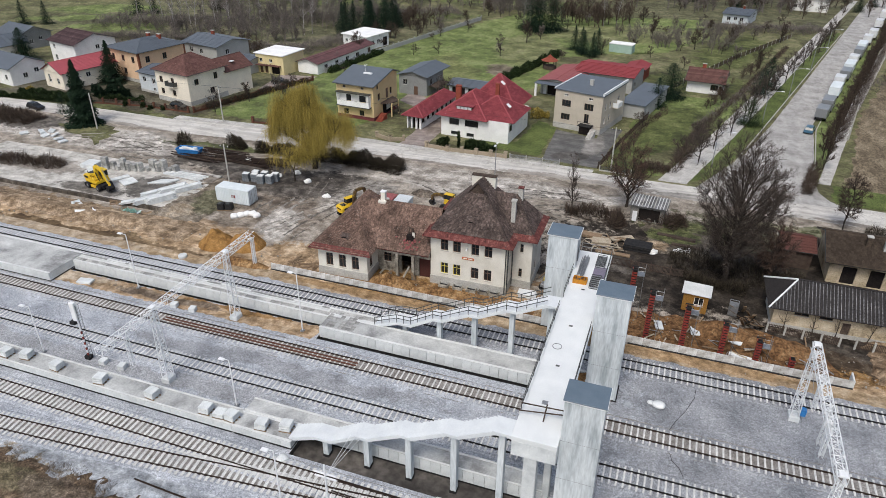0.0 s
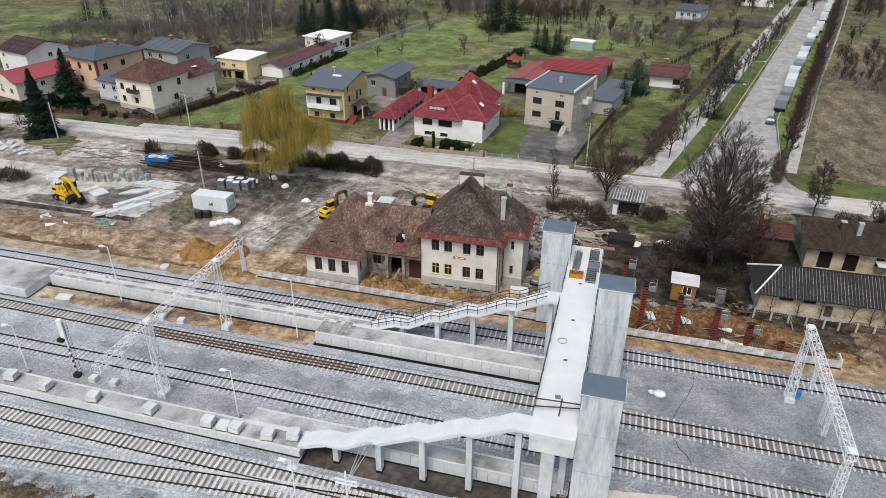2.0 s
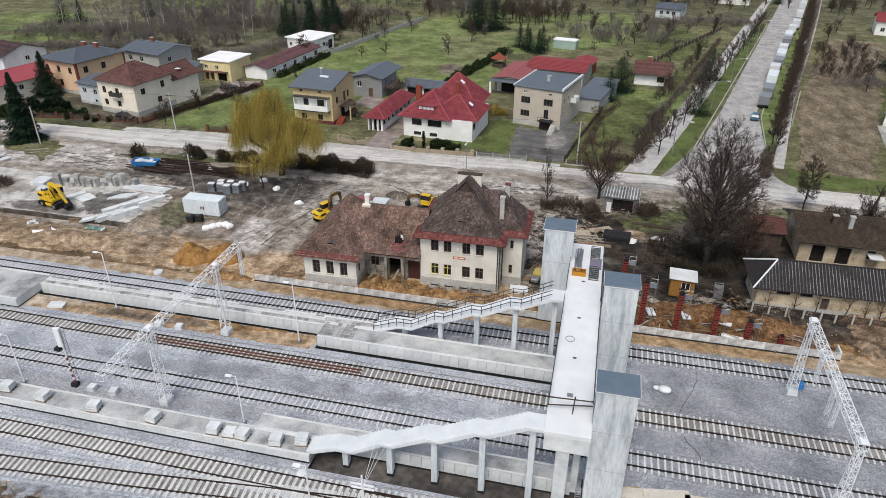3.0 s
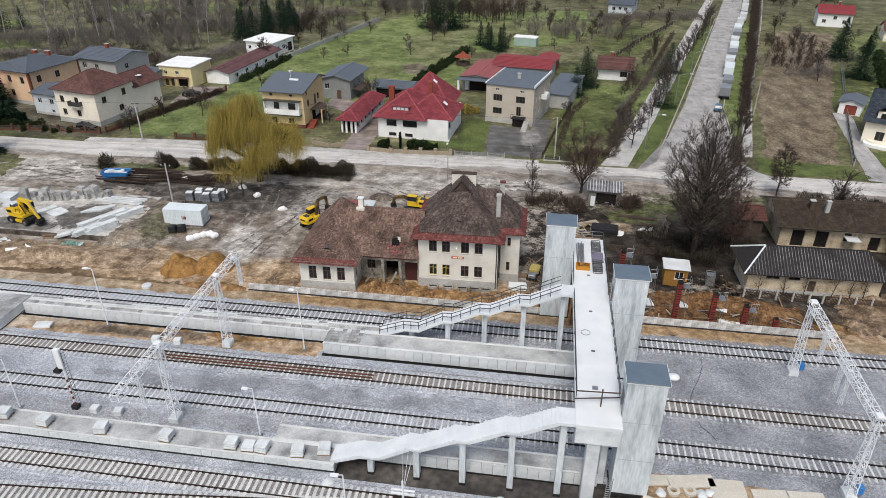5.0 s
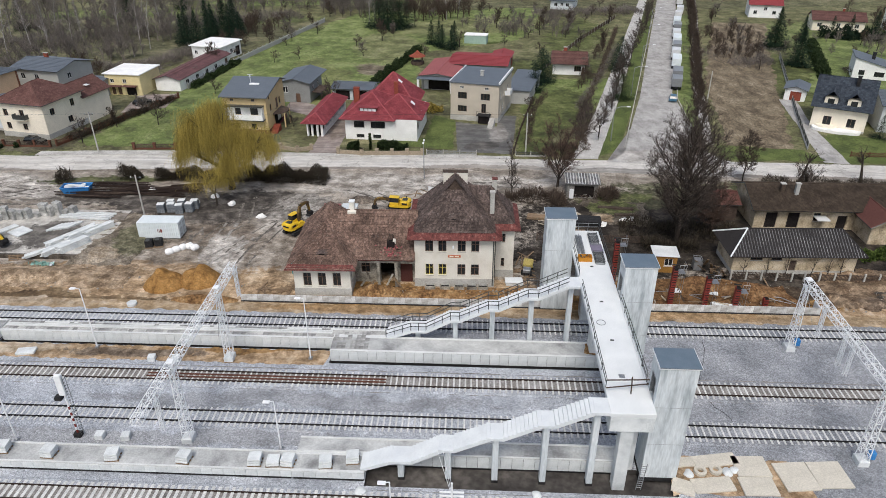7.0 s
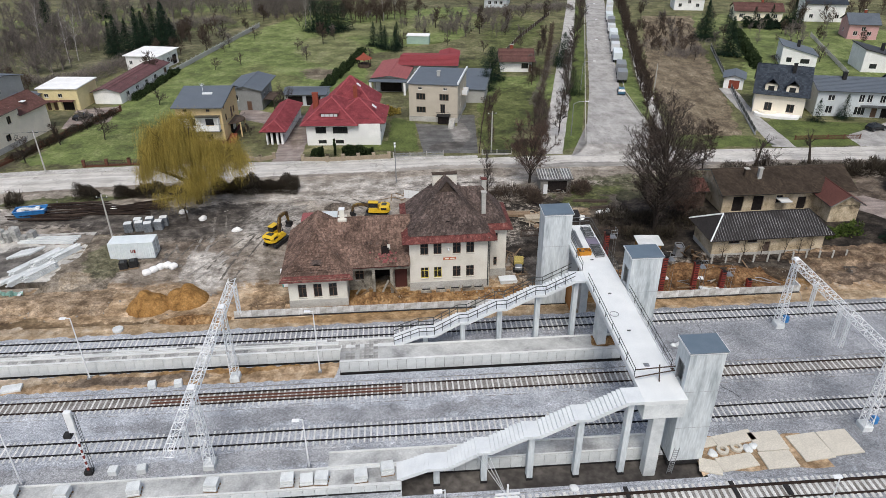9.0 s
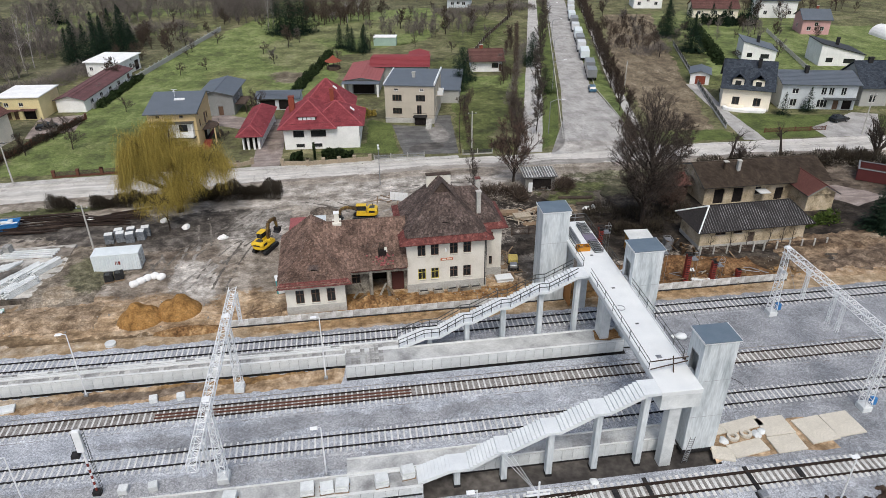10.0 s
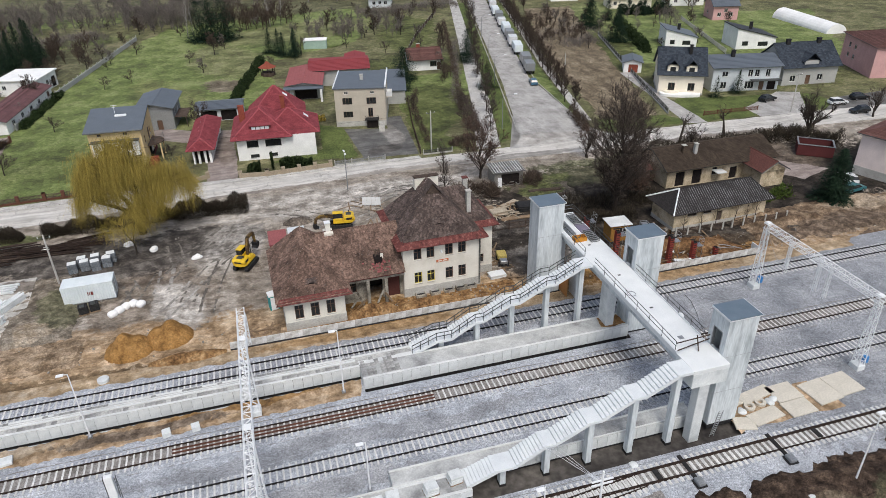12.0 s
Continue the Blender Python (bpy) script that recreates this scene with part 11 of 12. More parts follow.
def concrete_blocks_row():
    rnd = random.Random(21)
    i = 0
    for k in range(13):
        x, y = -66.5 + k * 1.02, 24.1 + k * 0.26 + rnd.uniform(-0.3, 0.3)
        h = rnd.choice((1, 2, 2, 3))
        t = thing("block_stack", "stack of grey concrete blocks in the yard", "block stack", pose(x, y, lot(x, y), 0, 0, rnd.uniform(-25, 25)) @ Matrix.Diagonal((rnd.uniform(0.9, 1.35), rnd.uniform(0.8, 1.1), rnd.uniform(0.85, 1.15), 1)), "stacks of concrete blocks")
        for j in range(h):
            part("block", bevelled(boxes((-0.48, -0.48, j * 0.72, 0.48, 0.48, j * 0.72 + 0.7)), 0.05), "old_block", t)
    # flat stacks of slabs and long beams
    for x, y, w, d, n, a in ((-70.0, 24.5, 2.6, 2.6, 4, 5), (-67.8, 22.6, 2.4, 1.4, 2, 8), (-61.5, 22.0, 1.2, 3.0, 1, -30), (-59.0, 21.2, 2.6, 2.4, 1, -28), (-50.6, 16.0, 1.1, 4.0, 4, -32), (-48.8, 17.0, 1.1, 4.4, 5, -32), (-51.6, 18.8, 1.0, 4.0, 3, -32), (-49.4, 20.6, 1.2, 4.4, 5, -32), (-47.6, 22.0, 1.0, 4.4, 4, -32), (-52.8, 15.0, 0.9, 3.6, 2, -45)):
        t = thing("slab_stack", "stack of pale concrete slabs in the yard", "slab stack", pose(x, y - 0.4, lot(x, y), 0, 0, a), "stacks of concrete slabs")
        for j in range(n if d > 3.5 else 0):
            for q in range(4):
                o, u = rnd.uniform(-0.3, 0.3), -w / 2 + (q + 0.5) * w / 4
                part("beam", bevelled(boxes((u - w * 0.1, -d / 2 + o, j * 0.2, u + w * 0.1, d / 2 + o, j * 0.2 + 0.17)), 0.03), "new_concrete", t)
        for j in range(n if d <= 3.5 else 0):
            o = rnd.uniform(-0.08, 0.08)
            part("slab", bevelled(boxes((-w / 2 + o, -d / 2, j * 0.2, w / 2 + o, d / 2, j * 0.2 + 0.17)), 0.03), "new_concrete", t)
    for k in range(7):
        t = thing("concrete_post", "pale concrete post lying in the yard", "post", pose(-54.6 + k * 0.42, 22.2 + k * 0.16, 0.345, 0, 0, -30), "concrete posts")
        part("post", bevelled(boxes((-0.14, -1.3, 0, 0.14, 1.3, 0.28)), 0.03), "new_concrete", t)
    for k in range(4):
        t = thing("concrete_beam", "long pale concrete beam lying in the yard", "beam", pose(-51.8 + k * 0.1, 25.4 + k * 0.55, 0.345, 0, 0, -4 + k), "concrete beams")
        part("beam", bevelled(boxes((-4.0, -0.14, 0, 4.0, 0.14, 0.3)), 0.03), "new_concrete", t)


concrete_blocks_row()


def yard_things():
    mat_simple("faded_yellow", (0.5, 0.4, 0.13), fine=0.3)
    rnd = random.Random(31)
    # old platform edge of the paved yard
    t = thing("old_edge_wall", "old dark retaining wall of the paved yard", "wall", kind="structure")
    bm = bmesh.new()
    x = -92.0
    while x < -46.0:
        w = rnd.uniform(1.4, 2.0)
        box(bm, x, 14.1, -0.4, x + w - 0.03, 14.6, 0.4 + rnd.uniform(-0.05, 0.03))
        x += w
    tagged(part("wall_blocks", bm, "stained_wall", t, "dark stained wall blocks"), kind="stuff")
    # blue skip with pale rubble
    t = thing("waste_skip", "open blue steel skip filled with white bags", "skip", pose(-58.8, 36.6, gz(36) - 0.1, 0, 0, 8))
    bm = bmesh.new()
    a = [bm.verts.new(p) for p in ((-1.9, -0.8, 0), (1.9, -0.8, 0), (1.9, 0.8, 0), (-1.9, 0.8, 0), (-2.3, -1.0, 1.2), (2.3, -1.0, 1.2), (2.3, 1.0, 1.2), (-2.3, 1.0, 1.2))]
    for q in ((3, 2, 1, 0), (0, 1, 5, 4), (1, 2, 6, 5), (2, 3, 7, 6), (3, 0, 4, 7)):
        bm.faces.new([a[i] for i in q])
    part("tub", bm, "blue_paint", t)
    part("rim", tubes([((-2.3, -1, 1.2), (2.3, -1, 1.2)), ((2.3, -1, 1.2), (2.3, 1, 1.2)), ((2.3, 1, 1.2), (-2.3, 1, 1.2)), ((-2.3, 1, 1.2), (-2.3, -1, 1.2))], 0.08, 6), "blue_paint", t)
    part("rib", boxes((-1.0, -1.0, 0.1, -0.9, -0.86, 1.15), (0.4, -1.0, 0.1, 0.5, -0.86, 1.15)), "blue_paint", t)
    bm = bmesh.new()
    for i in range(24):
        c = Vector((rnd.uniform(-1.9, 1.9), rnd.uniform(-0.7, 0.7), rnd.uniform(0.85, 1.15)))
        s = rnd.uniform(0.2, 0.4)
        box(bm, c.x - s, c.y - s * 0.6, c.z - 0.15, c.x + s, c.y + s * 0.6, c.z + 0.15)
    tagged(part("bag_fill", bm, "white_deck", t), kind="stuff")
    # piles of spare rails
    for k, (px, py, rot, n, half) in enumerate(((-46.5, 37.0, -4, 24, 6.5), (-56.0, 35.2, -1, 18, 6.0), (-53.0, 38.6, 3, 16, 5.0), (-41.5, 38.4, 10, 14, 4.0))):
        t = thing("rail_pile", "long pile of rusty spare rails and timbers", "rail pile", pose(px, py, gz(37) - 0.1, 0, 0, rot), "piles of rails")
        for i in range(n):
            y, z = rnd.uniform(-1.4, 1.4), 0.06 + 0.16 * rnd.randint(0, 2)
            x, w, a = rnd.uniform(-1.5, 1.5), half * rnd.uniform(0.6, 1.0), rnd.gauss(0, 0.03)
            bm = boxes((x - w, -0.07, z, x + w, 0.07, z + 0.15))
            bmesh.ops.rotate(bm, verts=bm.verts[:], cent=(0, 0, 0), matrix=Matrix.Rotation(a, 3, "Z"))
            bmesh.ops.translate(bm, verts=bm.verts[:], vec=(0, y, 0))
            part("rail", bm, "rust_rail" if i % 4 else "dark_wood", t)
    # wrapped white bags
    for i, (x, y) in enumerate(((-35.1, 16.5), (-34.4, 17.2), (-33.7, 17.9), (-32.9, 18.3), (-32.0, 17.9))):
        t = thing("big_bag", "white wrapped bag of building material", "bag", pose(x, y, gz(y) - 0.12, 0, 0, rnd.uniform(20, 60)), "white bags")
        bm = bmesh.new()
        bmesh.ops.create_icosphere(bm, subdivisions=3, radius=0.6)
        for v in bm.verts:
            c = v.co
            c.x, c.y = math.copysign(abs(c.x / 0.6) ** 0.55 * 0.58, c.x), math.copysign(abs(c.y / 0.6) ** 0.55 * 0.5, c.y)
            c.z = max(-0.02, c.z * 0.7 + 0.25) + 0.04 * noise.noise(c * 4 + Vector((i, 0, 0)))
        part("bag", bm, "white_roof", t, smooth=True)
    for x, y in ((-38.6, 18.2), (-37.4, 18.6)):
        t = thing("black_crate", "black wrapped pallet of parts", "pallet", pose(x, y, gz(y) - 0.12, 0, 0, 12), "black pallets")
        part("wrapped_load", bevelled(boxes((-0.55, -0.5, 0.12, 0.55, 0.5, 1.15)), 0.1, 2), "black", t)
        part("pallet", boxes((-0.6, -0.55, 0, 0.6, 0.55, 0.12)), "wood", t)
        part("lid_part", bevelled(boxes((-0.3, -0.55, 1.15, 0.2, 0.1, 1.3)), 0.03), "dark_metal", t)
    for i, (x, y) in enumerate(((-41.6, 29.6), (-40.1, 29.9), (-38.7, 29.5), (-37.3, 30.1), (-40.6, 31.0), (-38.9, 31.2), (-36.9, 31.3))):
        t = thing("paver_stack", "dark wrapped stack of paving stones with pale top", "pallet", pose(x, y, gz(y) - 0.12, 0, 0, rnd.uniform(-12, 12)), "stacks of paving stones")
        for k in range(2):
            part("stone_block", bevelled(boxes((-0.6, -0.5, k * 0.72, 0.6, 0.5, k * 0.72 + 0.68)), 0.06), "dark_paver", t)
        part("top_sheet", bevelled(boxes((-0.55, -0.45, 1.41, 0.55, 0.45, 1.5)), 0.03), "white_deck", t)
    # portable toilet, shed boxes behind the station
    t = thing("portable_toilet", "teal portable toilet with a white roof", "toilet", pose(-16.0, 12.0, -0.12, 0, 0, 10))
    part("cabin", bevelled(boxes((-0.55, -0.55, 0.05, 0.55, 0.55, 2.0)), 0.04), mat_simple("teal", (0.05, 0.3, 0.3)), t)
    part("door", boxes((-0.4, -0.58, 0.1, 0.4, -0.552, 1.9)), "white_paint", t)
    part("roof", bevelled(boxes((-0.6, -0.6, 2.0, 0.6, 0.6, 2.25)), 0.06), "white_paint", t)
    t = thing("site_hut", "low hut with a pale red roof behind the station", "hut", pose(-15.4, 24.6, gz(26) - 0.1))
    shell(t, 2.4, 4.2, 2.2, "pale_red_sheet", [], base=0)
    flat_roof(t, 2.4, 4.2, 2.2, "pale_red_sheet", 0.1, thick=0.1)
    t = thing("site_hut", "low hut with a pale blue-white roof behind the station", "hut", pose(-12.6, 26.0, gz(26) - 0.1))
    shell(t, 2.2, 3.0, 2.2, "blue_white_wall", [], base=0)
    flat_roof(t, 2.2, 3.0, 2.2, "blue_white_wall", 0.1, thick=0.1)
    # brick pallets and planks beside the station and behind the bridge
    for x, y, w, d, h, a, mt in ((12.7, 10.4, 2.2, 1.2, 0.7, 3, "white_deck"), (17.4, 30.0, 3.6, 1.4, 0.6, -6, "wood"), (19.4, 28.0, 2.6, 1.6, 0.7, 4, "pale_board"), (21.4, 25.6, 4.8, 0.8, 0.4, -2, "wood"), (24.6, 28.4, 3.8, 2.2, 1.0, -4, "black"), (22.2, 30.4, 3.4, 1.0, 0.6, 30, "pale_board"), (29.6, 33.5, 5.5, 0.8, 0.5, -5, "dark_wood"), (31.0, 31.0, 4.0, 0.7, 0.5, -4, "dark_wood")):
        t = thing("material_stack", "stack of building material on bearers", "stack", pose(x, y, gz(y) - 0.12, 0, 0, a), "stacks of material")
        k = max(1, int(h / 0.22))
        for j in range(k):
            o = rnd.uniform(-0.1, 0.1)
            part("layer", bevelled(boxes((-w / 2 + o, -d / 2 + o, j * 0.22 + 0.02, w / 2 + o, d / 2, j * 0.22 + 0.2)), 0.03), mt, t)
    t = thing("small_dumper", "yellow and grey dumper beside the station", "dumper", pose(14.6, 13.6, gz(14) - 0.1, 0, 0, 80) @ Matrix.Scale(0.8, 4))
    part("skip", bevelled(boxes((-0.2, -0.8, 0.7, 1.8, 0.8, 1.5)), 0.12), "faded_yellow", t)
    part("chassis", boxes((-1.8, -0.5, 0.4, 1.6, 0.5, 0.7)), "black", t)
    part("engine_cover", bevelled(boxes((-1.8, -0.6, 0.7, -0.6, 0.6, 1.3)), 0.08), "grey_metal", t)
    for x in (-1.2, 1.0):
        for y in (-0.75, 0.75):
            wheel(t, x, y, 0.45, 0.45, 0.3)
    t = thing("barrier_panel", "white sheet barrier panel standing in the yard", "barrier", pose(-0.2, 37.8, gz(40) - 0.1, 0, 0, -20))
    for i in range(4):
        part("panel", boxes((i * 0.75, 0, 0.15, i * 0.75 + 0.72, 0.04, 1.6)), "white_paint", t)
    part("foot_bar", boxes((0, -0.3, 0, 0.1, 0.3, 0.15)), "dark_metal", t)
    part("foot_bar", boxes((2.85, -0.3, 0, 2.95, 0.3, 0.15)), "dark_metal", t)
    for i, (x, y, a) in enumerate(((-37.5, 33.2, 20), (-31.5, 32.8, 60), (-35.2, 35.6, 10), (-46.5, 37.8, 30), (-25.5, 28.4, 0), (26.8, 27.8, 40), (30.2, 29.4, 5), (31.4, 29.7, 70))):
        t = thing("torn_bag", "torn pale plastic bag on dark mud", "bag", pose(x, y, gz(y) - 0.14, 0, 0, a), "torn bags")
        bm = bmesh.new()
        bmesh.ops.create_icosphere(bm, subdivisions=2, radius=0.7)
        for v in bm.verts:
            c = v.co
            v.co = Vector((c.x * 1.1, c.y * 0.7, max(0.0, c.z * 0.7 + 0.1))) * (1 + 0.4 * noise.noise(c * 2.5 + Vector((i * 3, 0, 0))))
        part("bag", bm, "white_wall", t)
    # loose planks, rubble
    for i in range(100):
        if i >= 60:
            x, y = rnd.uniform(17.5, 23.5), rnd.uniform(25.8, 31.5)
        elif i < 22:
            x, y = rnd.uniform(12.8, 15.2), rnd.uniform(9.0, 18.0)
        elif i < 38:
            x, y = rnd.uniform(-20.5, -15.6), rnd.uniform(6.5, 8.2)
        else:
            x, y = rnd.uniform(-4.5, 3), rnd.uniform(31, 40)
        t = thing("plank", "weathered loose plank on the ground", "plank", pose(x, y, gz(y) - 0.08 + (0.06 if i >= 60 else 0.02) * (i % 8), rnd.uniform(-3, 3), 0, rnd.uniform(0, 180)), "loose planks")
        part("plank", boxes((-rnd.uniform(0.7, 1.6), -0.09, 0, rnd.uniform(0.7, 1.6), 0.09, 0.05)), "pale_board" if i >= 60 and i % 3 else "wood", t)
    for x, y, a in ((-55.2, 12.6, 8),):
        t = thing("wooden_pallet", "wooden pallet leaning on the old wall", "pallet", pose(x, y + 1.0, 0.0, 65, 0, a))
        for i in range(6):
            part("slat", boxes((-1.2, -0.6 + i * 0.22, 0, 1.2, -0.48 + i * 0.22, 0.03)), "wood", t)
        for x2 in (-1.1, 0, 1.0):
            part("bearer", boxes((x2, -0.6, -0.1, x2 + 0.1, 0.62, -0.002)), "wood", t)
    bm = bmesh.new()
    for i in range(900):
        z = rnd.random()
        if z < 0.35:
            x, y = rnd.uniform(-90, -22), rnd.gauss(9.5, 2.2)
        elif z < 0.5:
            x, y = rnd.uniform(24, 60), rnd.gauss(9, 2.5)
        elif z < 0.7:
            x, y = rnd.uniform(-100, -72), rnd.gauss(35, 3)
        elif z < 0.85:
            x, y = rnd.uniform(-8, 15), rnd.gauss(7.2, 1)
        else:
            x, y = rnd.uniform(-60, 60), rnd.gauss(28, 8)
        s = 0.05 + 0.16 * rnd.random() ** 2.5
        c = Vector((x, y, gz(y) - 0.1 + s * 0.3))
        q = Euler((rnd.uniform(0, 3), rnd.uniform(0, 3), rnd.uniform(0, 3))).to_matrix()
        vs = [bm.verts.new(c + q @ Vector(v) * s) for v in ((1, 0, 0), (-1, 0, 0), (0, 1, 0), (0, -1, 0), (0, 0, 0.7), (0, 0, -0.7))]
        for f in ((0, 2, 4), (2, 1, 4), (1, 3, 4), (3, 0, 4), (2, 0, 5), (1, 2, 5), (3, 1, 5), (0, 3, 5)):
            bm.faces.new([vs[k] for k in f])
    o = part("scattered_rubble", bm, mat_simple("rubble_stone", (0.3, 0.28, 0.25), fine=0.3))
    tagged(o, "scattered stones and broken concrete", "rubble", kind="stuff")
    for i, (x, y) in enumerate(((-66.5, 10.4), (-64.8, 11.4), (-63.2, 11.0), (-61.8, 11.8), (-60.4, 11.0), (-97, 34), (-94.5, 36), (-92, 34.5), (-90.5, 35.5), (-88, 34), (-86, 33), (-93, 37), (-49.8, 12.0))):
        t = thing("broken_slab", "broken pale concrete slab on the ground", "rubble", pose(x, y, gz(y) - 0.05, rnd.uniform(-25, 25), rnd.uniform(-20, 20), rnd.uniform(0, 180)), "broken slabs")
        part("slab", bevelled(boxes((-0.8, -0.5, 0, 0.8, 0.5, 0.35 if y > 30 else 0.14)), 0.05), "new_concrete" if i % 3 else "concrete", t)
    for x, y, w, h, a, tilt in ((-57.6, 8.6, 1.5, 1.3, 20, 70), (-56.2, 9.8, 1.3, 1.2, -30, 62), (-60.0, 8.9, 1.4, 0.7, 10, 15), (-61.0, 10.8, 0.5, 1.1, 50, 80), (-58.9, 10.2, 1.1, 0.6, -15, 10), (-54.6, 9.4, 0.9, 0.6, 35, 20)):
        t = thing("torn_sheet", "bent white plastic sheet lying in the dug earth", "rubbish", pose(x, y, 0.25, tilt, 0, a), "torn white sheets")
        g = bmesh.new()
        prism(g, [(-w / 2, 0), (-w * 0.2, 0.12), (w * 0.15, 0.1), (w / 2, -0.12), (w / 2, -0.16), (w * 0.15, 0.06), (-w * 0.2, 0.08), (-w / 2, -0.04)], "y", -h / 2, h / 2)
        part("sheet", g, "white_paint", t)
    t = thing("rubbish", "small heap of torn green plastic sheeting", "rubbish", pose(-51.0, 12.2, -0.05))
    bm = bmesh.new()
    clump_cloud(bm, (0, 0, 0.25), (1.6, 0.8, 0.35), 90, 0.45, rnd)
    tagged(part("sheeting", bm, mat_simple("green_plastic", (0.3, 0.5, 0.44)), t), kind="stuff")


yard_things()


# ---------------------------------------------------------------- street: vehicles, fences, poles
def car(m, label, paint, L=4.3, group="parked cars"):
    t = thing("car", label, "car", m, group)
    bm = bmesh.new()
    prism(bm, [(-L / 2, 0.35), (L / 2, 0.35), (L / 2, 0.75), (L * 0.28, 0.95), (-L * 0.5 + 0.1, 0.95)], "y", -0.85, 0.85)
    bmesh.ops.bevel(bm, geom=bm.edges[:], offset=0.08, segments=2, affect="EDGES")
    part("body", bm, paint, t)
    bm = bmesh.new()
    v0 = [(-L * 0.45, -0.8, 0.93), (L * 0.24, -0.8, 0.93), (L * 0.24, 0.8, 0.93), (-L * 0.45, 0.8, 0.93)]
    v1 = [(-L * 0.36, -0.64, 1.42), (L * 0.06, -0.64, 1.42), (L * 0.06, 0.64, 1.42), (-L * 0.36, 0.64, 1.42)]
    a, b = [bm.verts.new(p) for p in v0], [bm.verts.new(p) for p in v1]
    for i in range(4):
        bm.faces.new((a[i], a[(i + 1) % 4], b[(i + 1) % 4], b[i]))
    part("window_band", bm, "glass", t)
    part("roof", bevelled(boxes((-L * 0.37, -0.66, 1.41, L * 0.07, 0.66, 1.47)), 0.02), paint, t)
    for x in (-L * 0.3, L * 0.3):
        for y in (-0.78, 0.78):
            wheel(t, x, y, 0.32, 0.32, 0.2)
    return t


def lorry(m, label, paint, L=7.0, H=3.2, group="parked lorries"):
    t = thing("lorry", label, "lorry", m, group)
    part("chassis", boxes((-L / 2, -0.5, 0.5, L / 2, 0.5, 0.9)), "black", t)
    part("cargo_box", bevelled(boxes((-L / 2, -1.2, 0.92, L / 2 - 2.0, 1.2, H)), 0.04), paint, t)
    cab = part("cab", bevelled(boxes((L / 2 - 1.9, -1.1, 0.6, L / 2, 1.1, 2.5)), 0.12, 2), paint, t)
    part("windscreen", boxes((L / 2 + 0.002, -0.9, 1.5, L / 2 + 0.02, 0.9, 2.2)), "glass", cab)
    for x in (-L * 0.3, L * 0.36):
        for y in (-1.0, 1.0):
            wheel(t, x, y, 0.48, 0.48, 0.3)
    return t


def vehicles():
    mat_simple("car_blue", (0.05, 0.13, 0.2), rough=0.3)
    mat_simple("car_white", (0.7, 0.71, 0.72), rough=0.3)
    mat_simple("car_black", (0.015, 0.016, 0.018), rough=0.25)
    mat_simple("car_grey", (0.22, 0.23, 0.24), rough=0.3)
    mat_simple("car_teal", (0.03, 0.14, 0.16), rough=0.3)
    a = 75.5
    car(at(53.4, 94.5, a, -0.09), "blue parked car at the kerb of the side street", "car_blue")
    rnd = random.Random(4)
    for i, (x, y) in enumerate(((57.4, 106), (59.4, 113.5), (62.8, 128), (64.8, 137), (67.5, 146.5), (69.6, 155), (72.2, 166), (75.0, 176), (77.6, 187), (81.0, 199))):
        lorry(at(x - 0.4, y, a, -0.09), "white parked box lorry on the side street", ("car_white", "car_grey", "container")[i % 3] if i else "car_grey", 6.0 + (i % 3) * 1.2, 2.9 + 0.25 * (i % 2))
    for i in range(5):
        lorry(at(84 + 5.5 * i, 210 + 22 * i, a, -0.09), "white parked box lorry on the side street", "car_white", 7.5, 3.2)
    car(at(-69.8, 86.5, 20), "black parked car beside the cream house", "car_black")
    car(at(-108.5, 47.6, -8), "black parked car on the street", "car_black")
    car(at(-79.5, 59.6, -10), "dark parked car at the garden fence", "car_black")
    car(at(84.6, 89, 60), "dark blue car by the garage", "car_black")
    car(at(96.8, 62.9, 12), "black car on the forecourt", "car_black")
    car(at(109.2, 55.6, -8), "white parked car on a forecourt", "car_white")
    car(at(116.4, 57.0, -6), "black parked car on a forecourt", "car_black")
    car(at(109.0, 49.3, 178), "black car at the edge of the street", "car_black")
    car(at(78.8, 20.9, 75), "white car beside the pink house", "car_white")
    car(at(76.4, 17.2, 8), "teal car beside the pink house", "car_teal")


vehicles()


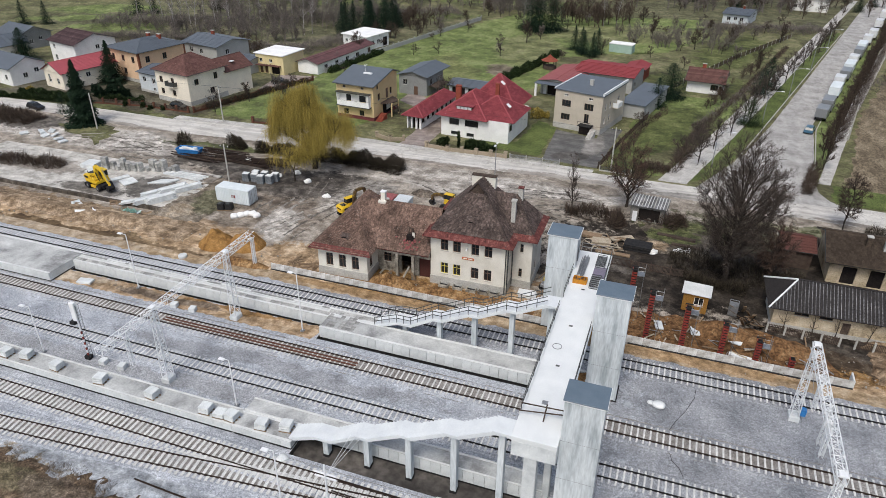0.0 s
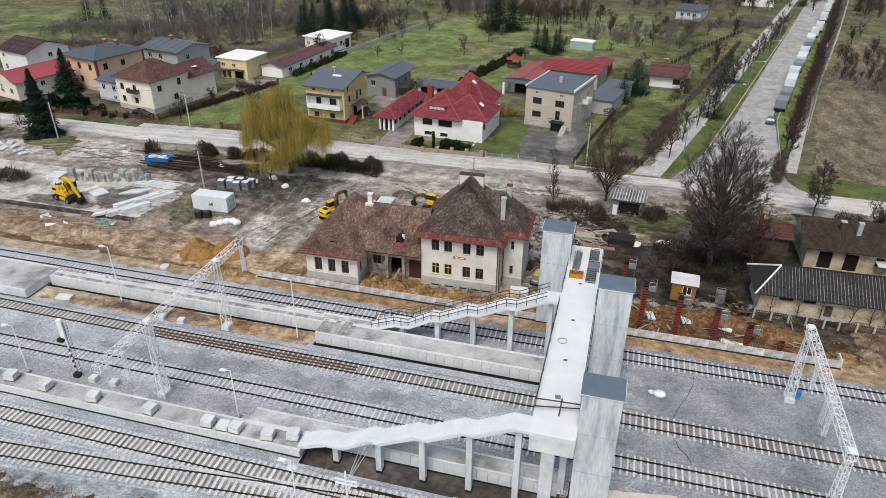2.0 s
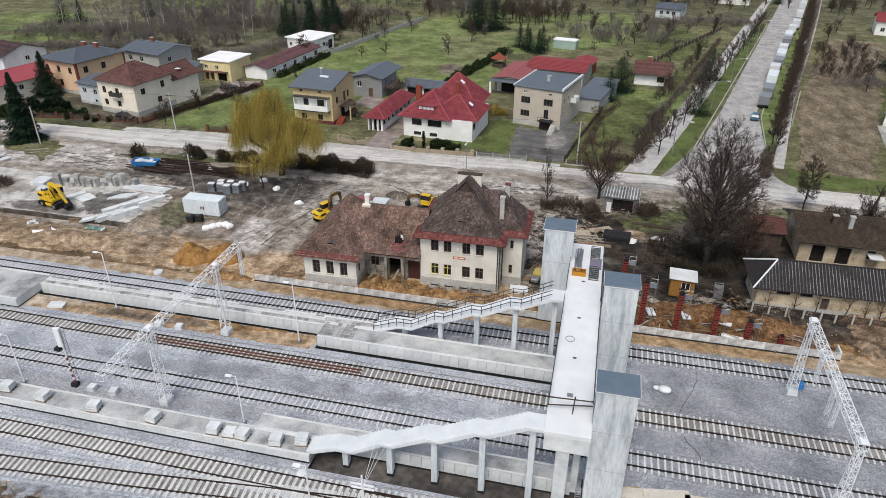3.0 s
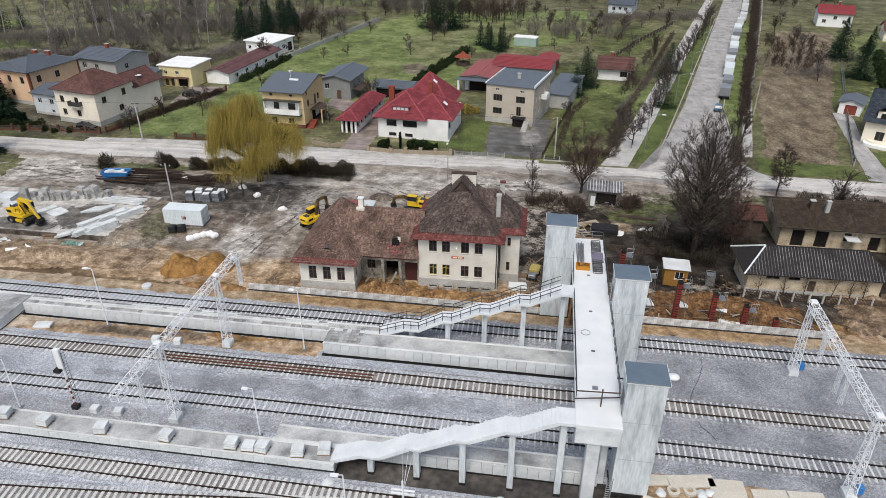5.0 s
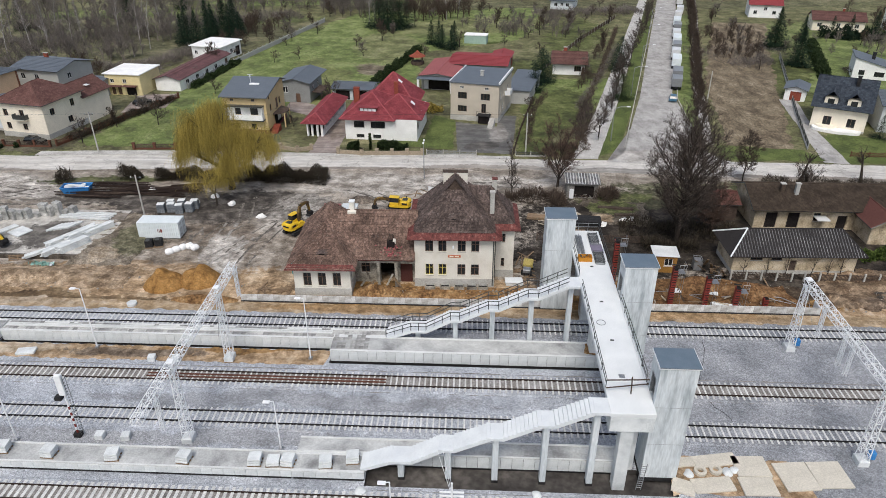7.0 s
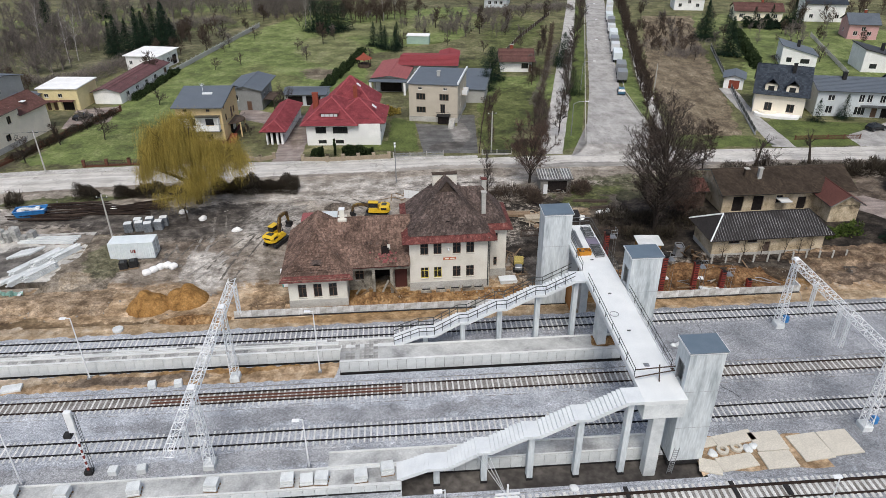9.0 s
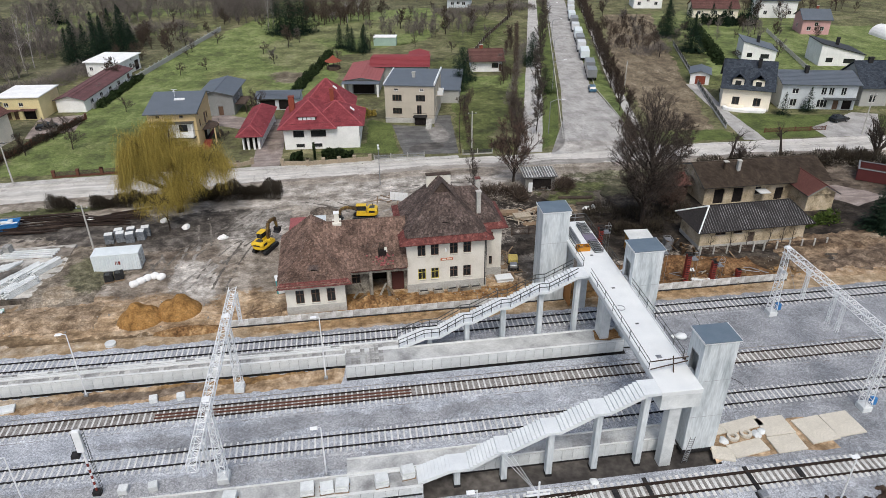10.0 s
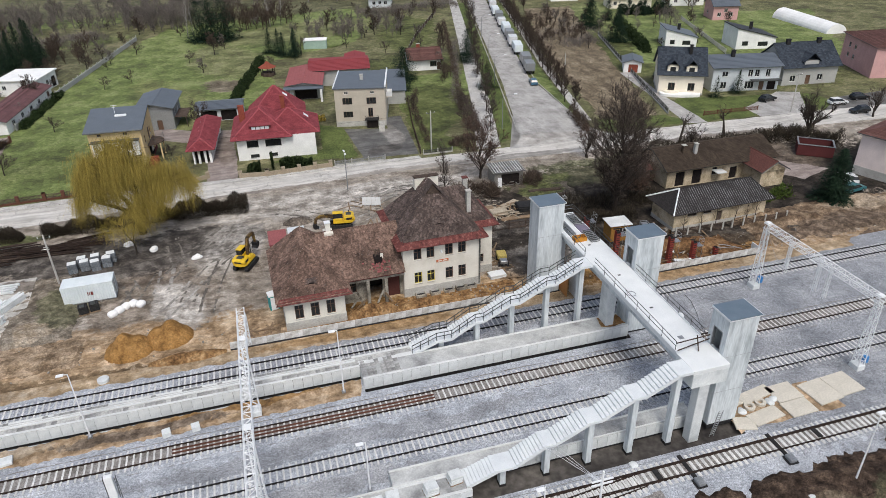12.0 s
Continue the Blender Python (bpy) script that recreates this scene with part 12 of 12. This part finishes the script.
def fence(label, pts, h, post_gap, post_mat, infill, base_h=0.0, post_w=0.4, cap=True):
    """Posts with slatted or masonry infill between them."""
    t = thing("fence", label, "fence")
    for a, b in zip(pts, pts[1:]):
        a, b = Vector(a), Vector(b)
        L = (b - a).length
        n = max(1, round(L / post_gap))
        ang = math.atan2((b - a).y, (b - a).x)
        R = Matrix.Rotation(ang, 4, "Z")
        for i in range(n + 1):
            p = a.lerp(b, i / n)
            bm = boxes((-post_w / 2, -post_w / 2, -0.3, post_w / 2, post_w / 2, h + 0.15))
            if cap:
                box(bm, -post_w / 2 - 0.05, -post_w / 2 - 0.05, h + 0.15, post_w / 2 + 0.05, post_w / 2 + 0.05, h + 0.22)
            bm.transform(Matrix.Translation((p.x, p.y, gz(p.y) - 0.1)) @ R)
            part("post", bm, post_mat, t)
            if i == n:
                break
            q = a.lerp(b, (i + 1) / n)
            M4 = Matrix.Translation((p.x, p.y, gz(p.y) - 0.1)) @ R
            w = (q - p).length
            if base_h:
                bm = boxes((post_w / 2, -0.12, -0.3, w - post_w / 2, 0.12, base_h))
                bm.transform(M4)
                part("base_wall", bm, post_mat, t)
            if infill:
                bm = boxes((post_w / 2, -0.03, base_h + 0.15, w - post_w / 2, 0.03, base_h + 0.22), (post_w / 2, -0.03, h - 0.2, w - post_w / 2, 0.03, h - 0.13))
                k = int((w - post_w) / 0.16)
                for j in range(k):
                    x = post_w / 2 + 0.08 + j * (w - post_w) / max(k, 1)
                    box(bm, x - 0.035, -0.05, base_h + 0.05, x + 0.035, -0.03, h)
                bm.transform(M4)
                part("infill_panel", bm, infill, t)
    return t


mat_simple("fence_stone", (0.36, 0.3, 0.22), fine=0.25)
mat_simple("fence_brown", (0.13, 0.06, 0.04), fine=0.2)
fence("low beige stone garden wall with square posts", [(-18.6, 56.6), (-14, 55.9), (-2.6, 56.4)], 1.0, 3.2, "fence_stone", None, 0.75, 0.6)
fence("curved stone wall at the garage drive", [(-30.2, 58.6), (-26.6, 57.2), (-24.2, 58.4)], 0.9, 3, "fence_stone", None, 0.7, 0.5)
fence("low wire fence before the beige house", [(-1.8, 56.6), (7.6, 56.6)], 0.9, 3.0, "plinth", "grey_metal", 0.15, 0.15, False)
fence("low wire fence before the garden", [(15.0, 56.6), (20.6, 56.4)], 0.9, 2.6, "plinth", "dark_metal", 0.15, 0.15, False)
fence("dark timber fence beside the drive", [(14.6, 57.4), (16.8, 72), (20.5, 92)], 1.2, 3.2, "dark_wood", "dark_wood", 0, 0.14, False)
fence("brown brick and timber fence along the meadow", [(-58.5, 57.2), (-50.5, 57.6), (-38.8, 57.4)], 1.1, 3.3, "fence_brown", "dark_wood", 0.25, 0.5)
fence("brown fence round the cream house", [(-74.5, 58.4), (-71.0, 69), (-63.5, 92)], 1.1, 3.6, "fence_brown", "fence_brown", 0.4, 0.35)
fence("dark timber fence before the cream house", [(-101, 55.8), (-88, 58), (-75.5, 57.8)], 1.1, 3.2, "fence_brown", "dark_wood", 0.25, 0.4)
fence("grey concrete fence along the meadow", [(-64.2, 100), (-62, 120), (-54, 160), (-48, 190)], 1.5, 3.0, "grey_wall", None, 1.2, 0.2, False)
fence("concrete post fence before the barn", [(40.9, 12.8), (48.6, 12.6)], 1.2, 2.0, "plinth", "dark_wood", 0.0, 0.2, False)
fence("concrete post fence before the barn", [(50.2, 12.6), (59.5, 12.4)], 1.2, 2.0, "plinth", "dark_wood", 0.0, 0.2, False)
fence("old dark timber fence behind the bridge", [(16.5, 22.6), (32.0, 22.2)], 1.2, 2.4, "dark_wood", "dark_wood", 0, 0.14, False)
fence("dark fence along the dry field", [(71.2, 62.5), (77.5, 84), (95, 140)], 1.2, 3.0, "grey_wall", "dark_metal", 0.2, 0.14, False)
fence("brown wooden fence before the cream house", [(77.5, 58.8), (90.5, 58.2)], 0.9, 3.0, "fence_brown", "fence_brown", 0, 0.14, False)
fence("grey garden fence in the far gardens", [(24, 118), (40, 160), (58, 200)], 1.3, 3.5, "grey_wall", "dark_wood", 0, 0.14, False)
fence("grey garden fence in the far gardens", [(116, 104), (133, 152)], 1.3, 3.5, "grey_wall", "grey_wall", 0, 0.14, False)


def pole(m, h, label="weathered wooden utility pole", arm=True):
    t = thing("utility_pole", label, "utility pole", m, "utility poles")
    bm = bmesh.new()
    tube(bm, (0, 0, -0.3), (0, 0, h), 0.15, 0.1, 8)
    part("pole", bm, "plinth", t)
    if arm:
        part("cross_arm", boxes((-0.8, -0.05, h - 0.5, 0.8, 0.05, h - 0.4)), "dark_metal", t)
        for x in (-0.7, 0, 0.7):
            part("insulator", tubes([((x, 0, h - 0.4), (x, 0, h - 0.22))], 0.05, 6), "white_paint", t)


pole(at(-64.6, 55.2), 8.0)
pole(at(-42.8, 26.4), 7.6)
pole(at(-86, 42), 7.5, arm=False)
pole(at(-99, 52.5), 7.5)
pole(at(16.9, 57.8), 8.0, "pair of wooden poles with a crosspiece")
pole(at(60.5, 92), 7.5, arm=False)
pole(at(96, 54.5), 8.5, "concrete utility pole by the forecourt")


def street_lamp(m, h=7.0, reach=2.0, twin=False):
    t = thing("street_lamp", "grey street lamp with a curved arm", "street lamp", m, "street lamps")
    bm = bmesh.new()
    tube(bm, (0, 0, -0.2), (0, 0, h - 0.6), 0.09, 0.06, 8)
    part("post", bm, "grey_metal", t)
    for s in ((-1, 1) if twin else (1,)):
        o = part("arm", tubes([((0, 0, h - 0.6), (s * reach * 0.4, 0, h - 0.1)), ((s * reach * 0.4, 0, h - 0.1), (s * reach, 0, h))], 0.05, 6), "grey_metal", t)
        part("lamp_head", bevelled(boxes((s * reach - 0.35, -0.15, h - 0.06, s * reach + 0.35, 0.15, h + 0.08)), 0.03), "white_paint", o)


street_lamp(at(-1.4, 44.8, 90), 6.8, 0.7, True)
for x, y in ((34.2, 65.5), (44.4, 98), (51.5, 122), (59.0, 150), (66.5, 180)):
    street_lamp(at(x, y, -10), 7.2, 2.6)
for a, b, z in (((-64.6, 55.2), (-42.8, 56.4), 7.0),):
    t = thing("overhead_wire", "thin overhead wires between the poles", "wire", kind="structure")
    part("wire", tubes([((-99, 52.5, 6.8), (-64.6, 55.2, 6.9)), ((-64.6, 55.2, 6.9), (16.9, 57.8, 6.9))], 0.015, 4), "black", t)
